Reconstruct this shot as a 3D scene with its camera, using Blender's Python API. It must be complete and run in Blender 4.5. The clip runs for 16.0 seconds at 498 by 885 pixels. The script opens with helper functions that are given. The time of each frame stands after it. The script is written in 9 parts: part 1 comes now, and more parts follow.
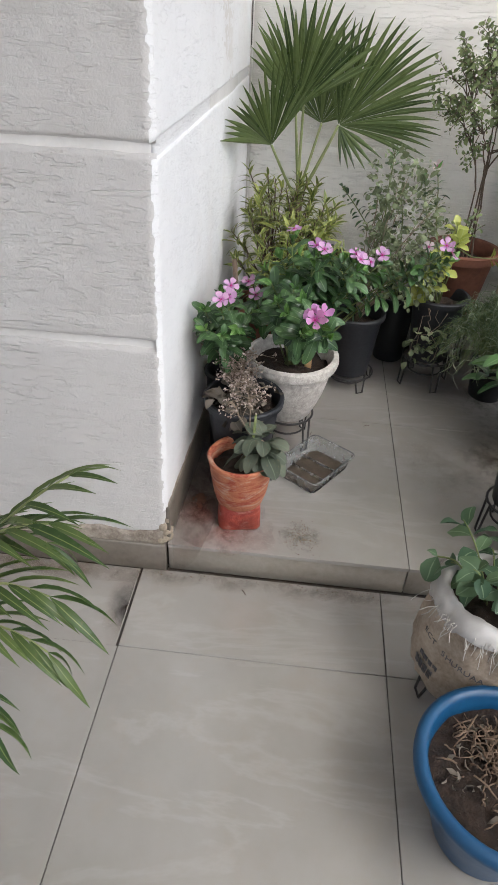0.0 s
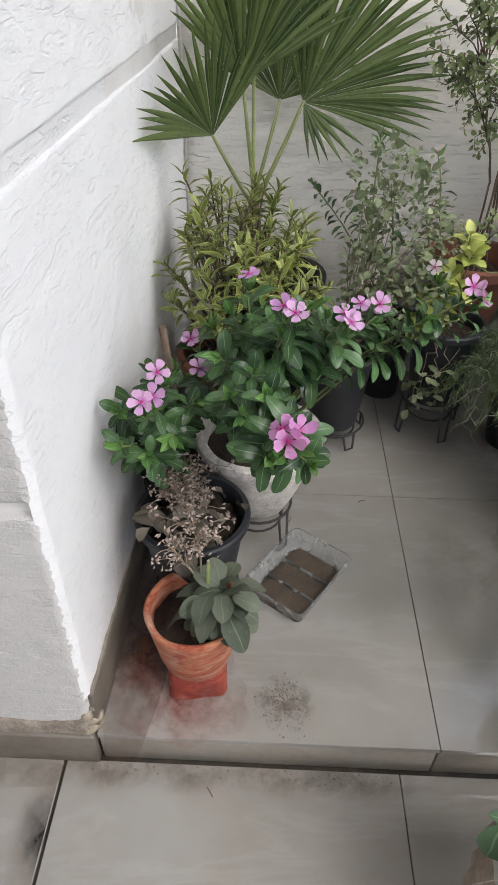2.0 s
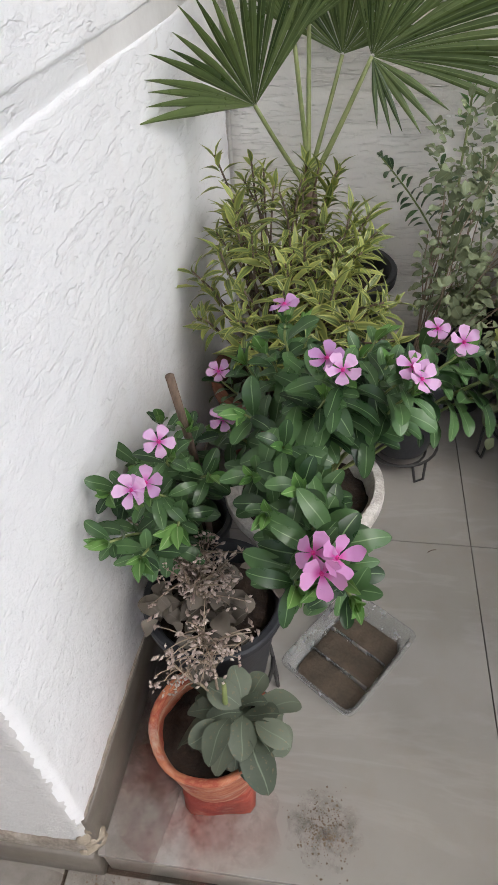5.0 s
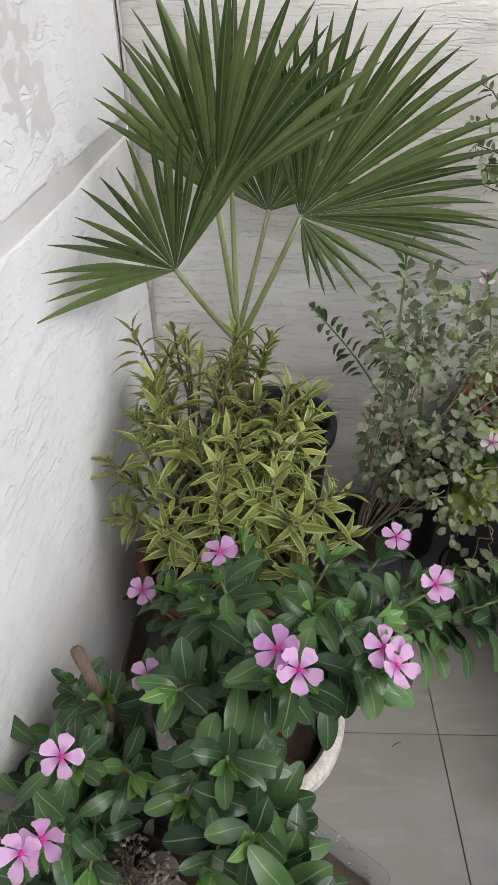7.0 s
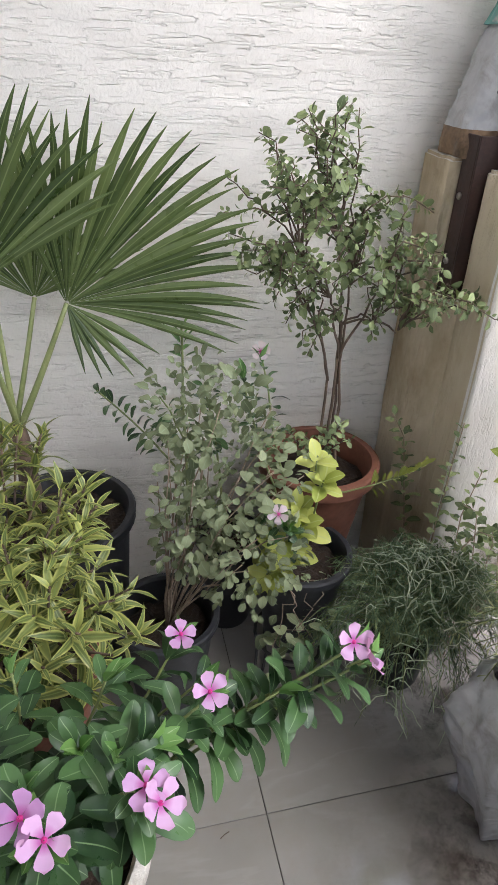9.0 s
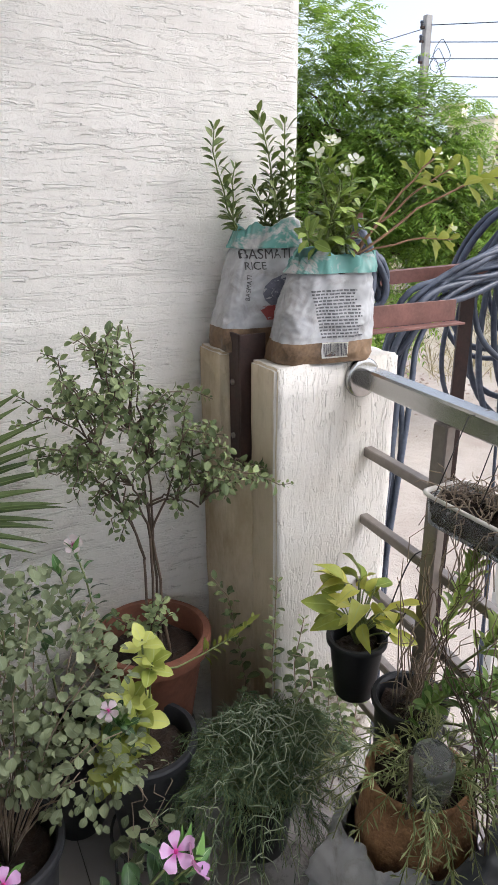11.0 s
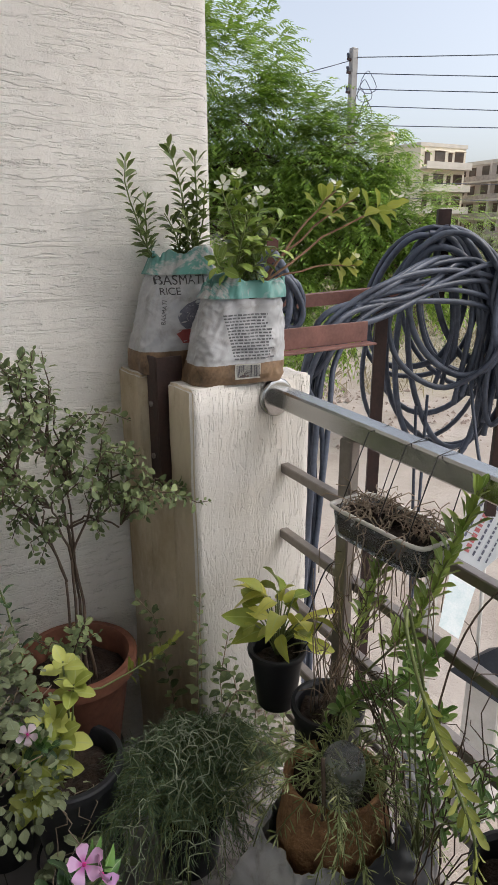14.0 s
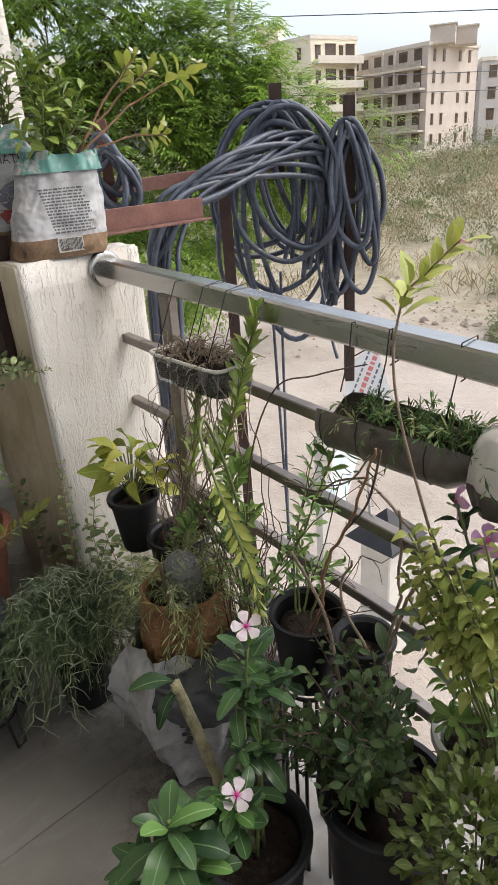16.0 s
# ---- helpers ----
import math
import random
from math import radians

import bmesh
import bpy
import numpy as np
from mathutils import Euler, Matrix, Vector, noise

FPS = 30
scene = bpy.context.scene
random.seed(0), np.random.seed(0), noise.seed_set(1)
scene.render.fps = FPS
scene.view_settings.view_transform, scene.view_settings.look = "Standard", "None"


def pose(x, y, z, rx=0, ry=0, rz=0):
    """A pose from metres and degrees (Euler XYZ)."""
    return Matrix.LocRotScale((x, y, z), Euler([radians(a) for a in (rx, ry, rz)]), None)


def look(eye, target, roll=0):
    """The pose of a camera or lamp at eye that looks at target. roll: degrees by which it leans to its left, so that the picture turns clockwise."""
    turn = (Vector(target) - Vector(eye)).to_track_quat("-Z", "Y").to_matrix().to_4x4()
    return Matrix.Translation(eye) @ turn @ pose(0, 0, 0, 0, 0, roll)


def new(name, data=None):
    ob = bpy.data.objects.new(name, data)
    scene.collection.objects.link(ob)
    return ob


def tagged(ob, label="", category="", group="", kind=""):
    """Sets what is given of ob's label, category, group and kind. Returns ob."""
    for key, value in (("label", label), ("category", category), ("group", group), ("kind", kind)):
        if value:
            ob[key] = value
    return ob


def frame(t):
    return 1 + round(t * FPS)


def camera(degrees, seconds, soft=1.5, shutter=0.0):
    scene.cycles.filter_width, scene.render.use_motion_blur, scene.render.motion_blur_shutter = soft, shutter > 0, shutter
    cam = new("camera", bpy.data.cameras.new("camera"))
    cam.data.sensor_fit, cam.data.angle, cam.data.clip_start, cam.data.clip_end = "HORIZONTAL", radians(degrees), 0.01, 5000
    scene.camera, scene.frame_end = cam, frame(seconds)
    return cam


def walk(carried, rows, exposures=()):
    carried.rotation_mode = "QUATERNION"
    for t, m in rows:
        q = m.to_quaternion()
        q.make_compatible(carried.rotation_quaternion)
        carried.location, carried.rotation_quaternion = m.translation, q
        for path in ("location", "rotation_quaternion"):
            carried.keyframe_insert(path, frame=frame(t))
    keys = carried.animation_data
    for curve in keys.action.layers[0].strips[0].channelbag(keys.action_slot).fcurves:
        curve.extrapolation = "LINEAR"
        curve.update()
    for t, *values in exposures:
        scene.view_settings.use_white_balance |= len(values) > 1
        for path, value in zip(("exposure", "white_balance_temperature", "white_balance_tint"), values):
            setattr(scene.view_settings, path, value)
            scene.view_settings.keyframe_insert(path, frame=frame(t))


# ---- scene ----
from mathutils.bvhtree import BVHTree

cam = camera(42.9, 16.0, 0.9)
PATH = [
    (0, (0.28, -1.11, 1.149), (0.153, 0.498, -0.033), 2.7),
    (0.5, (0.324, -1.033, 1.139), (0.222, 0.57, -0.052), 1.6),
    (1, (0.318, -0.826, 1.129), (0.238, 0.756, -0.092), -0.1),
    (1.5, (0.288, -0.676, 1.121), (0.27, 0.868, -0.151), -0.0),
    (2, (0.281, -0.531, 1.102), (0.226, 1.017, -0.163), 0.6),
    (2.5, (0.291, -0.411, 1.083), (0.158, 1.08, -0.244), 0.1),
    (3, (0.295, -0.328, 1.065), (0.111, 1.113, -0.309), -0.8),
    (3.2, (0.293, -0.307, 1.061), (0.09, 1.124, -0.321), -0.9),
    (5.3, (0.326, -0.224, 1.067), (0.046, 1.229, -0.279), -4.3),
    (5.5, (0.331, -0.213, 1.085), (0.045, 1.285, -0.209), -3.9),
    (6, (0.317, -0.171, 1.094), (0.105, 1.352, -0.186), -2.7),
    (6.5, (0.303, -0.085, 1.088), (0.221, 1.423, -0.223), -0.1),
    (7, (0.295, 0.007, 1.123), (0.221, 1.606, -0.076), -1.3),
    (7.5, (0.301, 0.049, 1.162), (0.28, 1.745, 0.103), -0.1),
    (8, (0.321, 0.063, 1.168), (0.39, 1.767, 0.122), 1.4),
    (8.5, (0.362, 0.062, 1.156), (0.622, 1.731, 0.085), 1.6),
    (9, (0.392, 0.054, 1.157), (0.81, 1.693, 0.09), 2.6),
    (9.5, (0.425, 0.038, 1.176), (1.03, 1.652, 0.162), 2.0),
    (10, (0.448, 0.024, 1.206), (1.165, 1.656, 0.298), 1.5),
    (10.2, (0.46, 0.022, 1.217), (1.231, 1.651, 0.35), 0.7),
    (12.3, (0.459, -0.032, 1.303), (1.447, 1.676, 0.973), -1.6),
    (12.5, (0.458, -0.033, 1.308), (1.449, 1.679, 1.013), -1.5),
    (13, (0.453, -0.029, 1.306), (1.448, 1.677, 0.991), -1.4),
    (13.5, (0.468, -0.038, 1.286), (1.496, 1.623, 0.856), -1.4),
    (14, (0.485, -0.054, 1.265), (1.537, 1.531, 0.65), -0.2),
    (14.5, (0.517, -0.142, 1.225), (1.57, 1.406, 0.522), -2.1),
    (15, (0.525, -0.207, 1.205), (1.598, 1.294, 0.435), -2.9),
    (15.5, (0.525, -0.249, 1.195), (1.647, 1.2, 0.396), -4.3),
    (16, (0.525, -0.289, 1.179), (1.7, 1.089, 0.33), -4.3),
]
EXPOSURES = [(0, 0.32, 6250, 10), (5.5, 0.3, 6300, 11), (7.5, 0.28, 6250, 12), (8.5, 0.52, 6150, 12), (10.2, 0.58, 6000, 12), (12.3, -0.48, 6400, 11), (13.5, -0.42, 6430, 11), (14.3, -0.22, 6450, 10), (16, 0.05, 6500, 10)]
walk(cam, [(t, look(eye, target, roll)) for t, eye, target, roll in PATH], EXPOSURES)

# world, sun and open sky
SUN_EL, SUN_AZ = 54.0, 130.0
world = bpy.data.worlds.new("sky")
scene.world = world
world.use_nodes = True
wn = world.node_tree.nodes
sky = wn.new("ShaderNodeTexSky")
sky.sky_type = "NISHITA"
sky.sun_disc = False
sky.sun_elevation = radians(SUN_EL)
sky.sun_rotation = radians(SUN_AZ)
sky.air_density, sky.dust_density, sky.ozone_density = 1.0, 4.0, 1.0
wn["Background"].inputs["Strength"].default_value = 0.15
haze = wn.new("ShaderNodeHueSaturation")
haze.inputs["Saturation"].default_value, haze.inputs["Value"].default_value = 0.5, 1.95
world.node_tree.links.new(sky.outputs[0], haze.inputs["Color"])
world.node_tree.links.new(haze.outputs[0], wn["Background"].inputs["Color"])
sun_data = bpy.data.lights.new("sun", "SUN")
sun_data.energy, sun_data.angle, sun_data.color = 0.75, radians(40), (1.0, 0.97, 0.93)
sun = new("sun", sun_data)
d_sun = Vector((math.sin(radians(SUN_AZ)) * math.cos(radians(SUN_EL)), math.cos(radians(SUN_AZ)) * math.cos(radians(SUN_EL)), math.sin(radians(SUN_EL))))
sun.matrix_world = look(d_sun * 30, (0, 0, 0))

# ---- materials ----
def node_mat(name):
    m = bpy.data.materials.new(name)
    m.use_nodes = True
    nt = m.node_tree
    return m, nt.nodes, nt.links, nt.nodes["Principled BSDF"]


def ramp(nodes, links, fac, stops):
    r = nodes.new("ShaderNodeValToRGB")
    e = r.color_ramp.elements
    while len(e) < len(stops):
        e.new(0.5)
    for k, (p, c) in enumerate(stops):
        e[k].position, e[k].color = p, (*c, 1) if len(c) == 3 else c
    links.new(fac, r.inputs[0])
    return r.outputs[0]


def grey(v):
    return (v, v, v)


def noise_tex(nodes, links, coord, scale, detail=4, rough=0.55, stretch=None, distort=0.0):
    src = coord
    if stretch:
        mp = nodes.new("ShaderNodeMapping")
        mp.inputs["Scale"].default_value = stretch
        links.new(coord, mp.inputs[0])
        src = mp.outputs[0]
    n = nodes.new("ShaderNodeTexNoise")
    n.inputs["Scale"].default_value, n.inputs["Detail"].default_value = scale, detail
    n.inputs["Roughness"].default_value, n.inputs["Distortion"].default_value = rough, distort
    links.new(src, n.inputs["Vector"])
    return n.outputs["Fac"]


def mixc(nodes, links, fac, a, b, kind="MIX"):
    m = nodes.new("ShaderNodeMix")
    m.data_type, m.blend_type = "RGBA", kind
    for sock, v in ((m.inputs[0], fac), (m.inputs[6], a), (m.inputs[7], b)):
        if isinstance(v, (int, float)):
            sock.default_value = v
        elif isinstance(v, tuple):
            sock.default_value = (*v, 1)
        else:
            links.new(v, sock)
    return m.outputs[2]


def math_node(nodes, links, op, a, b):
    m = nodes.new("ShaderNodeMath")
    m.operation = op
    for sock, v in ((m.inputs[0], a), (m.inputs[1], b)):
        if isinstance(v, (int, float)):
            sock.default_value = v
        else:
            links.new(v, sock)
    return m.outputs[0]


def bump_to(nodes, links, bsdf, height, strength, dist):
    b = nodes.new("ShaderNodeBump")
    b.inputs["Strength"].default_value, b.inputs["Distance"].default_value = strength, dist
    links.new(height, b.inputs["Height"])
    links.new(b.outputs[0], bsdf.inputs["Normal"])


def plain(name, c1, c2, rough=0.6, scale=12.0, metal=0.0, bump=0.3, bscale=120.0, dist=0.002, spec=0.5, vary=0.0, stretch=None):
    """Two tones mixed by noise at two scales, with fine relief; vary: how much alike objects differ."""
    m, n, l, b = node_mat(name)
    tc = n.new("ShaderNodeTexCoord").outputs["Object"]
    big = noise_tex(n, l, tc, scale, 5, 0.6, stretch)
    fine = noise_tex(n, l, tc, scale * 9, 3, 0.6, stretch)
    f = math_node(n, l, "ADD", math_node(n, l, "MULTIPLY", big, 0.7), math_node(n, l, "MULTIPLY", fine, 0.3))
    col = ramp(n, l, f, [(0.33, c1), (0.67, c2)])
    if vary:
        oi = n.new("ShaderNodeObjectInfo").outputs["Random"]
        v = ramp(n, l, oi, [(0, grey(1 - vary)), (1, grey(1.0))])
        col = mixc(n, l, 1.0, col, v, "MULTIPLY")
    l.new(col, b.inputs["Base Color"])
    rr = ramp(n, l, big, [(0.3, grey(max(0.02, rough - 0.08))), (0.7, grey(min(1, rough + 0.08)))])
    l.new(rr, b.inputs["Roughness"])
    b.inputs["Metallic"].default_value = metal
    b.inputs["Specular IOR Level"].default_value = spec
    if bump:
        bump_to(n, l, b, noise_tex(n, l, tc, bscale, 4, 0.6, stretch), bump, dist)
    return m


def plaster(name, c1, c2, stretch=(5.0, 5.0, 34.0), pits=1.0, stain=(0.45, 0.4, 0.33), amount=0.25, dist=0.006):
    """Painted plaster dragged with a float: torn streaks with sharp lips, their shade coloured in as dark hairlines,
    stipple.
    """
    m, n, l, b = node_mat(name)
    tc = n.new("ShaderNodeTexCoord").outputs["Object"]
    tear = noise_tex(n, l, tc, 1.0, 2, 0.5, stretch, 0.25)
    crumb = noise_tex(n, l, tc, 75.0, 4, 0.65)
    tear = math_node(n, l, "ADD", tear, math_node(n, l, "MULTIPLY", math_node(n, l, "SUBTRACT", crumb, 0.5), 0.19))
    patch = ramp(n, l, noise_tex(n, l, tc, 2.6, 3, 0.6), [(0.36, grey(0.35)), (0.60, grey(1.0))])
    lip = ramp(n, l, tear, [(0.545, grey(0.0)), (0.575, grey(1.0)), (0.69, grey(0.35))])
    lip_shade = ramp(n, l, tear, [(0.548, grey(0.0)), (0.566, grey(1.0)), (0.582, grey(1.0)), (0.60, grey(0.0))])
    fine_tear = math_node(n, l, "ADD", noise_tex(n, l, tc, 2.1, 2, 0.5, stretch, 0.25), math_node(n, l, "MULTIPLY", math_node(n, l, "SUBTRACT", crumb, 0.5), 0.16))
    fine_lip = ramp(n, l, fine_tear, [(0.585, grey(0.0)), (0.615, grey(1.0)), (0.70, grey(0.4))])
    lip = mixc(n, l, 1.0, lip, patch, "MULTIPLY")
    lip_shade = mixc(n, l, 1.0, lip_shade, patch, "MULTIPLY")
    stip = noise_tex(n, l, tc, 190.0, 3, 0.7)
    mid = noise_tex(n, l, tc, 42.0, 5, 0.65, (0.8, 0.8, 1.7))
    h = math_node(n, l, "ADD", math_node(n, l, "MULTIPLY", stip, 0.22), math_node(n, l, "MULTIPLY", mid, 0.24))
    h = math_node(n, l, "SUBTRACT", h, math_node(n, l, "MULTIPLY", lip, 0.42 * pits))
    h = math_node(n, l, "SUBTRACT", h, math_node(n, l, "MULTIPLY", fine_lip, 0.16 * pits))
    bump_to(n, l, b, h, 1.0, dist)
    col = ramp(n, l, noise_tex(n, l, tc, 2.2, 5, 0.6), [(0.3, c1), (0.7, c2)])
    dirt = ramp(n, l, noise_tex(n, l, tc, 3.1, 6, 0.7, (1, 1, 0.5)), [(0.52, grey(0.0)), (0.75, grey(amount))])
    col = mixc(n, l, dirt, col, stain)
    # Darker hairlines colour in the shade along the lips of the tears.
    col = mixc(n, l, math_node(n, l, "MULTIPLY", lip_shade, min(0.9, 0.2 * pits)), col, tuple(v * 0.5 for v in stain))
    l.new(col, b.inputs["Base Color"])
    b.inputs["Roughness"].default_value = 0.75
    b.inputs["Specular IOR Level"].default_value = 0.3
    return m


def tile_mat(name, c1, c2, vein):
    m, n, l, b = node_mat(name)
    tc = n.new("ShaderNodeTexCoord").outputs["Object"]
    base = ramp(n, l, noise_tex(n, l, tc, 3.0, 5, 0.6), [(0.3, c1), (0.7, c2)])
    v = noise_tex(n, l, tc, 1.7, 6, 0.6, (0.8, 3.0, 1.0), 0.4)
    band = ramp(n, l, v, [(0.47, grey(0.0)), (0.5, grey(0.22)), (0.535, grey(0.0))])
    col = mixc(n, l, band, base, vein)
    dust = ramp(n, l, noise_tex(n, l, tc, 9.0, 7, 0.75), [(0.5, grey(0.0)), (0.8, grey(0.35))])
    col = mixc(n, l, dust, col, (0.3, 0.25, 0.2))
    l.new(col, b.inputs["Base Color"])
    rr = ramp(n, l, noise_tex(n, l, tc, 7.0, 6, 0.7), [(0.3, grey(0.035)), (0.7, grey(0.13))])
    l.new(rr, b.inputs["Roughness"])
    b.inputs["Specular IOR Level"].default_value = 0.9
    bump_to(n, l, b, noise_tex(n, l, tc, 9.0, 2, 0.5), 0.03, 0.003)
    return m


def leaf_mat(name, dark, light, rib, gloss=0.45, rib_w=0.1, edge=None, per="object", thin=0.18, spots=0.0):
    """Leaf: tone differs from leaf to leaf, pale midrib, light passes through a little."""
    m, n, l, b = node_mat(name)
    if per == "object":
        rnd = n.new("ShaderNodeObjectInfo").outputs["Random"]
    else:
        rnd = n.new("ShaderNodeNewGeometry").outputs["Random Per Island"]
    tc = n.new("ShaderNodeTexCoord").outputs["Object"]
    blotch = noise_tex(n, l, tc, 45.0, 4, 0.6)
    f = math_node(n, l, "ADD", math_node(n, l, "MULTIPLY", rnd, 0.65), math_node(n, l, "MULTIPLY", blotch, 0.35))
    col = ramp(n, l, f, [(0.12, dark), (0.85, light)])
    at = n.new("ShaderNodeAttribute")
    at.attribute_name = "rib"
    if edge:
        col = mixc(n, l, ramp(n, l, at.outputs["Fac"], [(0.45, grey(0.0)), (0.8, grey(0.85))]), col, edge)
    col = mixc(n, l, ramp(n, l, at.outputs["Fac"], [(rib_w * 0.5, grey(0.85)), (rib_w * 1.6, grey(0.0))]), col, rib)
    if spots:
        col = mixc(n, l, ramp(n, l, noise_tex(n, l, tc, 160.0, 2, 0.5), [(0.62, grey(0.0)), (0.7, grey(spots))]), col, (0.2, 0.15, 0.08))
    l.new(col, b.inputs["Base Color"])
    l.new(ramp(n, l, blotch, [(0.3, grey(gloss - 0.08)), (0.7, grey(gloss + 0.12))]), b.inputs["Roughness"])
    b.inputs["Specular IOR Level"].default_value = 0.35
    bump_to(n, l, b, blotch, 0.25, 0.002)
    tr = n.new("ShaderNodeBsdfTranslucent")
    l.new(mixc(n, l, 1.0, col, (1.0, 1.0, 0.55), "MULTIPLY"), tr.inputs["Color"])
    mx = n.new("ShaderNodeMixShader")
    mx.inputs[0].default_value = thin
    l.new(b.outputs[0], mx.inputs[1])
    l.new(tr.outputs[0], mx.inputs[2])
    l.new(mx.outputs[0], n["Material Output"].inputs[0])
    return m


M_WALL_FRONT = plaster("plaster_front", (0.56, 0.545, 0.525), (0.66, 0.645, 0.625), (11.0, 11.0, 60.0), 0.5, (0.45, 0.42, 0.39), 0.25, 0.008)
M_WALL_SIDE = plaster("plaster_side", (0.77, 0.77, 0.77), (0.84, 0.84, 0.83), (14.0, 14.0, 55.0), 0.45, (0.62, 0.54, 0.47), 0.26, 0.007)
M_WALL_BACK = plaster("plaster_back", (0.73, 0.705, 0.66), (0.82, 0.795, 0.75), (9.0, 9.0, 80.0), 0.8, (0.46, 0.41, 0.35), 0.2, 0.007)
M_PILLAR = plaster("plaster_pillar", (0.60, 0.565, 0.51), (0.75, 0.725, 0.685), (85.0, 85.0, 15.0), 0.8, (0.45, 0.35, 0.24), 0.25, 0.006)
# Inner pillar faces: water stains, with their shade mixed into the plaster's colour.
M_PILLAR_STAIN_SHADE = plaster("plaster_pillar_stain_shade", (0.43, 0.345, 0.22), (0.63, 0.55, 0.42), (60.0, 60.0, 6.0), 0.7, (0.24, 0.165, 0.075), 0.9, 0.005)
M_GROOVE = plain("groove_plaster", (0.66, 0.64, 0.61), (0.76, 0.745, 0.72), 0.8, 9, bump=0.4, bscale=60)
M_CONCRETE = plain("bare_concrete", (0.22, 0.18, 0.13), (0.42, 0.36, 0.28), 0.9, 16, bump=0.9, bscale=70, dist=0.006)
M_BARE = plain("dirty_mortar", (0.12, 0.09, 0.065), (0.46, 0.41, 0.35), 0.9, 12, bump=0.9, bscale=70, dist=0.006)
M_TILE = tile_mat("glazed_tile", (0.27, 0.256, 0.236), (0.34, 0.323, 0.30), (0.43, 0.41, 0.385))
M_GROUT = plain("dark_grout", (0.05, 0.045, 0.04), (0.11, 0.1, 0.085), 0.9, 30)
M_SKIRT = plain("skirting_tile", (0.085, 0.072, 0.056), (0.165, 0.143, 0.118), 0.4, 7, bump=0.1)
M_RISER = plain("riser_tile", (0.22, 0.195, 0.16), (0.33, 0.30, 0.26), 0.4, 7, bump=0.1)


def painted_clay(name, red, orange, pale, shift):
    """Clay with a worn red wash: brush bands round it, whitish salt streaks."""
    m, n, l, b = node_mat(name)
    tc = n.new("ShaderNodeTexCoord").outputs["Object"]
    band = noise_tex(n, l, tc, 9.0, 5, 0.65, (0.9, 0.9, 2.4), 0.7)
    col = ramp(n, l, band, [(0.36 + shift, red), (0.5 + shift, orange), (0.58 + shift, red), (0.66 + shift, orange)])
    salt = ramp(n, l, noise_tex(n, l, tc, 17.0, 7, 0.7, (0.8, 0.8, 2.2), 0.6), [(0.52, grey(0.0)), (0.66, grey(0.75))])
    col = mixc(n, l, salt, col, pale)
    soot = ramp(n, l, noise_tex(n, l, tc, 11.0, 6, 0.7), [(0.55, grey(0.0)), (0.75, grey(0.6))])
    col = mixc(n, l, soot, col, (0.11, 0.05, 0.035))
    l.new(col, b.inputs["Base Color"])
    b.inputs["Roughness"].default_value = 0.8
    bump_to(n, l, b, noise_tex(n, l, tc, 60.0, 6, 0.7), 0.7, 0.005)
    return m


M_TERRA_RED = painted_clay("red_painted_clay", (0.30, 0.055, 0.03), (0.45, 0.17, 0.085), (0.52, 0.40, 0.31), 0.0)
M_TERRA_FOOT = painted_clay("dark_red_clay_foot", (0.22, 0.03, 0.02), (0.36, 0.07, 0.04), (0.42, 0.26, 0.2), 0.05)
M_TERRA = plain("terracotta", (0.10, 0.038, 0.024), (0.22, 0.085, 0.05), 0.8, 9, bump=0.4, bscale=70)
M_CLAY_RAW = plain("raw_clay", (0.11, 0.05, 0.025), (0.48, 0.27, 0.13), 0.9, 30, bump=0.9, bscale=70, dist=0.006)
M_SOIL = plain("soil", (0.008, 0.005, 0.0035), (0.042, 0.025, 0.016), 0.95, 40, bump=1.0, bscale=90, dist=0.008)
M_BLACK = plain("black_plastic", (0.005, 0.0055, 0.0065), (0.016, 0.017, 0.020), 0.5, 8, bump=0.15, vary=0.25)
M_DUSTY = plain("dusty_black_plastic", (0.008, 0.009, 0.012), (0.030, 0.032, 0.037), 0.55, 10, bump=0.2)
M_CEMENT = plain("speckled_cement", (0.38, 0.35, 0.31), (0.72, 0.69, 0.64), 0.85, 60, bump=0.9, bscale=130, dist=0.005)
M_WHITEPOT = plain("white_plastic", (0.55, 0.53, 0.48), (0.68, 0.66, 0.62), 0.5, 12)
M_BLUE = plain("blue_plastic", (0.004, 0.045, 0.115), (0.007, 0.075, 0.175), 0.42, 7, bump=0.12)
M_WIRE = plain("black_wire", (0.012, 0.012, 0.012), (0.03, 0.027, 0.025), 0.5, 40)
M_STEEL = plain("stainless_steel", (0.38, 0.375, 0.365), (0.55, 0.545, 0.53), 0.24, 6, 1.0, bump=0.12, bscale=220, dist=0.001, stretch=(1, 0.08, 1))
M_STEEL_DULL = plain("dull_steel", (0.21, 0.185, 0.17), (0.33, 0.30, 0.275), 0.48, 8, 0.8, bump=0.15, bscale=160, dist=0.001)
M_IRON = plain("rusty_painted_iron", (0.018, 0.010, 0.008), (0.06, 0.030, 0.024), 0.7, 18, bump=0.4, bscale=90)
M_IRON_RED = plain("red_oxide_iron", (0.10, 0.042, 0.033), (0.22, 0.10, 0.08), 0.6, 14, bump=0.3, bscale=90)
M_CABLE = plain("cable_sheath", (0.024, 0.031, 0.050), (0.115, 0.138, 0.19), 0.42, 9, bump=0.2, vary=0.35)
M_WOOD = plain("pale_wood", (0.36, 0.2, 0.09), (0.52, 0.33, 0.17), 0.7, 20, stretch=(4, 4, 0.5))
M_BARK = plain("bark", (0.05, 0.034, 0.024), (0.17, 0.12, 0.085), 0.9, 40, bump=0.8, bscale=90, dist=0.003, stretch=(1, 1, 0.4))
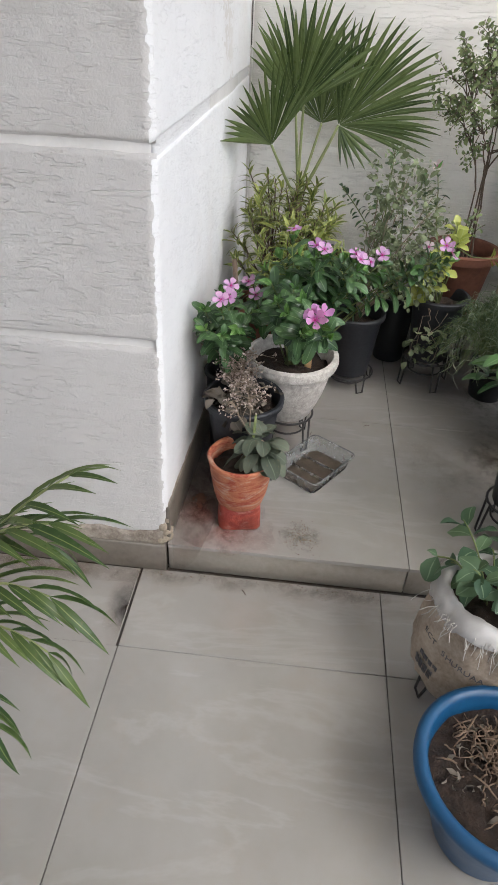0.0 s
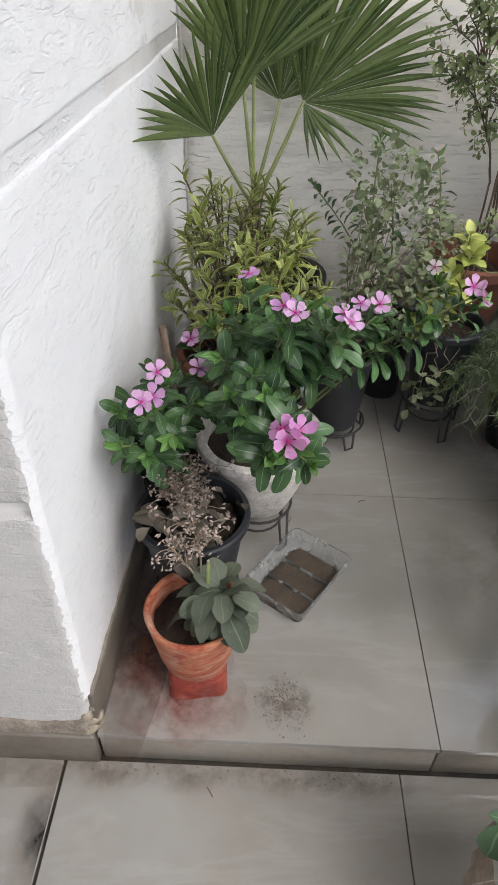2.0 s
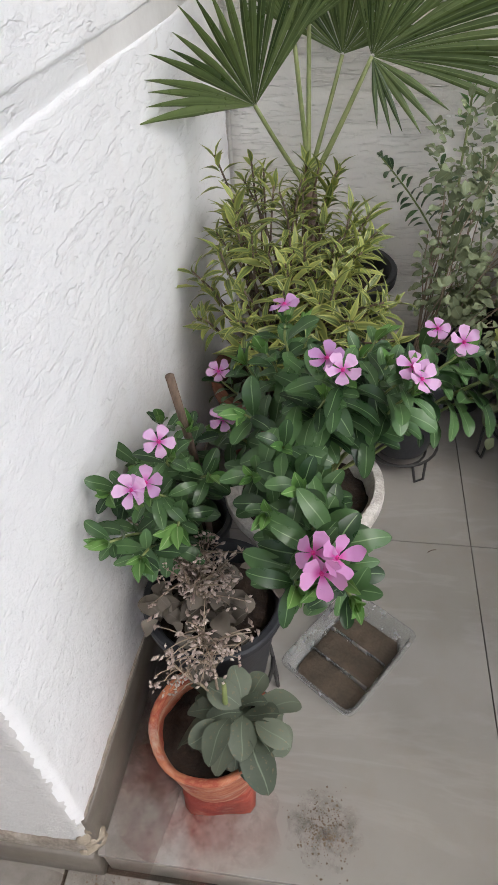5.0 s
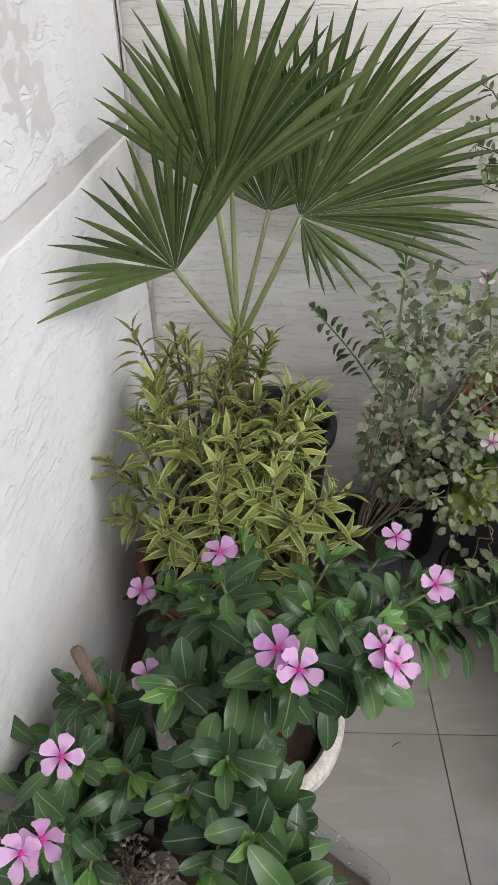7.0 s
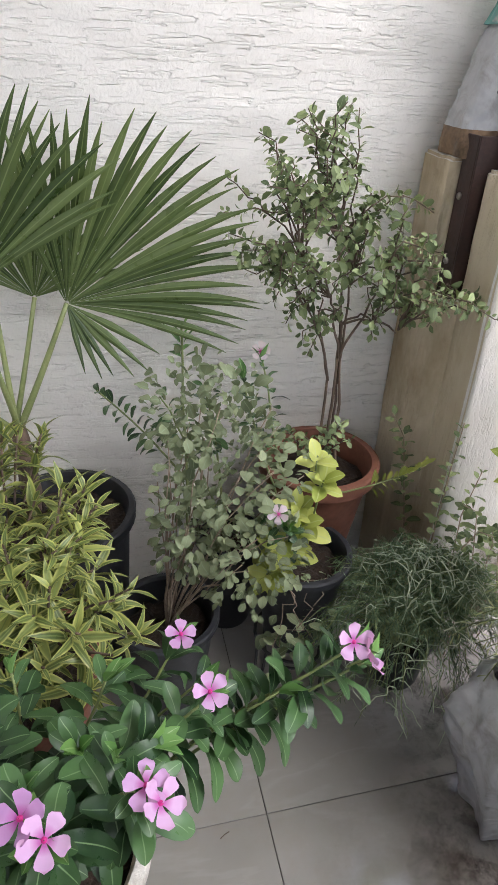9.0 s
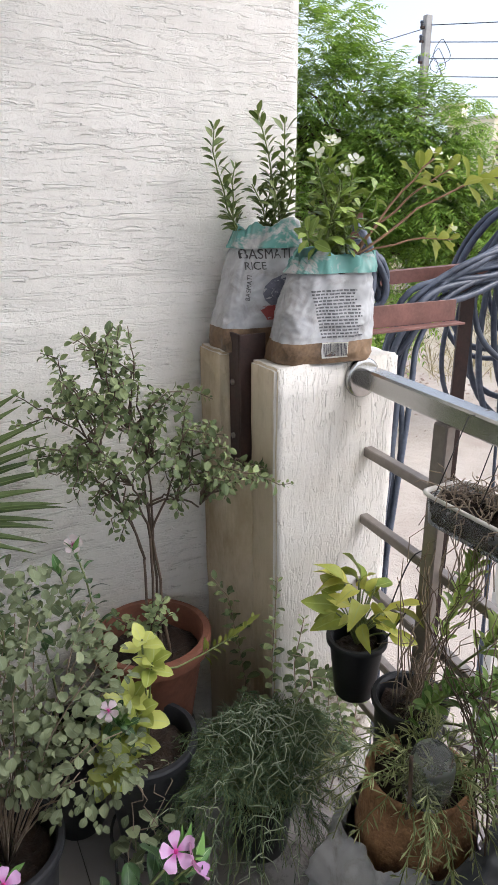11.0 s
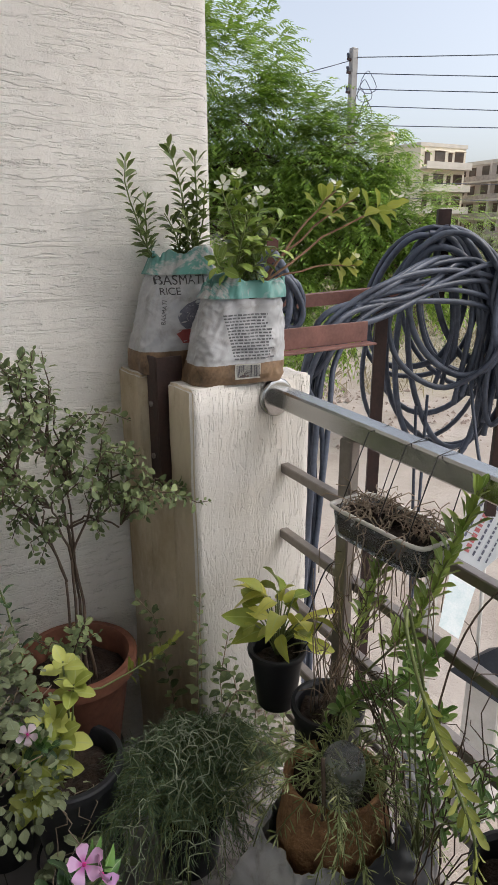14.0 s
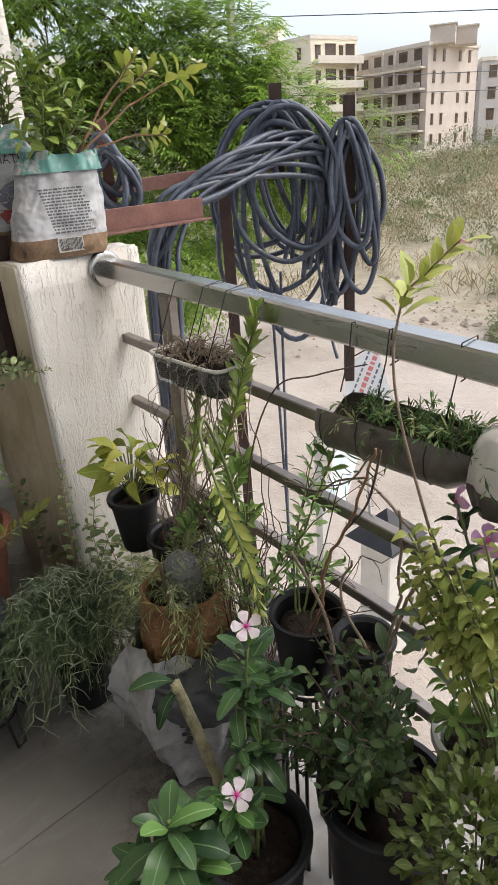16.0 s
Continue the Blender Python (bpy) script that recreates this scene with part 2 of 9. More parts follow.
M_STEM = plain("green_stem", (0.1, 0.14, 0.04), (0.2, 0.23, 0.08), 0.6, 40)
M_REDSTEM = plain("reddish_stem", (0.2, 0.1, 0.06), (0.34, 0.2, 0.12), 0.6, 40)
M_DRY = plain("dry_twig", (0.16, 0.12, 0.085), (0.38, 0.3, 0.22), 0.9, 60)
M_SACK = plain("woven_sack", (0.19, 0.14, 0.095), (0.47, 0.405, 0.33), 0.75, 14, bump=0.6, bscale=420, dist=0.001)
M_FRAY = plain("frayed_plastic_thread", (0.34, 0.32, 0.29), (0.6, 0.58, 0.54), 0.6, 40)
M_PRINT = plain("grey_print", (0.05, 0.05, 0.055), (0.16, 0.16, 0.17), 0.8, 60)
M_INK = plain("faded_ink", (0.05, 0.05, 0.055), (0.12, 0.11, 0.11), 0.8, 60)


def film_mat(name, c1, c2, mud, scale, sharp=False, rough=0.36, fold=0.012, grime=0.7):
    """Thin plastic film: sharp crumple folds, grime settled in blotches."""
    m, n, l, b = node_mat(name)
    tc = n.new("ShaderNodeTexCoord").outputs["Object"]
    tone = noise_tex(n, l, tc, scale, 5, 0.65, None, 0.6)
    col = ramp(n, l, tone, [(0.52, c1), (0.57, c2)] if sharp else [(0.3, c1), (0.7, c2)])
    dirt = ramp(n, l, noise_tex(n, l, tc, 24.0, 7, 0.7, None, 0.5), [(0.5, grey(0.0)), (0.74, grey(grime))])
    l.new(mixc(n, l, dirt, col, mud), b.inputs["Base Color"])
    b.inputs["Roughness"].default_value = rough
    fd = n.new("ShaderNodeTexNoise")
    fd.noise_type = "RIDGED_MULTIFRACTAL"
    fd.inputs["Scale"].default_value, fd.inputs["Detail"].default_value = 13.0, 4.0
    fd.inputs["Distortion"].default_value = 0.8
    l.new(tc, fd.inputs["Vector"])
    bump_to(n, l, b, fd.outputs["Fac"], 0.7, fold)
    return m


M_COLLAR = film_mat("white_sack_lining", (0.36, 0.35, 0.335), (0.52, 0.51, 0.49), (0.36, 0.31, 0.25), 9, False, 0.5, 0.004, 0.4)
M_BAGWHITE = film_mat("rice_bag_plastic", (0.33, 0.335, 0.35), (0.48, 0.485, 0.49), (0.17, 0.14, 0.11), 9, False, 0.42, 0.005, 0.6)
M_BAGTEAL = film_mat("rice_bag_teal", (0.11, 0.29, 0.26), (0.44, 0.43, 0.43), (0.2, 0.22, 0.2), 11, True)
M_BAGBROWN = plain("muddy_bag_base", (0.07, 0.042, 0.022), (0.27, 0.17, 0.095), 0.6, 18, bump=0.4, bscale=40)
M_BAGRED = plain("bag_red_print", (0.2, 0.03, 0.03), (0.3, 0.07, 0.06), 0.45, 20)
M_BAGDARK = plain("bag_dark_print", (0.07, 0.075, 0.1), (0.2, 0.2, 0.25), 0.45, 40)
M_COURIER = film_mat("grey_courier_plastic", (0.38, 0.39, 0.405), (0.52, 0.53, 0.545), (0.17, 0.13, 0.09), 7, False, 0.30, 0.006, 0.65)
M_COURIER_IN = film_mat("courier_inside", (0.028, 0.032, 0.038), (0.06, 0.065, 0.073), (0.12, 0.1, 0.08), 7, False, 0.36, 0.006, 0.3)
M_PETAL = leaf_mat("pink_petal", (0.50, 0.26, 0.54), (0.72, 0.46, 0.72), (0.48, 0.09, 0.38), 0.6, 0.3, thin=0.35)
M_PETAL_DEEP = leaf_mat("deep_pink_petal", (0.52, 0.20, 0.50), (0.72, 0.40, 0.68), (0.52, 0.06, 0.32), 0.6, 0.3, thin=0.35)
M_PETAL_PALE = leaf_mat("pale_petal", (0.72, 0.60, 0.70), (0.86, 0.76, 0.83), (0.6, 0.2, 0.45), 0.6, 0.22, thin=0.35)
M_PETAL_WHITE = leaf_mat("white_petal", (0.70, 0.70, 0.68), (0.84, 0.84, 0.82), (0.75, 0.74, 0.7), 0.6, 0.05, thin=0.35)
M_EYE = plain("magenta_flower_eye", (0.45, 0.01, 0.15), (0.6, 0.03, 0.25), 0.6, 50)
M_VINCA = leaf_mat("vinca_leaf", (0.009, 0.028, 0.010), (0.075, 0.15, 0.052), (0.17, 0.26, 0.125), 0.31, 0.05, thin=0.08)
M_VINCA_NEW = leaf_mat("young_vinca_leaf", (0.06, 0.15, 0.04), (0.16, 0.3, 0.08), (0.3, 0.42, 0.2), 0.36, 0.07)
M_CROTON = leaf_mat("striped_leaf", (0.045, 0.078, 0.02), (0.33, 0.365, 0.10), (0.18, 0.24, 0.075), 0.36, 0.1, edge=(0.40, 0.42, 0.125))
M_SAGE = leaf_mat("grey_green_leaf", (0.075, 0.10, 0.05), (0.30, 0.34, 0.20), (0.22, 0.27, 0.17), 0.65, 0.06)
M_TULSI = leaf_mat("tulsi_leaf", (0.06, 0.09, 0.038), (0.29, 0.35, 0.165), (0.16, 0.21, 0.10), 0.6, 0.06, per="island")
M_TULSI_OB = leaf_mat("tulsi_large_leaf", (0.06, 0.09, 0.038), (0.29, 0.35, 0.165), (0.16, 0.21, 0.10), 0.6, 0.06)
M_LIME = leaf_mat("lime_leaf", (0.28, 0.34, 0.07), (0.52, 0.55, 0.16), (0.45, 0.5, 0.2), 0.4, 0.07)
M_MIDGREEN = leaf_mat("mid_green_leaf", (0.05, 0.13, 0.03), (0.14, 0.25, 0.07), (0.2, 0.3, 0.12), 0.42, 0.07, per="island")
M_OLIVE = leaf_mat("olive_leaf", (0.06, 0.1, 0.025), (0.18, 0.23, 0.07), (0.22, 0.27, 0.1), 0.4, 0.08)
M_DARKLEAF = leaf_mat("dark_small_leaf", (0.022, 0.05, 0.018), (0.13, 0.2, 0.075), (0.12, 0.18, 0.08), 0.42, 0.08, per="island")
M_NEEDLE = leaf_mat("needle_leaf", (0.025, 0.055, 0.028), (0.20, 0.29, 0.16), (0.1, 0.15, 0.08), 0.5, 0.0, per="island")
M_STRAND = leaf_mat("pale_strand", (0.22, 0.28, 0.19), (0.50, 0.56, 0.42), (0.25, 0.3, 0.2), 0.5, 0.0, per="island")
M_ROSEMARY = leaf_mat("pale_needle_leaf", (0.19, 0.24, 0.09), (0.45, 0.49, 0.25), (0.25, 0.3, 0.16), 0.5, 0.0, per="island")
M_PALM = leaf_mat("fan_palm_blade", (0.032, 0.058, 0.018), (0.15, 0.20, 0.075), (0.20, 0.26, 0.11), 0.32, 0.08, per="island", thin=0.25)
M_PETIOLE = plain("palm_petiole", (0.16, 0.2, 0.07), (0.3, 0.33, 0.14), 0.5, 30)
M_ARECA = leaf_mat("areca_leaflet", (0.03, 0.065, 0.02), (0.12, 0.17, 0.055), (0.2, 0.25, 0.09), 0.33, 0.08, spots=0.2)
M_SUCC = leaf_mat("succulent_leaf", (0.045, 0.06, 0.04), (0.14, 0.16, 0.115), (0.16, 0.2, 0.14), 0.6, 0.04, thin=0.08, spots=0.4)
M_DRYLEAF = leaf_mat("withered_leaf", (0.06, 0.05, 0.04), (0.22, 0.19, 0.155), (0.2, 0.18, 0.15), 0.8, 0.05, thin=0.1)
M_HUSK = leaf_mat("dry_flower_husk", (0.26, 0.19, 0.16), (0.62, 0.52, 0.47), (0.4, 0.33, 0.26), 0.85, 0.0, per="island", thin=0.15)
M_NEEM = leaf_mat("neem_leaflet", (0.13, 0.24, 0.05), (0.42, 0.58, 0.14), (0.2, 0.33, 0.09), 0.45, 0.0, per="island", thin=0.4)
M_BRUSH = leaf_mat("dry_brush", (0.21, 0.17, 0.115), (0.50, 0.43, 0.31), (0.3, 0.28, 0.16), 0.8, 0.0, per="island", thin=0.3)
M_SCRUB = leaf_mat("scrub_leaf", (0.06, 0.085, 0.035), (0.21, 0.235, 0.12), (0.1, 0.12, 0.05), 0.7, 0.0, per="island", thin=0.12)
M_BRUSH_GREEN = leaf_mat("green_brush", (0.10, 0.125, 0.06), (0.28, 0.31, 0.18), (0.2, 0.25, 0.1), 0.7, 0.0, per="island", thin=0.3)


def glass_mat():
    m, n, l, b = node_mat("clear_plastic")
    b.inputs["Base Color"].default_value = (0.62, 0.64, 0.64, 1)
    b.inputs["Transmission Weight"].default_value = 0.86
    b.inputs["IOR"].default_value = 1.12
    tc = n.new("ShaderNodeTexCoord").outputs["Object"]
    l.new(ramp(n, l, noise_tex(n, l, tc, 30, 4), [(0.3, grey(0.1)), (0.7, grey(0.35))]), b.inputs["Roughness"])
    return m


M_CLEAR = glass_mat()
M_DIRTY = plain("dried_mud", (0.085, 0.06, 0.038), (0.20, 0.155, 0.11), 0.9, 30, bump=0.8, bscale=90, dist=0.004)


# ---- mesh helpers ----
class Shape:
    """Vertices and faces that grow piece by piece, with a value that runs from 0 on a leaf's midrib to 1 on its edge."""

    def __init__(self):
        self.v, self.f, self.r = [], [], []

    def add(self, verts, faces, rib=None, m=None):
        k = len(self.v)
        self.v += [tuple(m @ Vector(p)) for p in verts] if m is not None else [tuple(p) for p in verts]
        self.f += [tuple(i + k for i in f) for f in faces]
        self.r += list(rib) if rib is not None else [1.0] * len(verts)
        return self

    def mesh(self, name, smooth=True):
        me = bpy.data.meshes.new(name)
        me.from_pydata(self.v, [], self.f)
        me.polygons.foreach_set("use_smooth", [smooth] * len(self.f))
        at = me.attributes.new("rib", "FLOAT", "POINT")
        at.data.foreach_set("value", self.r)
        me.update()
        return me


def thing(name, label, category, at=(0, 0, 0), group="", kind="", turn=0.0):
    ob = new(name)
    ob.matrix_world = pose(*at, 0, 0, turn)
    ob.empty_display_size = 0.05
    return tagged(ob, label, category, group, kind)


RECOLOURED = {}


def part(name, shape, material, parent=None, label="", smooth=True, m=None, kind=""):
    """One mesh object under a thing, or under one of its parts; shape: a Shape, or a mesh shared with alike parts."""
    me = shape.mesh(name, smooth) if isinstance(shape, Shape) else shape
    if not me.materials:
        me.materials.append(material)
    elif me.materials[0] is not material:
        key = (me.name, material.name)
        if key not in RECOLOURED:
            RECOLOURED[key] = me.copy()
            RECOLOURED[key].materials[0] = material
        me = RECOLOURED[key]
    ob = new(name, me)
    if parent is not None:
        ob.parent = parent
    if m is not None:
        ob.matrix_basis = m
    return tagged(ob, label, kind=kind)


def solo(name, shape, material, label, category, smooth=True, m=None, kind="", group=""):
    return tagged(part(name, shape, material, None, label, smooth, m), category=category, kind=kind, group=group)


def box(s, lo, hi, bevel=0.003, m=None):
    """A block between two corners with its edges taken off."""
    bm = bmesh.new()
    bmesh.ops.create_cube(bm, size=1.0)
    c, d = [(a + b) / 2 for a, b in zip(lo, hi)], [b - a for a, b in zip(lo, hi)]
    for v in bm.verts:
        v.co = Vector([v.co[i] * d[i] + c[i] for i in range(3)])
    if bevel:
        bmesh.ops.bevel(bm, geom=bm.edges[:], offset=min(bevel, min(d) * 0.45), segments=1, affect="EDGES")
    bm.verts.index_update()
    s.add([v.co[:] for v in bm.verts], [[v.index for v in f.verts] for f in bm.faces], m=m)
    bm.free()
    return s


def tube(s, pts, radius, seg=6, taper=None, cap=True):
    """A round bar along points; taper: the radius at its end."""
    pts = [Vector(p) for p in pts]
    n = len(pts)
    verts, faces = [], []
    side = None
    for i, p in enumerate(pts):
        d = (pts[min(i + 1, n - 1)] - pts[max(i - 1, 0)]).normalized()
        if side is None:
            side = d.orthogonal().normalized()
        side = (side - d * side.dot(d)).normalized()
        up = d.cross(side)
        r = radius if taper is None else radius + (taper - radius) * i / max(1, n - 1)
        for k in range(seg):
            a = 2 * math.pi * k / seg
            verts.append(p + (side * math.cos(a) + up * math.sin(a)) * r)
    for i in range(n - 1):
        for k in range(seg):
            faces.append((i * seg + k, i * seg + (k + 1) % seg, (i + 1) * seg + (k + 1) % seg, (i + 1) * seg + k))
    if cap:
        faces += [tuple(range(seg))[::-1], tuple(range((n - 1) * seg, n * seg))]
    return s.add(verts, faces)


def lathe(s, profile, seg=40, wob=0.0, square=0.0, m=None, sx=1.0, sy=1.0):
    """A turned body from (radius, height) pairs; wob: unevenness; square: how far the plan goes from round to square."""
    verts, faces = [], []
    n = len(profile)
    for i, (r, z) in enumerate(profile):
        for k in range(seg):
            a = 2 * math.pi * k / seg
            q = max(abs(math.cos(a)), abs(math.sin(a)))
            rr = r * (1 + square * (1 / q - 1) * 0.9) if square else r
            if wob:
                rr *= 1 + wob * noise.noise((math.cos(a) * 1.7, math.sin(a) * 1.7, z * 9 + i * 0.05))
            verts.append((rr * math.cos(a) * sx, rr * math.sin(a) * sy, z))
    for i in range(n - 1):
        for k in range(seg):
            faces.append((i * seg + k, i * seg + (k + 1) % seg, (i + 1) * seg + (k + 1) % seg, (i + 1) * seg + k))
    return s.add(verts, faces, m=m)


def disc_soil(r, z, seg=28, rough=0.009, seed=0.0):
    s = Shape()
    rings = 6
    verts, faces = [(0, 0, z)], []
    for j in range(1, rings + 1):
        for k in range(seg):
            a = 2 * math.pi * k / seg
            q = r * j / rings
            verts.append((q * math.cos(a), q * math.sin(a), z + rough * 2 * noise.noise((q * 40 * math.cos(a) + seed, q * 40 * math.sin(a), seed)) - (0.004 if j == rings else 0)))
    for k in range(seg):
        faces.append((0, 1 + k, 1 + (k + 1) % seg))
    for j in range(rings - 1):
        for k in range(seg):
            a, b = 1 + j * seg, 1 + (j + 1) * seg
            faces.append((a + k, b + k, b + (k + 1) % seg, a + (k + 1) % seg))
    return s.add(verts, faces)


def arc(a, b, lift=0.1, n=7, side=(0, 0, 0)):
    """Points of a bow from a to b that bulges upwards by lift and sideways."""
    a, b = Vector(a), Vector(b)
    return [a.lerp(b, t) + Vector((side[0], side[1], side[2] + lift)) * (4 * t * (1 - t)) for t in [i / (n - 1) for i in range(n)]]


def sway(pts, amount, seed):
    """The same points, made uneven."""
    out = []
    for i, p in enumerate(pts):
        k = min(i, 2) / 2
        out.append(Vector(p) + k * amount * Vector((noise.noise((seed, i * 0.6, 0)), noise.noise((seed, i * 0.6, 7)), noise.noise((seed, i * 0.6, 13)))))
    return out


def blade(length, width, fold=0.25, curl=0.25, n=6, belly=0.5, tip=1.0, thick=0.0):
    """A leaf from the origin along +y, its face up: verts, faces and the rib value. belly: where it is widest."""
    verts, faces, rib = [], [], []
    for i in range(n + 1):
        t = 1 - (1 - i / n) ** 1.6
        if t < belly:
            w = math.sin(t / belly * math.pi / 2) ** 0.8
        else:
            w = math.cos((t - belly) / (1 - belly) * math.pi / 2) ** tip
        w = max(w, 0.02) * width / 2
        z = -curl * length * t * t + 0.12 * length * t
        y = length * t * (1 - 0.12 * abs(curl) * t)
        verts += [(-w, y + 0.05 * w * math.sin(9 * t), z + fold * w + 0.16 * w * math.sin(8.5 * t + 1.0)), (0.10 * w * math.sin(5 * t), y, z), (w, y, z + fold * w + 0.16 * w * math.sin(7.5 * t + 4.0))]
        rib += [1.0, 0.0, 1.0]
    for i in range(n):
        a = i * 3
        faces += [(a, a + 1, a + 4, a + 3), (a + 1, a + 2, a + 5, a + 4)]
    return verts, faces, rib


def blade_mesh(name, *args, **kw):
    return Shape().add(*blade(*args, **kw)).mesh(name)


def aim(p, d, up=(0, 0, 1), roll=0.0, scale=1.0):
    """The pose of a leaf at p that points along d, its face as far up as it can be."""
    y = Vector(d).normalized()
    z = Vector(up) - y * y.dot(Vector(up))
    if z.length < 1e-4:
        z = y.orthogonal()
    z.normalize()
    x = y.cross(z)
    r = Matrix((x, y, z)).transposed().to_4x4() @ Matrix.Rotation(roll, 4, "Y")
    return Matrix.Translation(p) @ r @ Matrix.Scale(scale, 4)


def leaves(parent, spots, meshes, material, stuff_mesh=None, limit=280, name="leaf", label=""):
    """Leaves at poses: the first ones each an object on a shared mesh, the others joined."""
    if stuff_mesh is None:
        limit = len(spots)
    for i, m in enumerate(spots[:limit]):
        part(name, meshes[i % len(meshes)], material, parent, label, m=m)
    rest = spots[limit:]
    if rest:
        s = Shape()
        for i, m in enumerate(rest):
            s.add(*stuff_mesh[i % len(stuff_mesh)], m=m)
        part("foliage", s, material, parent, label, kind="stuff")


def unit(rng):
    while True:
        v = Vector((rng.uniform(-1, 1), rng.uniform(-1, 1), rng.uniform(-1, 1)))
        if 0.05 < v.length < 1:
            return v.normalized()


def pot_profile(r_top, r_bot, h, lip=0.012, wall=0.0035, depth=0.03):
    return [(0.001, 0), (r_bot * 0.96, 0), (r_bot, 0.005), (r_bot + (r_top - r_bot) * 0.86, h - lip * 2.2), (r_top - 0.002, h - lip * 2), (r_top + lip * 0.7, h - lip * 1.8), (r_top + lip * 0.8, h - 0.004), (r_top + lip * 0.5, h), (r_top - wall, h), (r_top - wall - 0.004, h - 0.006), (r_top - wall * 2 - (r_top - r_bot) * 0.1, h - depth - 0.02)]


def pot(parent, r_top, r_bot, h, material, soil=0.03, lip=0.012, label="", seed=0.0, square=0.0, wob=0.0, soil_mat=None):
    p = part("pot", lathe(Shape(), pot_profile(r_top, r_bot, h, lip, depth=soil), square=square, wob=wob), material, parent, label)
    p.data.set_sharp_from_angle(angle=0.55)
    part("soil", disc_soil(r_top - 0.012, h - soil, seed=seed), soil_mat or M_SOIL, parent, "dark crumbly soil")
    return p


def wire_stand(at, r, h, label="low black wire plant stand on the tiles", legs=4, turn=0.3):
    t = thing("plant_stand", label, "plant stand", at, turn=math.degrees(turn))
    ring = [(r * math.cos(2 * math.pi * k / 24), r * math.sin(2 * math.pi * k / 24), h) for k in range(25)]
    part("ring", tube(Shape(), ring, 0.0035, 6), M_WIRE, t)
    inner = [(r * 0.72 * math.cos(2 * math.pi * k / 20), r * 0.72 * math.sin(2 * math.pi * k / 20), h * 0.55) for k in range(21)]
    part("ring", tube(Shape(), inner, 0.003, 6), M_WIRE, t)
    for k in range(legs):
        a = 2 * math.pi * k / legs
        w = 0.2
        p = lambda q, rr, z: (rr * math.cos(a + q), rr * math.sin(a + q), z)
        part("leg", tube(Shape(), [p(-w, r, h), p(-w * 0.6, r * 1.08, 0.004), p(w * 0.6, r * 1.08, 0.004), p(w, r, h)], 0.0032, 6), M_WIRE, t)
    return t


def bush(rng, centre, radii, count, size=1.0, shell=0.55, upward=0.3):
    """Poses of leaves that fill an uneven ball, most of them near its skin."""
    out = []
    seed = rng.uniform(0, 50)
    while len(out) < count:
        d = unit(rng)
        k = shell + (1 - shell) * rng.random()
        if rng.random() > 0.85:
            k *= 0.6
        bumpy = 1 + 0.35 * noise.noise(d * 1.9 + Vector((seed, 0, 0)))
        if noise.noise(d * 3.1 + Vector((0, seed, 0))) < -0.22:
            continue
        p = Vector(centre) + Vector((d.x * radii[0], d.y * radii[1], d.z * radii[2])) * k * bumpy
        out.append(aim(p, d + Vector((0, 0, upward)) + unit(rng) * 0.7, up=Vector((0, 0, 1)) + unit(rng) * 0.6, roll=rng.uniform(-0.5, 0.5), scale=size * rng.uniform(0.65, 1.2)))
    return out


def shoots(rng, base, tips, lift=0.04, n=8, wob=0.015):
    """Stems from near base to each tip."""
    out = []
    for t in tips:
        b = Vector(base) + Vector((rng.uniform(-0.02, 0.02), rng.uniform(-0.02, 0.02), 0))
        out.append(sway(arc(b, t, lift * rng.uniform(0.3, 1.3), n), wob, rng.uniform(0, 99)))
    return out


def along(rng, pts, first, step, pair=True, spread=0.9, size=(0.7, 1.1), top=True, droop=0.15, turn=1.57):
    """Leaf poses in pairs along a stem from the share first of it to its tip."""
    out = []
    pts = [Vector(p) for p in pts]
    lens = [0.0]
    for a, b in zip(pts, pts[1:]):
        lens.append(lens[-1] + (b - a).length)
    total = lens[-1]
    d = total * first
    a0 = rng.uniform(0, 6.28)
    while d <= total:
        i = max(k for k in range(len(lens)) if lens[k] <= d + 1e-9)
        i = min(i, len(pts) - 2)
        t = (d - lens[i]) / max(1e-6, lens[i + 1] - lens[i])
        p, ax = pts[i].lerp(pts[i + 1], t), (pts[i + 1] - pts[i]).normalized()
        o = ax.orthogonal().normalized()
        share = d / total
        for k in range(2 if pair else 1):
            a = a0 + k * math.pi + rng.uniform(-0.25, 0.25)
            side = o * math.cos(a) + ax.cross(o) * math.sin(a)
            dirn = side * spread + ax * (0.35 + (0.5 if share > 0.9 else 0)) + Vector((0, 0, -droop))
            out.append(aim(p + side * 0.003, dirn, up=ax + Vector((0, 0, 0.6)), roll=rng.uniform(-0.3, 0.3), scale=rng.uniform(*size) * (1 if share < 0.92 else 0.75)))
        a0 += turn if pair else 2.4
        d += step * rng.uniform(0.75, 1.25)
    return out


# ---- structure: terrace, walls, pillar ----
LEAN_X = 0.037  # the side wall opens out by this much a metre
GROUND_Z = -1.6


def lean_z(y, z):
    """The wall's free corner leans out a little towards its top."""
    return 0.015 * max(z, 0) * (1 - max(y, 0) / 1.2)


def shear(s):
    s.v = [(x + LEAN_X * max(y, 0) + lean_z(y, z), y, z) for x, y, z in s.v]
    return s


wall_left = tagged(new("wall_left"), "white textured plaster wall with recessed grooves", "wall", kind="structure")
core = shear(box(Shape(), (-1.75, 0.010, -0.1), (-0.010, 1.205, 3.2), 0.006))
part("core", core, M_GROOVE, wall_left, "smooth recessed groove bands")
bands = [(0.022, 0.540), (0.556, 0.906), (0.922, 1.285), (1.312, 1.665), (1.692, 2.045), (2.072, 2.425), (2.452, 3.2)]


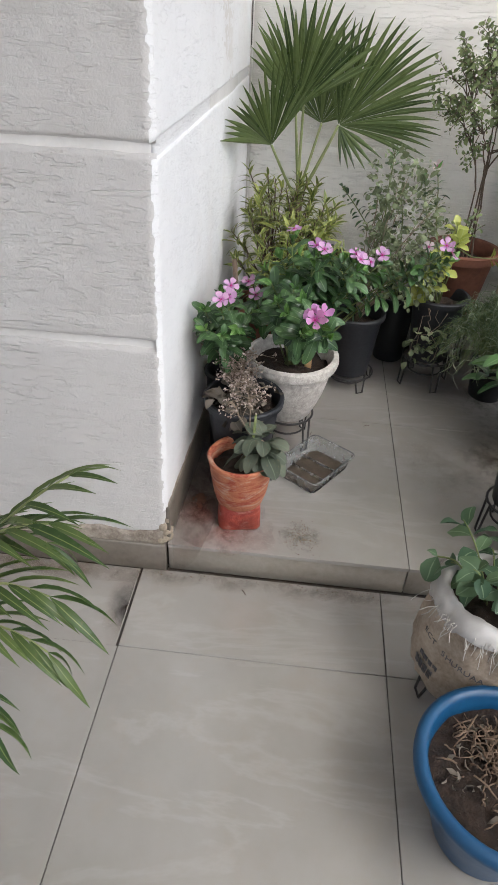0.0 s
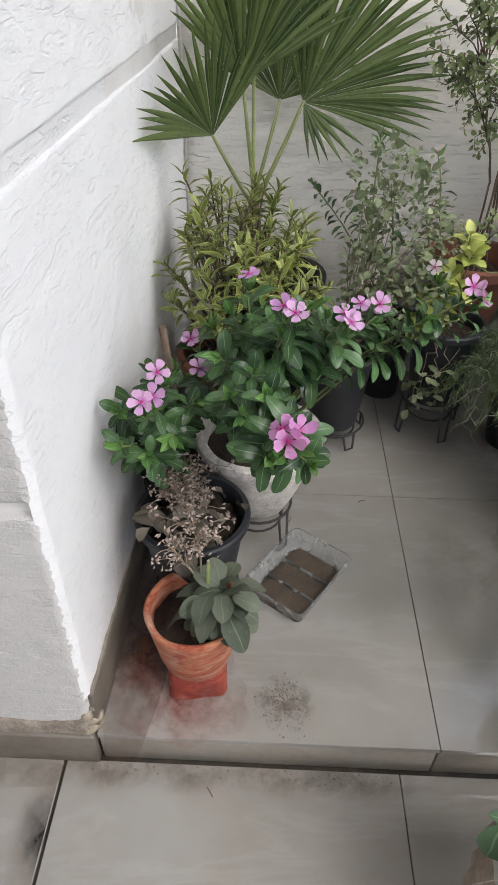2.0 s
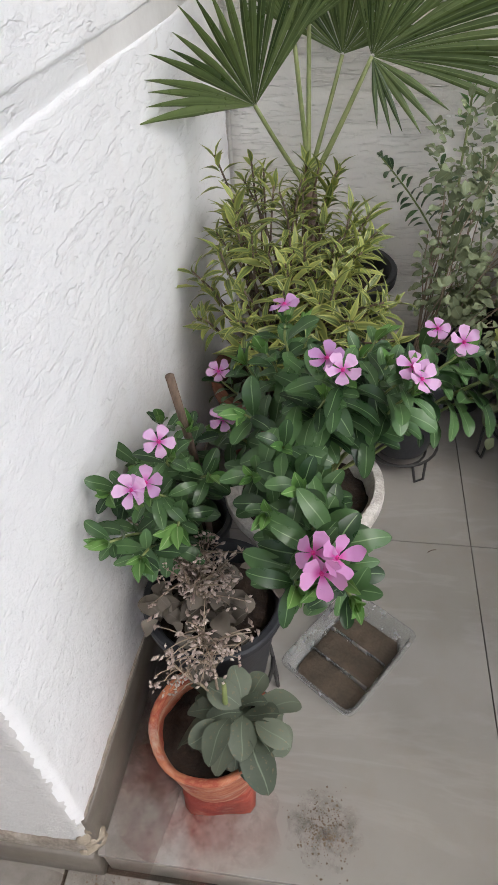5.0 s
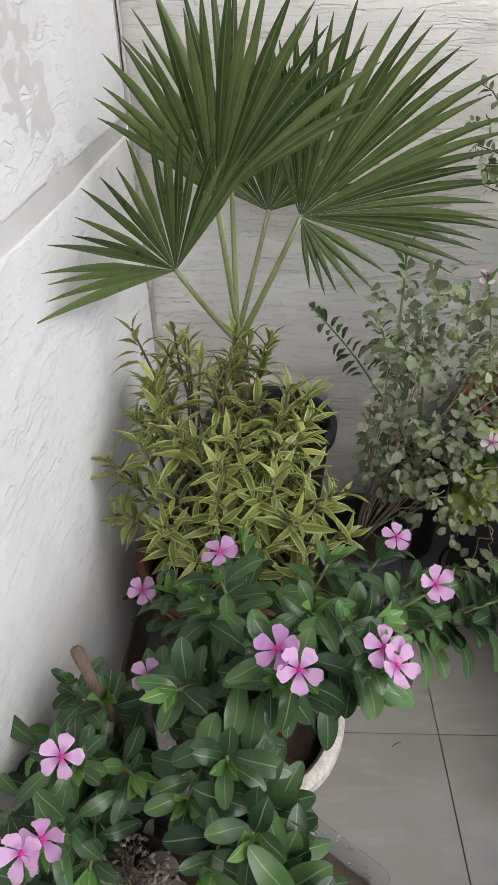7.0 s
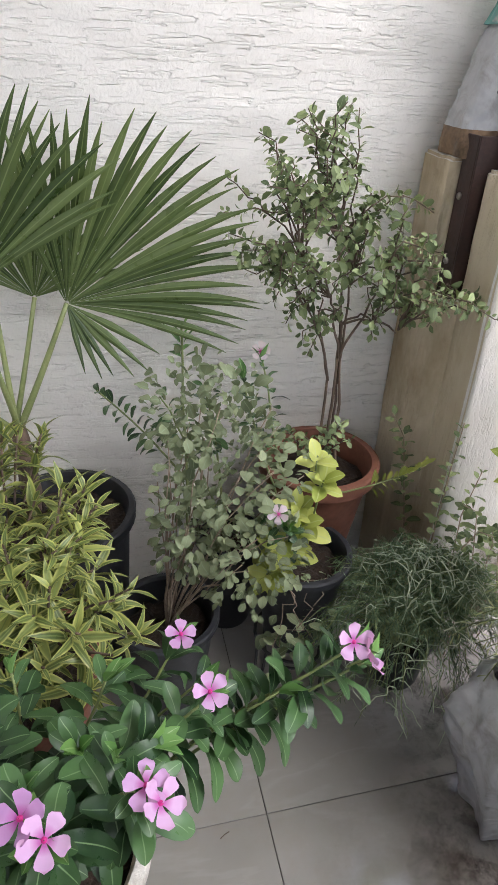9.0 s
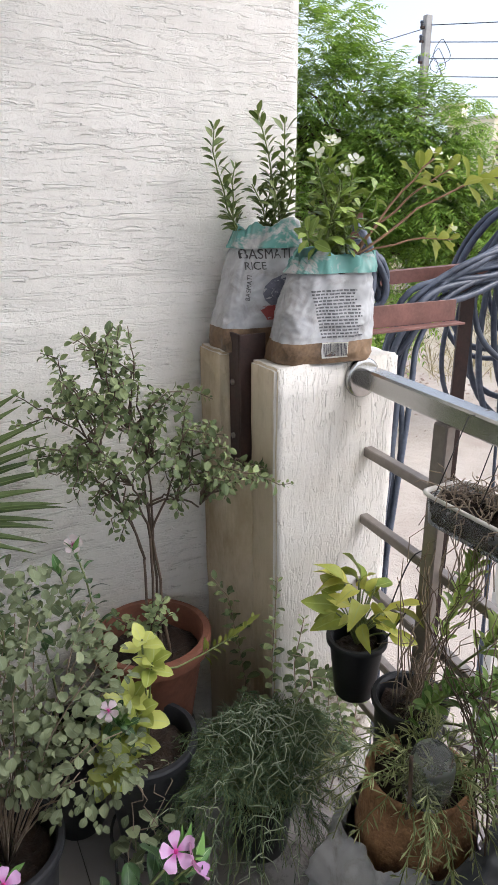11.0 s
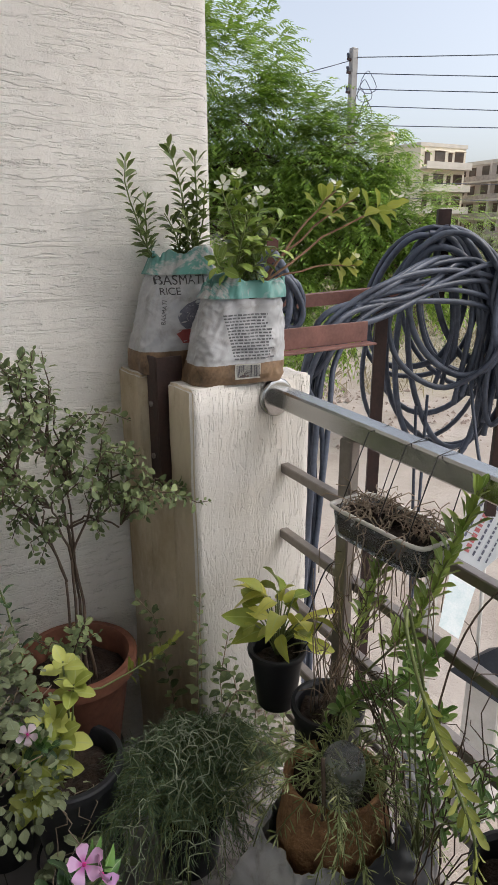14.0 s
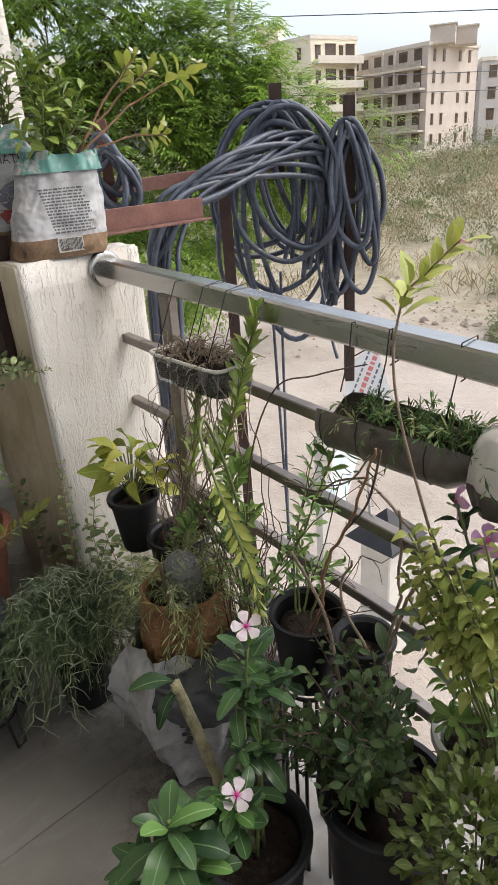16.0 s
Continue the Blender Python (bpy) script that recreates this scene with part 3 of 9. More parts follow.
def rough_panel(lo, hi, nx, nz, front, seed, amp=0.0022):
    """A plaster panel with uneven edges; front: whether it faces the camera's start or the alcove."""
    s = Shape()
    verts, faces = [], []
    for j in range(nz + 1):
        for i in range(nx + 1):
            u, v = i / nx, j / nz
            a = lo[0] + (hi[0] - lo[0]) * u
            z = lo[1] + (hi[1] - lo[1]) * v
            e = min(u, 1 - u) * (hi[0] - lo[0])
            ez = min(v, 1 - v) * (hi[1] - lo[1])
            k = min(1.0, min(e, ez) / 0.006)
            q = amp * noise.noise((a * 14 + seed, z * 30, seed)) + amp * noise.noise((a * 60, z * 90, seed))
            off = 0.0105 * k ** 0.5 + q * k
            jit = 0.0035 * noise.noise((a * 25, z * 25, seed + 3)) * (1 - k)
            verts.append((a + lean_z(0, z), 0.010 - off, z + jit) if front else (-0.010 + off + LEAN_X * max(a, 0) + lean_z(a, z), a, z + jit))
    for j in range(nz):
        for i in range(nx):
            b = j * (nx + 1) + i
            q = (b, b + 1, b + nx + 2, b + nx + 1)
            faces.append(q)
    return s.add(verts, faces)


for k, (z0, z1) in enumerate(bands):
    nz = 70 if z0 < 1.3 else 12
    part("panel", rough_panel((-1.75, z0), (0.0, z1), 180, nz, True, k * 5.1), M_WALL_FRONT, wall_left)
    zs = 0.10 if k == 0 else z0
    if k != 1:
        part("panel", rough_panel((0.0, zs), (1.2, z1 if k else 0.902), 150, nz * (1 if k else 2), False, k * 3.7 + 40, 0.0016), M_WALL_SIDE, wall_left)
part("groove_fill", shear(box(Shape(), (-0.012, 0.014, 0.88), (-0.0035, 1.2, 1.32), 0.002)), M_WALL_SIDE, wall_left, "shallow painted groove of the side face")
chip = Shape()
for dz, w, sx in ((0.0, 0.015, 0.0), (0.018, 0.012, 0.0015), (0.034, 0.008, -0.001), (0.048, 0.005, 0.001)):
    box(chip, (-w + sx, -0.006, dz), (w + sx, 0.006, dz + 0.017), 0.005, m=pose(0, 0, 0, 0, 4 * sx * 900, 45))
chip.v = [(x * 1.45, y * 1.45, z * 1.3) for x, y, z in chip.v]
chip.v = [(x + 0.003 * noise.noise((x * 160, y * 160, z * 160)), y + 0.003 * noise.noise((x * 160 + 9, y * 160, z * 160)), z) for x, y, z in chip.v]
part("broken_corner", chip, M_CONCRETE, wall_left, "chipped corner with bare brown concrete", m=pose(-0.0055, 0.0055, -0.003))
strip = Shape()
for i in range(176):
    x = -1.75 + 0.00995 * i
    top = 0.030 + 0.022 * noise.noise((x * 9, 3.0, 0)) + 0.010 * noise.noise((x * 40, 1.0, 0)) + 0.02 * max(0.0, 1 + x / 0.10)
    strip.v += [(x, -0.0060, -0.0035), (x, -0.0062, top * 0.7), (x, -0.0030, top), (x, 0.008, top)]
    strip.r += [1.0] * 4
    if i:
        b = 4 * i
        strip.f += [(b - 4 + q, b + q, b + q + 1, b - 3 + q) for q in range(3)]
part("bare_strip", strip, M_BARE, wall_left, "ragged unpainted dirty mortar strip above the skirting")
part("dirt_line", shear(box(Shape(), (-0.006, 0.010, 0.1125), (0.0035, 1.2, 0.118), 0.002)), M_BARE, wall_left, "dirty mortar line on top of the skirting")

wall_back = Shape()
NX, NZ = 150, 220
for j in range(NZ + 1):
    for i in range(NX + 1):
        x, z = 0.052 + (1.222 - 0.052) * i / NX, 3.2 * (j / NZ) ** 1.3
        k = min(1.0, min(i, NX - i) / 2)
        wall_back.v.append((x, 1.205 - k * (0.0035 * noise.noise((x * 9, z * 26, 5)) + 0.0022 * noise.noise((x * 40, z * 70, 2))) + (1 - k) * 0.004, z))
        wall_back.r.append(1.0)
for j in range(NZ):
    for i in range(NX):
        b = j * (NX + 1) + i
        wall_back.f.append((b, b + 1, b + NX + 2, b + NX + 1))
wb = tagged(new("wall_back"), "cream dragged-plaster wall behind the pots", "wall", kind="structure")
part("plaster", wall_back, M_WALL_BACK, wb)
part("core", box(Shape(), (0.045, 1.2095, -0.1), (1.224, 1.42, 3.2), 0.004), M_WALL_BACK, wb)
part("corner_fillet", tube(Shape(), [(0.047, 1.205, 0.0), (0.047, 1.205, 2.94)], 0.005, 8), M_WALL_BACK, wb, "plaster smoothed into the corner")

part("crack", tube(Shape(), sway([(0.0475, 1.1995, 0.98 + 0.03 * k) for k in range(60)], 0.004, 4.0), 0.0016, 5), M_GROUT, wb, "dark crack down the corner")

floor_up = tagged(new("floor_upper"), "grey glazed tile floor, one step up", "floor", kind="structure")
part("bed", box(Shape(), (-0.02, 0.012, -0.093), (1.30, 1.23, -0.0065), 0.0), M_GROUT, floor_up)
floor_low = tagged(new("floor_lower"), "grey glazed marble-look tile floor", "floor", kind="structure")
part("bed", box(Shape(), (-3.0, -4.2, -0.22), (1.30, 0.012, -0.0995), 0.0), M_GROUT, floor_low)
part("riser", box(Shape(), (0.0005, -0.001, -0.0935), (0.598, 0.011, -0.0125), 0.002), M_RISER, floor_up, "beige tile riser")
part("riser", box(Shape(), (0.6005, -0.001, -0.0935), (1.20, 0.011, -0.0125), 0.002), M_RISER, floor_up, "beige tile riser")
part("skirting", shear(box(Shape(), (-0.004, 0.004, 0.0005), (0.006, 1.2, 0.112), 0.002)), M_SKIRT, floor_up, "beige tile skirting")
part("skirting", box(Shape(), (-1.75, -0.012, -0.0935), (-0.004, 0.009, -0.004), 0.003), M_SKIRT, floor_low, "beige tile skirting")

pillar = tagged(new("pillar"), "cream plastered balcony pillar with a flat top", "pillar", kind="structure")


def rough_block(lo, hi, seed, n=40, amp=0.0035):
    bm = bmesh.new()
    bmesh.ops.create_cube(bm, size=1.0)
    for v in bm.verts:
        v.co = Vector([(hi[i] + lo[i]) / 2 + v.co[i] * (hi[i] - lo[i]) for i in range(3)])
    bmesh.ops.bevel(bm, geom=bm.edges[:], offset=0.005, segments=2, affect="EDGES")
    bmesh.ops.subdivide_edges(bm, edges=[e for e in bm.edges if e.calc_length() > 0.06], cuts=18, use_grid_fill=True)
    for v in bm.verts:
        p = v.co
        v.co = p + Vector((noise.noise((p.x * 60, p.y * 60, p.z * 9 + seed)), noise.noise((p.x * 60 + 9, p.y * 60, p.z * 9)), 0.6 * noise.noise((p.x * 30, p.y * 30, p.z * 30)))) * amp
    bm.verts.index_update()
    s = Shape().add([v.co[:] for v in bm.verts], [[v.index for v in f.verts] for f in bm.faces])
    bm.free()
    return s


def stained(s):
    """One block of the pillar: its inner side has yellow-brown water stains and a darker tone for its shade."""
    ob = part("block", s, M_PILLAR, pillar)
    ob.data.materials.append(M_PILLAR_STAIN_SHADE)
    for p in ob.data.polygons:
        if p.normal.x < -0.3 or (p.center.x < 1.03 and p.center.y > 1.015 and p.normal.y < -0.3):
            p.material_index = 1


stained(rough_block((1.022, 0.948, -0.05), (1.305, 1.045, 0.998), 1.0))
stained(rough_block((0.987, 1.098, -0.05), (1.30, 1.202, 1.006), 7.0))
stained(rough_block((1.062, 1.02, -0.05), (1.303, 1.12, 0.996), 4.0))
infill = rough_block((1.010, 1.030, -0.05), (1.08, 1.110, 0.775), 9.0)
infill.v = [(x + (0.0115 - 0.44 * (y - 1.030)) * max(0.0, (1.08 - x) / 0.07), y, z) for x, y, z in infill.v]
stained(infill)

solo("plinth_wall", box(Shape(), (-3.0, -4.2, GROUND_Z - 0.1), (1.32, 1.42, -0.221), 0.004), M_GROOVE, "plain painted plinth under the balcony", "wall", kind="structure")
house = tagged(new("wall_house"), "plain cream house wall closing the terrace", "wall", kind="structure")
part("plaster", box(Shape(), (-3.2, -4.2, -0.1), (-3.0, 1.4, 3.2), 0.004), M_WALL_FRONT, house)
# Unseen parapet, added to hold back low light from behind.
rear = tagged(new("wall_rear_added"), "plain cream unseen parapet added behind to hold back low light", "wall", kind="structure")
part("plaster", box(Shape(), (-3.0, -4.4, -0.22), (1.30, -4.2, 1.2), 0.004), M_WALL_FRONT, rear)
# Unseen slab, added so that less sky light falls in from above.
solo("ceiling", box(Shape(), (-3.2, -4.4, 2.95), (1.60, 1.42, 3.1), 0.004), M_GROOVE, "plain unseen slab added over the balcony to cut light from above", "ceiling", kind="structure")

# floor tiles, each a piece of its own
for x0, x1 in ((0.0, 0.6), (0.6, 1.2)):
    for y0, y1 in ((-0.006, 0.622), (0.622, 1.205)):
        part("tile", box(Shape(), (x0 + 0.0008, y0 + 0.0008, -0.0115), (x1 - 0.0008, y1 - 0.0008, 0.0), 0.0005), M_TILE, floor_up, smooth=False)
part("tile", box(Shape(), (1.2012, -0.006, -0.0115), (1.30, 1.205, -0.0005), 0.0012), M_TILE, floor_up, smooth=False)
ys = [-0.002, -0.247, -0.857, -1.467, -2.077, -2.687, -3.297, -4.2]
xs = [-3.0, -2.51, -1.897, -1.287, -0.677, -0.067, 0.543, 1.153, 1.30]
for i in range(len(xs) - 1):
    for j in range(len(ys) - 1):
        gap = 0.006 if (j == 0 and i == 4) else 0.0008
        sunk = 0.0038 if (j == 0 and i == 4) else 0.0
        part("tile", box(Shape(), (xs[i] + 0.0008, ys[j + 1] + 0.0008, -0.1045), (xs[i + 1] - gap, ys[j] - (0.0008 if j else 0.006), -0.093 - sunk), 0.0012), M_TILE, floor_low, smooth=False)


# ---- plants of the alcove ----
def flower_mesh(name, r, seed=0, cup=0.12):
    """Five blunt petals, a little twisted."""
    s = Shape()
    rng = random.Random(seed)
    for k in range(5):
        a, bend = 2 * math.pi * k / 5 + rng.uniform(-0.12, 0.12), rng.uniform(-0.25, 0.35)
        v, f, q = [], [], []
        n = 6
        for i in range(n + 1):
            t = 1 - (1 - i / n) ** 1.5
            w = r * (0.07 + 0.56 * math.sin(min(1, t * 1.1) * math.pi / 2) ** 1.35) * (1.0, 1.0, 1.0, 1.0, 0.98, 0.82, 0.36)[i]
            y = r * (0.06 + 0.94 * t)
            z = (cup + bend) * r * t * t + 0.06 * r * rng.uniform(-1, 1)
            v += [(-w * 0.60, y * 0.97, z + 0.10 * r * t), (0, y * 1.04, z), (w * 0.64, y * 0.95, z - 0.08 * r * t)]
            q += [t, t, t]
        for i in range(n):
            b = i * 3
            f += [(b, b + 1, b + 4, b + 3), (b + 1, b + 2, b + 5, b + 4)]
        s.add(v, f, q, m=Matrix.Rotation(a, 4, "Z"))
    return s.mesh(name)


FLOWERS = [flower_mesh("flower", 0.0195, k, c) for k, c in enumerate((0.1, 0.25, -0.1))]
FLOWERS_PALE = [flower_mesh("flower", 0.0175, k + 9, c) for k, c in enumerate((0.2, 0.4))]
FLOWERS_CURLED = [flower_mesh("flower", 0.021, k + 20, c) for k, c in enumerate((0.75, 0.55, -0.5))]
EYE_ME = lathe(Shape(), [(0.0005, 0.0024), (0.0014, 0.0020), (0.0024, 0.0008), (0.0027, -0.0012)], 8).mesh("eye")
V_LEAF = [blade_mesh("leaf", 0.052, 0.0235, 0.3, 0.4, 8, 0.64, 0.5), blade_mesh("leaf", 0.046, 0.0205, 0.4, 0.15, 8, 0.64, 0.5), blade_mesh("leaf", 0.057, 0.0225, 0.2, 0.65, 8, 0.62, 0.5)]
V_NEW = [blade_mesh("leaf", 0.034, 0.013, 0.5, 0.1, 5, 0.5, 0.9)]


def vinca_plant(parent, rng, base, tips, extra, leaf_step=0.024, first=0.3, lift=0.03, size=(0.75, 1.15), flowers=(), pale=(), deep=()):
    """Soft stems with pairs of blunt leaves; flowers: places and facings on top."""
    stems = shoots(rng, base, list(tips) + list(extra), lift, 8, 0.012)
    ends = [Vector(p) for p, _ in flowers] + [Vector(p) for p, _ in pale]
    for pts in stems:
        part("stem", tube(Shape(), pts, 0.0028, 5, 0.0016), M_STEM, parent)
        spots = along(rng, pts, first, leaf_step, True, 0.95, size, droop=0.05)
        leaves(parent, spots, V_LEAF, M_VINCA)
        ax = (pts[-1] - pts[-2]).normalized()
        young = [aim(pts[-1] - ax * 0.004, unit(rng) * 0.7 + ax * 1.1, up=ax, scale=rng.uniform(0.7, 1.3)) for _ in range(4)]
        leaves(parent, young, V_NEW, M_VINCA_NEW)
    for group, mat_p, meshes in ((flowers, M_PETAL, FLOWERS), (pale, M_PETAL_PALE, FLOWERS_PALE), (deep, M_PETAL_DEEP, FLOWERS_CURLED)):
        for i, (p, n) in enumerate(group):
            p, n = Vector(p), Vector(n).normalized()
            m = Matrix.Translation(p) @ n.to_track_quat("Z", "Y").to_matrix().to_4x4() @ Matrix.Rotation(rng.uniform(0, 6), 4, "Z")
            fl = part("flower", meshes[i % len(meshes)], mat_p, parent, "five-petalled pink flower", m=m)
            part("eye", EYE_ME, M_EYE, fl, "magenta eye")
            part("flower_tube", tube(Shape(), [p - n * 0.001, p - n * 0.022 - Vector((0, 0, 0.01))], 0.0013, 5), M_STEM, parent)


rng = random.Random(4)
FACE = (0.05, -0.55, 0.8)

# vinca in the speckled cement pot
wire_stand((0.265, 0.49, 0), 0.075, 0.105, turn=0.9)
cement = thing("potted_vinca", "pink-flowering vinca in a speckled white cement pot", "potted plant", (0.265, 0.49, 0.105))
bowl = part("pot", lathe(Shape(), [(0.001, 0), (0.060, 0), (0.066, 0.006), (0.082, 0.04), (0.097, 0.08), (0.108, 0.12), (0.115, 0.155), (0.117, 0.165), (0.130, 0.168), (0.133, 0.178), (0.131, 0.192), (0.126, 0.196), (0.116, 0.196), (0.110, 0.188), (0.105, 0.14)], 48, 0.02), M_CEMENT, cement, "rough speckled cement bowl")
bowl.data.set_sharp_from_angle(angle=0.7)
part("soil", disc_soil(0.110, 0.160, seed=1.0), M_SOIL, cement, "dark crumbly soil")
W = Vector((0.265, 0.49, 0.105))
fl_main = [((0.309, 0.107, 0.584), (0.1, -0.8, 0.5)), ((0.322, 0.120, 0.592), (0.5, -0.5, 0.7)), ((0.300, 0.122, 0.594), (-0.3, -0.6, 0.7)), ((0.318, 0.312, 0.662), FACE), ((0.300, 0.330, 0.664), (-0.3, -0.4, 0.9)), ((0.394, 0.347, 0.645), FACE), ((0.404, 0.335, 0.637), (0.5, -0.4, 0.7)), ((0.464, 0.447, 0.612), (0.1, -0.6, 0.8)), ((0.452, 0.582, 0.545), (0.0, -0.5, 0.9)), ((0.613, 0.452, 0.645), (0.1, -0.7, 0.7)), ((0.627, 0.440, 0.634), (0.9, -0.2, 0.3)), ((0.243, 0.442, 0.662), (-0.1, -0.1, 1.0)), ((0.159, 0.408, 0.500), FACE), ((0.127, 0.546, 0.478), FACE)]
tips = [Vector(p) - W - Vector((0, -0.012, 0.028)) for p, _ in fl_main]
extra = [Vector(q) - W for q in ((0.25, 0.2, 0.55), (0.22, 0.26, 0.55), (0.28, 0.22, 0.57), (0.28, 0.38, 0.6), (0.34, 0.42, 0.6), (0.2, 0.36, 0.55), (0.40, 0.42, 0.58), (0.47, 0.53, 0.52), (0.36, 0.52, 0.56), (0.26, 0.55, 0.56), (0.54, 0.46, 0.57), (0.335, 0.11, 0.545), (0.285, 0.12, 0.545), (0.18, 0.5, 0.52), (0.26, 0.28, 0.58), (0.37, 0.40, 0.61), (0.30, 0.34, 0.60), (0.22, 0.45, 0.59))]
vinca_plant(cement, rng, (0, 0, 0.165), tips, extra, 0.0155, 0.62, 0.03, (0.75, 1.1), [(Vector(p) - W, n) for p, n in fl_main[3:]], [(Vector((0.285, 0.33, 0.50)) - W, (0, -0.5, 1)), (Vector((0.275, 0.345, 0.495)) - W, (0.3, -0.8, 0.4))], [(Vector(p) - W, n) for p, n in fl_main[:3]])
part("stake", box(Shape(), (0.036, -0.014, 0.105), (0.056, -0.002, 0.235), 0.002), M_WOOD, cement, "short flat pale wooden stake")

# vinca against the side wall
left_v = thing("potted_vinca", "pink-flowering vinca in a small dark pot against the white wall", "potted plant", (0.088, 0.425, 0))
pot(left_v, 0.06, 0.046, 0.27, M_BLACK, 0.03, 0.006, "tall black plastic pot", 2.0)
W = Vector((0.088, 0.425, 0))
fl_l = [((0.099, 0.206, 0.568), (-0.1, -0.8, 0.6)), ((0.113, 0.215, 0.572), (0.2, -0.7, 0.7)), ((0.111, 0.281, 0.572), FACE)]
tips = [Vector(p) - W - Vector((0, -0.01, 0.03)) for p, _ in fl_l]
extra = [Vector(q) - W for q in ((0.07, 0.18, 0.51), (0.06, 0.24, 0.52), (0.09, 0.3, 0.5), (0.14, 0.22, 0.5), (0.16, 0.3, 0.5), (0.05, 0.33, 0.49), (0.12, 0.38, 0.5), (0.07, 0.4, 0.49), (0.11, 0.17, 0.5))]
vinca_plant(left_v, rng, (0, 0, 0.25), tips, extra, 0.016, 0.4, 0.03, (0.6, 0.95), [(Vector(p) - W, n) for p, n in fl_l])
part("cut_stem", tube(Shape(), sway([(0.03, -0.02, 0.25), (0.034, -0.03, 0.12 + 0.26), (0.026, -0.045, 0.50), (0.020, -0.056, 0.60)], 0.004, 3.0), 0.0055, 8, 0.0062), M_BARK, left_v, "bare cut-off woody stem")

# painted clay pot with a succulent
clay = thing("potted_succulent", "grey-green succulent with dried flowers in a red painted clay pot", "potted plant", (0.166, 0.122, 0), turn=8)
body = Shape()
lathe(body, [(0.054, 0.064), (0.060, 0.07), (0.068, 0.10), (0.076, 0.15), (0.081, 0.19), (0.084, 0.203), (0.080, 0.207), (0.073, 0.203), (0.068, 0.17)], 36, 0.03)
part("pot", body, M_TERRA_RED, clay, "flared hand-painted clay bowl of the pot")
part("foot", lathe(Shape(), [(0.001, 0), (0.052, 0), (0.056, 0.006), (0.053, 0.066), (0.049, 0.076)], 36, 0.04, 0.85), M_TERRA_FOOT, clay, "square red-washed clay foot")
part("soil", disc_soil(0.071, 0.175, seed=3.0), M_SOIL, clay)
S_LEAF = [blade_mesh("leaf", 0.064, 0.042, 0.35, 0.45, 8, 0.62, 0.5), blade_mesh("leaf", 0.052, 0.037, 0.15, 0.1, 8, 0.62, 0.5), blade_mesh("leaf", 0.072, 0.044, 0.25, 0.6, 8, 0.6, 0.5)]
hub = Vector((0.016, -0.010, 0.252))
part("stem", tube(Shape(), sway([(0.0, 0.0, 0.17), (0.015, -0.005, 0.21), (0.026, -0.01, 0.25), (0.03, -0.01, 0.33)], 0.003, 1.0), 0.006, 7, 0.003), M_STEM, clay)
spots = []
for k in range(44):
    a, t = k * 2.4, k / 44
    d = Vector((math.cos(a), math.sin(a), 0.75 * t - 0.35))
    out = Vector((0.012 + 0.026 * rng.random(), -0.006, 0)) + Vector((math.cos(a), math.sin(a), 0)) * 0.022 * rng.random()
    spots.append(aim(hub + out + Vector((0, 0, (t - 0.75) * 0.085)), d, up=(0, 0, 1), roll=rng.uniform(-0.5, 0.5), scale=rng.uniform(0.6, 1.05)))
leaves(clay, spots, S_LEAF, M_SUCC)


HUSK = ([(0, 0, 0), (0.0019, 0.0035, 0), (0, 0.0035, 0.0019), (-0.0019, 0.0035, 0), (0, 0.0035, -0.0019), (0, 0.0078, 0)], [(0, 2, 1), (0, 3, 2), (0, 4, 3), (0, 1, 4), (5, 1, 2), (5, 2, 3), (5, 3, 4), (5, 4, 1)], [1.0] * 6)


def dry_spray(parent, rng, base, top, width, count):
    """Dried flower head: thin forked stalks set with husks."""
    s, h = Shape(), Shape()
    tube(s, sway(arc(base, top, 0.0, 6), 0.008, rng.uniform(0, 50)), 0.0022, 5, 0.0012)
    for k in range(count):
        t = rng.uniform(0.45, 1.0)
        p = Vector(base).lerp(Vector(top), t)
        e = p + Vector((rng.gauss(0, width), rng.gauss(0, width), abs(rng.gauss(0, width * 0.7))))
        tube(s, arc(p, e, 0.006, 4), 0.0009, 4, 0.0006)
        for _ in range(4):
            h.add(*HUSK, m=aim(e + unit(rng) * 0.007, unit(rng), scale=rng.uniform(0.7, 1.5)))
    part("dry_stalk", s, M_DRY, parent, "brown dried flower stalks")
    part("dry_flower", h, M_HUSK, parent, "pale dried flower husks", kind="stuff")


dry_spray(clay, rng, (0.02, 0.0, 0.26), (0.01, 0.02, 0.40), 0.026, 44)
dry_spray(clay, rng, (0.02, 0.0, 0.26), (-0.03, 0.0, 0.36), 0.02, 14)

# black pot with a withered succulent
wire_stand((0.152, 0.272, 0), 0.08, 0.085, turn=0.2)
dead = thing("potted_succulent", "withered grey succulent in a dusty black plastic pot", "potted plant", (0.152, 0.272, 0.085))
pot(dead, 0.098, 0.07, 0.198, M_DUSTY, 0.03, 0.009, "dusty black plastic pot", 4.0)
D_LEAF = [blade_mesh("leaf", 0.042, 0.028, 0.5, 0.5, 5, 0.6, 0.6), blade_mesh("leaf", 0.034, 0.024, 0.7, 0.2, 5, 0.6, 0.6)]
spots = [aim((rng.gauss(-0.01, 0.036), rng.gauss(-0.02, 0.034), 0.17 + rng.uniform(0, 0.05)), unit(rng) + Vector((0, 0, 0.5)), roll=rng.uniform(-0.8, 0.8), scale=rng.uniform(0.6, 1.2)) for _ in range(95)]
leaves(dead, spots, D_LEAF, M_DRYLEAF)
for k in range(4):
    dry_spray(dead, rng, (rng.uniform(-0.03, 0.03), rng.uniform(-0.03, 0.0), 0.18), (rng.uniform(-0.05, 0.04), rng.uniform(-0.06, 0.01), 0.30 + rng.uniform(-0.03, 0.05)), 0.026, 30)

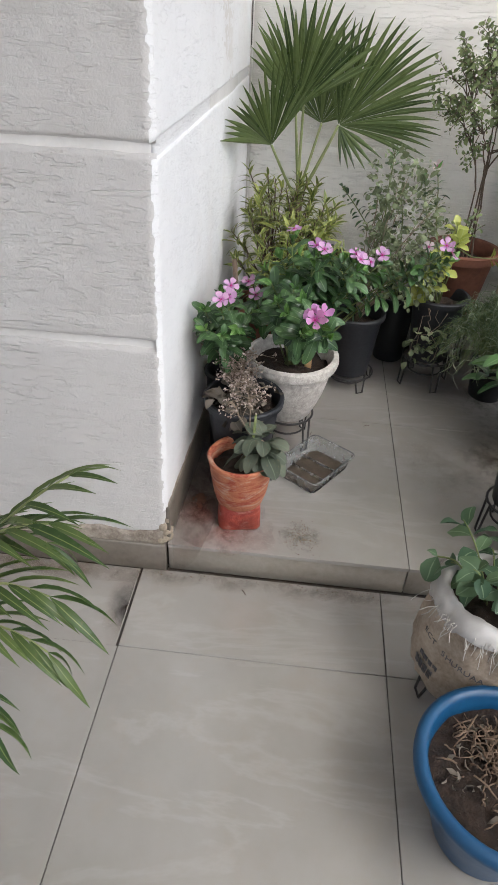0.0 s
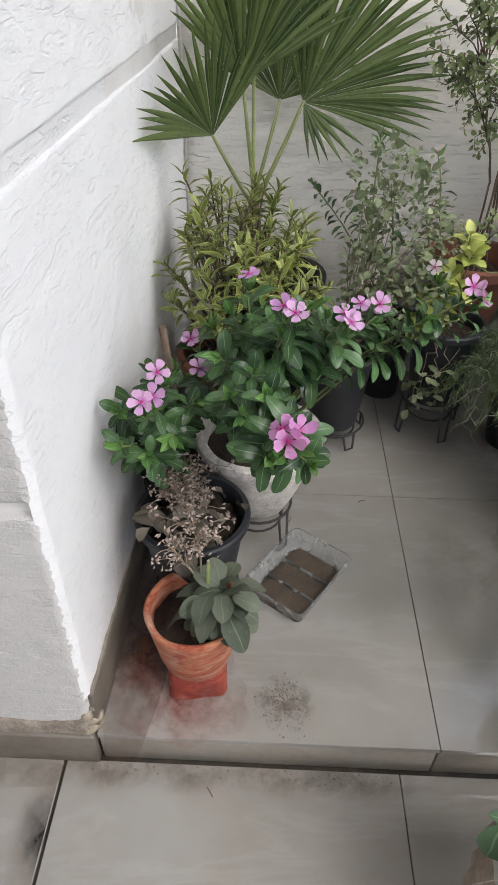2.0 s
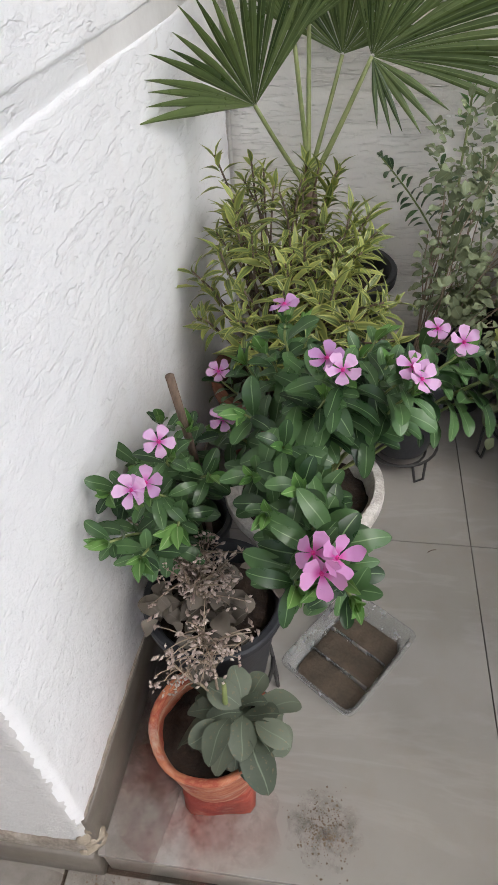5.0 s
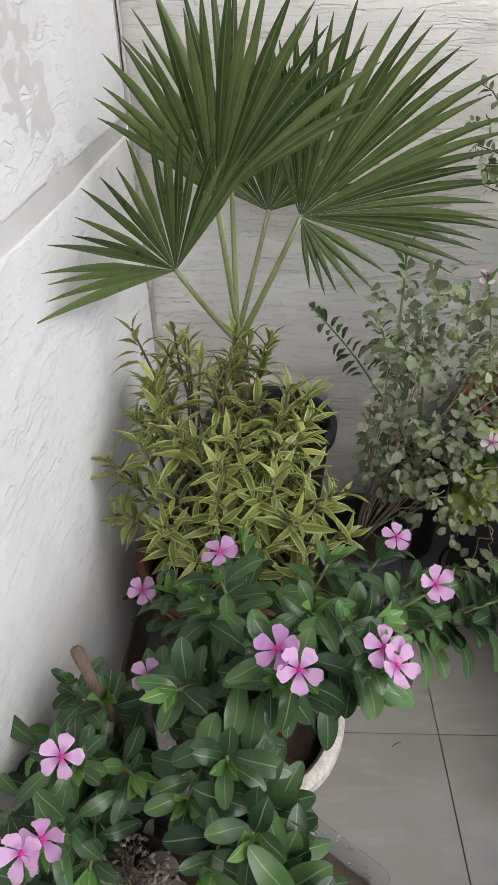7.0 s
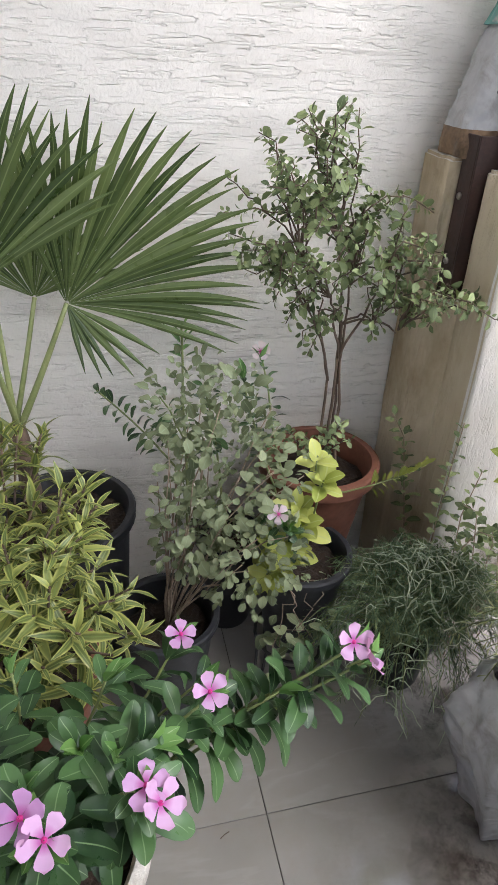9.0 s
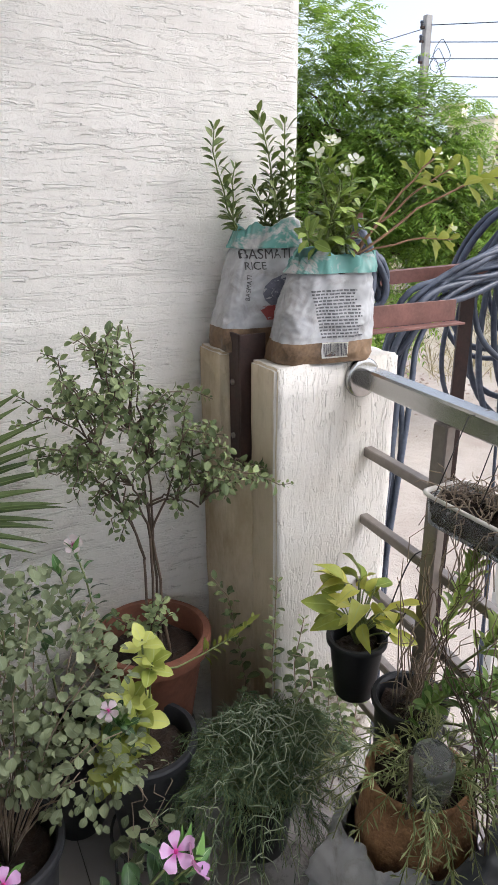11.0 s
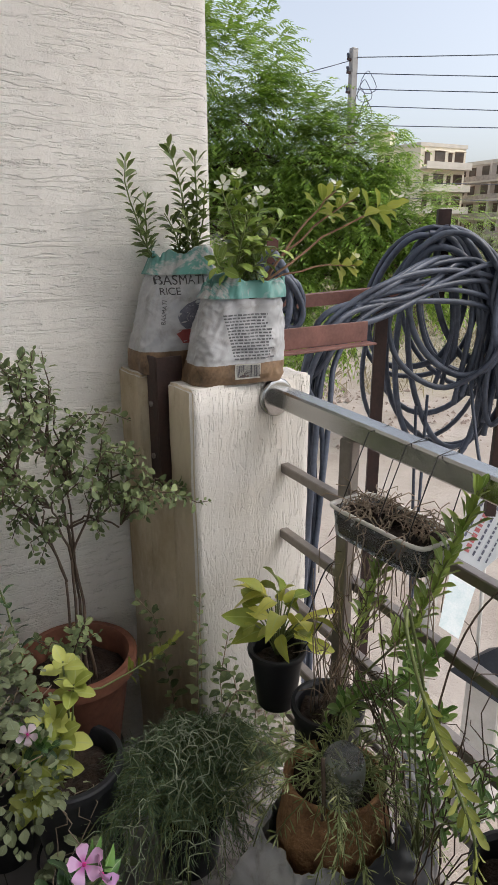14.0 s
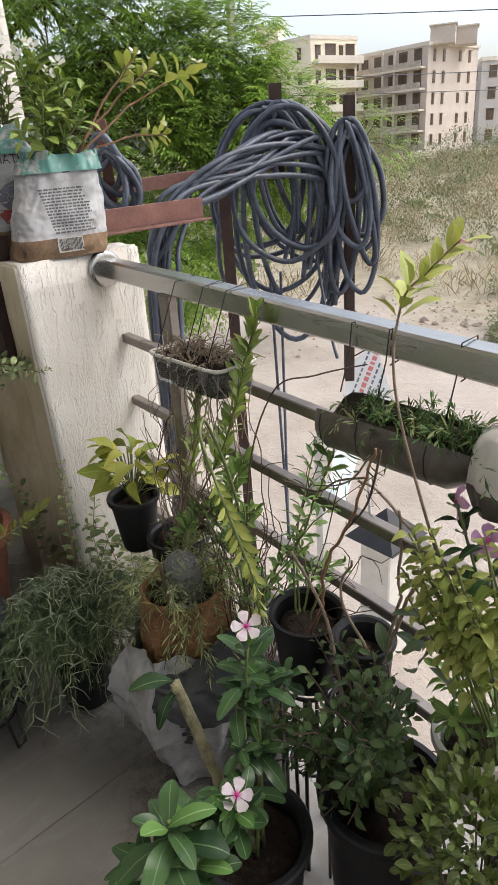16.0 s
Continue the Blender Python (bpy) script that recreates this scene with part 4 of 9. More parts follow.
# striped bush in a terracotta pot
crot = thing("potted_shrub", "bushy yellow-edged narrow-leaved shrub in a terracotta pot", "potted plant", (0.205, 0.745, 0))
pot(crot, 0.128, 0.09, 0.34, M_TERRA, 0.04, 0.014, "brown terracotta pot", 5.0)
C_LEAF = [blade_mesh("leaf", 0.062, 0.0145, 0.35, 0.45, 7, 0.4, 1.0), blade_mesh("leaf", 0.050, 0.0128, 0.3, 0.7, 7, 0.38, 1.0), blade_mesh("leaf", 0.072, 0.0155, 0.4, 0.2, 7, 0.42, 1.0)]
W = Vector((0.205, 0.745, 0))
ends = [Vector(p) for p in ((0.086, 0.85, 0.70), (0.137, 0.90, 0.67), (0.293, 0.90, 0.66), (0.352, 0.80, 0.625), (0.357, 0.79, 0.60), (0.066, 0.67, 0.50), (0.396, 0.69, 0.525), (0.38, 0.65, 0.545), (0.368, 0.60, 0.50), (0.33, 0.62, 0.53), (0.06, 0.72, 0.55), (0.306, 0.65, 0.575), (0.40, 0.66, 0.47), (0.345, 0.575, 0.47))]
while len(ends) < 92:
    a, r = rng.uniform(0, 6.28), math.sqrt(rng.random())
    x, y = 0.205 + 0.155 * r * math.cos(a), 0.755 + 0.185 * r * math.sin(a)
    z = 0.655 + 0.10 * (y - 0.755) / 0.185 * r - 0.10 * r * r - abs(rng.gauss(0, 0.085)) + 0.03
    if x > 0.055 + LEAN_X * y and z > 0.40:
        ends.append(Vector((x, y, z)))
spots = []
for k, e in enumerate(ends):
    tip = e - W
    pts = sway(arc((rng.uniform(-0.05, 0.05), rng.uniform(-0.05, 0.05), 0.3), tip, 0.03, 7), 0.014, k * 3.1)
    part("stem", tube(Shape(), pts, 0.0028, 5, 0.0017), M_BARK, crot)
    ax = ((pts[-1] - pts[-2]).normalized() + Vector((0, 0, 0.5))).normalized()
    o = ax.orthogonal().normalized()
    count = rng.randrange(9, 14)
    for j in range(count):
        q, t = j * 2.4 + k, j / count
        side = o * math.cos(q) + ax.cross(o) * math.sin(q)
        spots.append(aim(pts[-1] - ax * 0.062 * (1 - t), side * (1.1 - 0.75 * t) + ax * (0.3 + 0.75 * t) + unit(rng) * 0.15, up=ax, roll=rng.uniform(-0.35, 0.35), scale=rng.uniform(0.7, 1.15) * (1.05 - 0.35 * t)))
rng.shuffle(spots)
leaves(crot, spots, C_LEAF, M_CROTON, [blade(0.060, 0.0130, 0.35, 0.45, 6, 0.4, 1.0), blade(0.050, 0.0118, 0.3, 0.65, 6, 0.4, 1.0)], limit=300)

# fan palm in the corner
palm = thing("potted_palm", "fan palm with large folded green fans in a dark pot", "potted palm", (0.29, 1.06, 0))
pot(palm, 0.126, 0.098, 0.39, M_DUSTY, 0.035, 0.012, "large dark plastic pot", 6.0)
W = Vector((0.29, 1.06, 0))
root = Vector((0.228, 1.085, 0.55)) - W
part("trunk", lathe(Shape(), [(0.016, 0.37), (0.019, 0.42), (0.017, 0.48), (0.015, 0.54), (0.010, 0.575)], 12, 0.5, m=pose(root.x + 0.002, root.y, 0)), M_BARK, palm, "short fibrous brown trunk")


def fan(parent, hub, a0, a1, count, lengths, lean, split=0.42, droop=0.06, lean2=None):
    """A palm fan whose folded segments are joined near the hub; angles in the wall's plane, lean: how far tips come forward."""
    hub = Vector(hub)
    s = Shape()
    for k in range(count):
        u = k / (count - 1)
        a = radians(a0 + (a1 - a0) * u) + rng.uniform(-0.02, 0.02)
        ln = lengths[0] + (lengths[1] - lengths[0]) * (math.sin(u * math.pi) ** 0.7) if len(lengths) == 2 else lengths[0] + (lengths[1] - lengths[0]) * u + (lengths[2]) * math.sin(u * math.pi)
        ln *= rng.uniform(0.94, 1.05)
        ly = lean if lean2 is None else lean + (lean2 - lean) * u * u
        d = Vector((math.cos(a), -ly + 0.25 * rng.uniform(-0.3, 0.3), math.sin(a))).normalized()
        step = radians(abs(a1 - a0)) / (count - 1)
        nrm = Vector((0, -1, 0.12)).normalized()
        side = d.cross(nrm).normalized()
        up = side.cross(d).normalized()
        v, f, q = [], [], []
        n = 9
        for i in range(n + 1):
            t = i / n
            r = ln * (0.015 + 0.985 * t)
            w = r * math.tan(step / 2) * 1.03
            if t > split:
                w = min(w, ln * split * math.tan(step / 2) * 1.08) * (1 - ((t - split) / (1 - split)) ** 1.6) + 0.0004
            sag = Vector((0, 0, -droop * ln * t ** 3)) - up * 0.03 * ln * t * t
            p = hub + d * r + sag
            fold = w * 0.75
            v += [p - side * w - up * fold * 0.5, p + up * fold * 0.5, p + side * w - up * fold * 0.5]
            q += [1, 0, 1]
        for i in range(n):
            b = i * 3
            f += [(b, b + 1, b + 4, b + 3), (b + 1, b + 2, b + 5, b + 4)]
        s.add(v, f, q)
    fr = part("fan", s, M_PALM, parent)
    pts = arc(root + Vector((rng.uniform(-0.006, 0.006), rng.uniform(-0.006, 0.006), 0)), hub, 0.01, 7, side=(0, 0.0, -0.015))
    part("stalk", tube(Shape(), pts, 0.0055, 7, 0.0038), M_PETIOLE, fr, "pale green fan stalk")
    return fr


fan(palm, Vector((0.205, 1.020, 0.836)) - W, 34, 128, 20, (0.28, 0.325), 0.25, 0.54, lean2=0.9, droop=0.08)
fan(palm, Vector((0.339, 1.070, 0.792)) - W, 110, -12, 29, (0.27, 0.26, 0.10), 0.25, 0.56, droop=0.10)
fan(palm, Vector((0.339, 1.068, 0.792)) - W, -26, -80, 6, (0.17, 0.11, 0.0), 0.3, 0.4, droop=0.05)
fan(palm, Vector((0.142, 0.962, 0.744)) - W, 56, 143, 19, (0.22, 0.335, 0.0), 0.2, 0.52, lean2=2.5, droop=0.05)
fan(palm, Vector((0.286, 1.125, 0.785)) - W, 150, 20, 20, (0.20, 0.25), 0.10, 0.42)
fan(palm, Vector((0.225, 1.10, 0.86)) - W, 128, 62, 9, (0.26, 0.30), -0.02, 0.35)

# grey-green shrub on a stand
wire_stand((0.46, 0.878, 0), 0.085, 0.05, turn=0.5)
sage = thing("potted_shrub", "dense grey-green small-leaved shrub in a black plastic pot", "potted plant", (0.46, 0.878, 0.05))
pot(sage, 0.092, 0.066, 0.222, M_DUSTY, 0.05, 0.009, "black plastic pot with a dusty rim", 7.0)
G_LEAF = [blade_mesh("leaf", 0.031, 0.023, 0.2, 0.3, 6, 0.5, 0.55), blade_mesh("leaf", 0.026, 0.019, 0.3, 0.1, 6, 0.5, 0.55)]
G_ST = [blade(0.030, 0.022, 0.2, 0.3, 5, 0.5, 0.55), blade(0.023, 0.017, 0.3, 0.1, 5, 0.5, 0.55)]
spots = bush(rng, (0.115, 0.015, 0.50), (0.125, 0.115, 0.18), 640, upward=-0.15) + bush(rng, (0.15, -0.06, 0.37), (0.1, 0.08, 0.1), 240, upward=-0.3) + bush(rng, (0.045, 0.02, 0.63), (0.07, 0.06, 0.10), 150, upward=0.0) + bush(rng, (0.045, -0.02, 0.42), (0.075, 0.07, 0.12), 220, upward=-0.2)
tw = Shape()
for k in range(26):
    d = unit(rng)
    e = Vector((0.115 + 0.12 * d.x, 0.0 + 0.11 * d.y, 0.50 + 0.17 * d.z))
    pts = sway(arc((0, 0, 0.17), e, 0.03, 7), 0.02, k * 1.7)
    tube(tw, pts, 0.0018, 5, 0.0009)
part("twig", tw, M_DRY, sage, "thin brown twigs", kind="stuff")
rng.shuffle(spots)
spots = [m @ Matrix.Scale(rng.uniform(0.5, 0.88), 4) for m in spots]
leaves(sage, spots, G_LEAF, M_SAGE, G_ST, limit=260)
up_tip = Vector((0.527, 1.10, 0.74)) - Vector((0.46, 0.878, 0.05))
pts = sway(arc((0.05, 0.05, 0.3), up_tip, 0.0, 7), 0.006, 8.0)
part("shoot", tube(Shape(), pts, 0.003, 6, 0.002), M_STEM, sage, "upright shoot above the bush")
leaves(sage, along(rng, pts, 0.86, 0.014, True, 0.7, (0.8, 1.2)), V_NEW, M_VINCA_NEW)

# dark compound leaf sprays by the back wall
zz = thing("potted_plant", "dark glossy sprays in a pot by the wall", "potted plant", (0.62, 1.10, 0))
pot(zz, 0.07, 0.055, 0.25, M_BLACK, 0.03, 0.008, "", 7.5)
for tip in ((-0.25, 0.03, 0.60), (-0.05, 0.02, 0.60), (-0.14, -0.01, 0.60)):
    pts = sway(arc((0, 0, 0.22), tip, 0.04, 9), 0.006, tip[0] * 30)
    part("stem", tube(Shape(), pts, 0.003, 6, 0.0016), M_STEM, zz)
    leaves(zz, along(rng, pts, 0.62, 0.015, True, 1.0, (0.5, 0.75), droop=0.0, turn=0.15), V_LEAF, M_VINCA)

# lime plant on a stand
wire_stand((0.730, 0.925, 0), 0.082, 0.105, turn=0.35)
lime = thing("potted_plant", "lime-yellow leaf rosettes in a black plastic pot on a stand", "potted plant", (0.730, 0.925, 0.105))
pot(lime, 0.090, 0.064, 0.228, M_DUSTY, 0.035, 0.010, "black plastic pot with a thick rim", 8.0)
W = Vector((0.730, 0.925, 0.105))
L_LEAF = [blade_mesh("leaf", 0.060, 0.034, 0.3, 0.3, 6, 0.58, 0.7), blade_mesh("leaf", 0.052, 0.030, 0.35, 0.15, 6, 0.58, 0.7)]
for tip, cnt, sc in (((0.650, 0.850, 0.385), 12, 0.9), ((0.668, 0.845, 0.455), 9, 0.95), ((0.690, 0.865, 0.42), 12, 1.0), ((0.712, 0.868, 0.475), 12, 1.05), ((0.70, 0.875, 0.505), 9, 0.9), ((0.748, 0.884, 0.555), 11, 0.9), ((0.738, 0.895, 0.60), 5, 0.8)):
    tip = Vector(tip) - W - Vector((0.01, 0, 0.03))
    pts = sway(arc((0.0, 0.0, 0.19), tip, 0.01, 6), 0.006, tip.x * 77)
    part("stem", tube(Shape(), pts, 0.0025, 5, 0.0018), M_STEM, lime)
    ax = (pts[-1] - pts[-2]).normalized() + Vector((0, -0.3, 0.4))
    ax.normalize()
    o = ax.orthogonal().normalized()
    spots = []
    for k in range(cnt):
        t, a = k / cnt, k * 2.4
        side = o * math.cos(a) + ax.cross(o) * math.sin(a)
        spots.append(aim(pts[-1] - ax * 0.03 * (1 - t), side * (1 - 0.5 * t) + ax * (0.25 + 0.6 * t), up=ax, scale=sc * rng.uniform(0.75, 1.1)))
    leaves(lime, spots, L_LEAF, M_LIME)
pts = sway([Vector(p) - W for p in ((0.735, 0.90, 0.50), (0.80, 0.925, 0.462), (0.868, 0.950, 0.452), (0.93, 0.956, 0.462), (0.988, 0.962, 0.483))], 0.002, 2.0)
part("stem", tube(Shape(), pts, 0.002, 5, 0.0013), M_STEM, lime)
F_LEAF = [blade_mesh("leaf", 0.032, 0.011, 0.3, 0.2, 5, 0.5, 0.8)]
leaves(lime, along(rng, pts, 0.53, 0.0115, True, 0.9, (0.7, 1.1), droop=-0.35, turn=0.12), F_LEAF, M_LIME)
spots = [aim(Vector((0.70 + rng.uniform(-0.06, 0.07), 0.83 + rng.uniform(-0.03, 0.03), 0.16 + rng.uniform(-0.03, 0.10))) - W, unit(rng) + Vector((0, -0.5, -0.2)), scale=rng.uniform(0.7, 1.2)) for _ in range(44)]
leaves(lime, spots, G_LEAF, M_SAGE, name="leaf", label="")
hang = Shape()
for k in range(5):
    tube(hang, sway(arc((0.025 * k - 0.05, -0.07, 0.215), Vector((0.66 + 0.02 * k, 0.81 + 0.01 * k, 0.15 + 0.02 * (k % 3))) - W, 0.05, 9), 0.045, k * 7.0), 0.0011, 4)
part("twig", hang, M_DRY, lime, "thin hanging runners")
SHOOT = Vector((0.660, 1.05, 0.697))
vinca_plant(lime, rng, (-0.02, -0.01, 0.19), [Vector((0.645, 0.84, 0.50)) - W, SHOOT - W - Vector((0, 0, 0.02))], [Vector((0.66, 0.83, 0.47)) - W, SHOOT - W - Vector((0.03, 0, 0.05))], 0.016, 0.62, 0.02, (0.5, 0.7), (), [(Vector((0.640, 0.815, 0.520)) - W, (-0.4, -0.8, 0.5)), (SHOOT - W, (-0.2, -0.7, 0.6))])

# tall shrub in the terracotta pot
wire_stand((0.802, 1.075, 0), 0.08, 0.2, "tall black wire plant stand on the tiles")
tulsi = thing("potted_shrub", "tall airy small-leaved woody shrub in a terracotta pot", "potted plant", (0.802, 1.075, 0.2))
pot(tulsi, 0.112, 0.074, 0.245, M_TERRA, 0.05, 0.016, "weathered terracotta pot", 9.0)
W = Vector((0.802, 1.075, 0.2))
T_ST = [blade(0.0205, 0.0122, 0.25, 0.25, 4, 0.5, 0.7), blade(0.0160, 0.0096, 0.3, 0.1, 4, 0.5, 0.7)]
T_OB = [blade_mesh("leaf", 0.0225, 0.0130, 0.25, 0.25, 5, 0.5, 0.7), blade_mesh("leaf", 0.0180, 0.0105, 0.3, 0.1, 5, 0.5, 0.7)]
wood, spots = Shape(), []
ends = []
for c, rad, cnt in (((0.675, 1.03, 0.945), (0.10, 0.085, 0.13), 22), ((0.73, 1.0, 1.02), (0.075, 0.06, 0.08), 11), ((0.77, 1.03, 0.84), (0.11, 0.07, 0.09), 6), ((0.885, 1.02, 0.87), (0.085, 0.075, 0.10), 17), ((0.965, 0.95, 0.80), (0.06, 0.06, 0.035), 7), ((0.90, 1.0, 0.78), (0.06, 0.05, 0.05), 6)):
    for k in range(cnt):
        d = unit(rng)
        ends.append(Vector((c[0] + rad[0] * d.x, min(1.18, c[1] + rad[1] * d.y), c[2] + rad[2] * d.z)) - W)
ends += [Vector(p) - W for p in ((0.74, 0.965, 1.085), (0.664, 1.10, 1.04), (1.014, 0.89, 0.79), (0.64, 0.98, 1.03), (0.88, 1.03, 0.955))]
for c, rad, cnt in (((0.76, 1.03, 0.76), (0.07, 0.05, 0.06), 5), ((0.82, 1.03, 0.78), (0.06, 0.05, 0.06), 3)):
    for k in range(cnt):
        d = unit(rng)
        ends.append(Vector((c[0] + rad[0] * d.x, min(1.18, c[1] + rad[1] * d.y), c[2] + rad[2] * d.z)) - W)
joint = [Vector(p) - W for p in ((0.792, 1.05, 0.63), (0.802, 1.04, 0.68), (0.812, 1.055, 0.62), (0.806, 1.05, 0.74))]
fork = [Vector(p) - W for p in ((0.74, 1.04, 0.77), (0.77, 1.03, 0.80), (0.81, 1.04, 0.84), (0.855, 1.03, 0.75), (0.72, 1.05, 0.86), (0.87, 1.03, 0.81), (0.79, 1.06, 0.88), (0.89, 1.0, 0.745))]
for i, q in enumerate(joint):
    tube(wood, sway(arc((0.016 * i - 0.019, -0.03, 0.17), q, 0.0, 8), 0.006, i * 3.7), 0.0036, 7, 0.0024)
for i, q in enumerate(fork):
    tube(wood, sway(arc(joint[i % 4], q, 0.015, 7), 0.008, i * 5.1), 0.0025, 6, 0.0017)
for k, e in enumerate(ends):
    b = min(fork + joint[3:], key=lambda q: (q - e).length + rng.uniform(0, 0.12))
    pts = sway(arc(b, e, 0.03, 8), 0.03, k * 2.3)
    pts[0] = b
    tube(wood, pts, 0.0019, 5, 0.0008)
    spots += along(rng, pts, 0.34, 0.0092, True, 0.95, (0.5, 1.15), droop=0.25)
for k in range(10):
    e = Vector((0.80 + rng.uniform(-0.1, 0.05), 1.0 + rng.uniform(-0.05, 0.06), 0.56 + rng.uniform(-0.05, 0.05))) - W
    pts = sway(arc((-0.02, -0.02, 0.22), e, 0.02, 5), 0.01, k * 9.0)
    tube(wood, pts, 0.0016, 4, 0.001)
    spots += along(rng, pts, 0.4, 0.014, True, 0.9, (0.6, 1.1))
part("branch", wood, M_BARK, tulsi, "thin brown woody branches", kind="stuff")
rng.shuffle(spots)
leaves(tulsi, spots[:260], T_OB, M_TULSI_OB)
s = Shape()
for i, m in enumerate(spots[260:]):
    s.add(*T_ST[i % 2], m=m)
part("foliage", s, M_TULSI, tulsi, kind="stuff")


# needle-leaved bush by the pillar
def needles(s, rng, pts, count, ln, wd, spread=0.6):
    pts = [Vector(p) for p in pts]
    for _ in range(count):
        i = rng.randrange(1, len(pts))
        t = rng.random()
        p, ax = pts[i - 1].lerp(pts[i], t), (pts[i] - pts[i - 1]).normalized()
        s.add(*blade(ln, wd, 0.2, 0.25, 2, 0.4), m=aim(p, ax + unit(rng) * spread * 1.6, roll=rng.uniform(-1, 1), scale=rng.uniform(0.6, 1.25)))


fern = thing("potted_fern", "low spreading mop of fine grey-green needle leaves in a black pot", "potted plant", (0.945, 0.868, 0))
pot(fern, 0.07, 0.058, 0.13, M_BLACK, 0.03, 0.008, "", 10.0)
s, st = Shape(), Shape()
for k in range(330):
    a, r = rng.uniform(0, 6.28), math.sqrt(rng.random())
    e = Vector((0.225 * r * math.cos(a) - 0.025, min(0.06, 0.18 * r * math.sin(a) - 0.055), 0.36 - 0.12 * r ** 2 - 0.05 * r ** 4 + rng.uniform(-0.05, 0.03)))
    pts = sway(arc((0.03 * math.cos(a), 0.03 * math.sin(a), 0.11), e, 0.05 + 0.05 * r, 9), 0.035, k * 1.3)
    tube(st, pts, 0.0010, 4, 0.0006, cap=False)
    needles(s, rng, pts[3:], 54, 0.021, 0.0015, 0.48)
for e in ((-0.13, -0.25, 0.19), (-0.17, -0.20, 0.18), (0.07, -0.24, 0.20)):
    pts = sway(arc((0, 0, 0.16), e, 0.12, 10), 0.03, e[0] * 90)
    tube(st, pts, 0.0011, 4, 0.0006, cap=False)
    needles(s, rng, pts[3:], 30, 0.020, 0.0017, 0.42)
pale = Shape()
for k in range(230):
    a, r = rng.uniform(0, 6.28), math.sqrt(rng.random())
    b = Vector((0.19 * r * math.cos(a) - 0.025, min(0.05, 0.18 * r * math.sin(a) - 0.07), 0.395 - 0.22 * r ** 2 + rng.uniform(-0.03, 0.02)))
    d = unit(rng) * 0.07
    tube(pale, sway(arc(b, b + Vector((d.x, d.y, -abs(d.z) * 0.9)), 0.025, 7), 0.02, k * 2.9), 0.0011, 4, 0.0005, cap=False)
part("strand", pale, M_STRAND, fern, "pale curling strands", kind="stuff")
part("stem", st, M_STEM, fern)
part("foliage", s, M_NEEDLE, fern, kind="stuff")

# climber at the foot of the pillar
climb = thing("climbing_plant", "small-leaved climber growing up the foot of the pillar", "climbing plant", (1.0, 0.93, 0))
W = Vector((1.0, 0.93, 0))
st, spots = Shape(), []
for path in (((1.01, 0.90, 0.0), (0.99, 0.90, 0.2), (1.0, 0.91, 0.42), (1.03, 0.935, 0.58)), ((1.06, 0.9, 0.0), (1.06, 0.91, 0.22), (1.05, 0.92, 0.38), (1.08, 0.93, 0.47)), ((1.11, 0.90, 0.0), (1.12, 0.89, 0.18), (1.13, 0.90, 0.30), (1.10, 0.89, 0.37)), ((1.15, 0.90, 0.0), (1.17, 0.88, 0.16), (1.15, 0.89, 0.28), (1.17, 0.90, 0.34)), ((1.13, 0.91, 0.0), (1.09, 0.88, 0.14), (1.08, 0.87, 0.24), (1.05, 0.87, 0.30)), ((1.18, 0.91, 0.0), (1.20, 0.89, 0.13), (1.21, 0.90, 0.22), (1.23, 0.91, 0.27)), ((0.97, 0.98, 0.0), (0.985, 1.0, 0.3), (0.96, 1.03, 0.5), (0.93, 1.02, 0.57)), ((1.08, 0.88, 0.0), (1.1, 0.9, 0.25), (1.07, 0.9, 0.4), (1.02, 0.88, 0.44)), ((1.0, 0.88, 0.05), (1.02, 0.87, 0.3), (1.06, 0.86, 0.38), (1.10, 0.86, 0.36))):
    pts = sway([Vector(p) - W for p in path], 0.015, path[0][0] * 50)
    fine = []
    for a, b in zip(pts, pts[1:]):
        fine += [a.lerp(b, t / 4) for t in range(4)]
    fine.append(pts[-1])
    tube(st, fine, 0.0015, 4, 0.001)
    spots += along(rng, fine, 0.3, 0.016, True, 1.0, (0.8, 1.5))
part("stem", st, M_DRY, climb)
leaves(climb, spots, T_OB, M_TULSI_OB)


# ---- balcony rail, pillar top ----
rail = tagged(new("balcony_railing"), "stainless steel square-tube balcony railing fixed to the pillar", "railing")
RX = 1.200


def square_tube(lo, hi, bevel=0.004, run=True):
    """A square tube; run: it follows the rail's slight slant in plan and fall."""
    s = box(Shape(), lo, hi, bevel)
    if run:
        s.v = [(x + 0.024 - 0.051 * (0.94 - y), y, z + 0.004 - 0.029 * (0.94 - y)) for x, y, z in s.v]
    return s


part("top_rail", square_tube((RX - 0.019, -4.0, 0.939), (RX + 0.019, 0.940, 0.977)), M_STEEL, rail, "bright square top rail", smooth=False)
for k, z in enumerate((0.800, 0.650, 0.500, 0.350, 0.200)):
    part("bar", square_tube((RX + 0.006, -4.0, z - 0.0095), (RX + 0.026, 0.952, z + 0.0105), 0.002), M_STEEL_DULL, rail, smooth=False)
for y in (0.718, -0.52, -1.75, -3.0):
    dx = 0.024 - 0.051 * (0.94 - y)
    part("post", square_tube((RX - 0.017 + dx, y - 0.016, 0.0 if y > 0 else -0.093), (RX + 0.0055 + dx, y + 0.016, 0.9405 - 0.029 * (0.94 - y)), 0.003, False), M_STEEL_DULL, rail, smooth=False)
flange = Shape()
lathe(flange, [(0.001, 0.0), (0.036, 0.0), (0.0385, 0.003), (0.0385, 0.010), (0.036, 0.0125), (0.032, 0.0138), (0.027, 0.0142), (0.001, 0.0145)], 36)
part("flange", flange, M_STEEL, rail, "round steel wall flange", m=pose(RX + 0.012, 0.950, 0.962, 90, 0, 0))

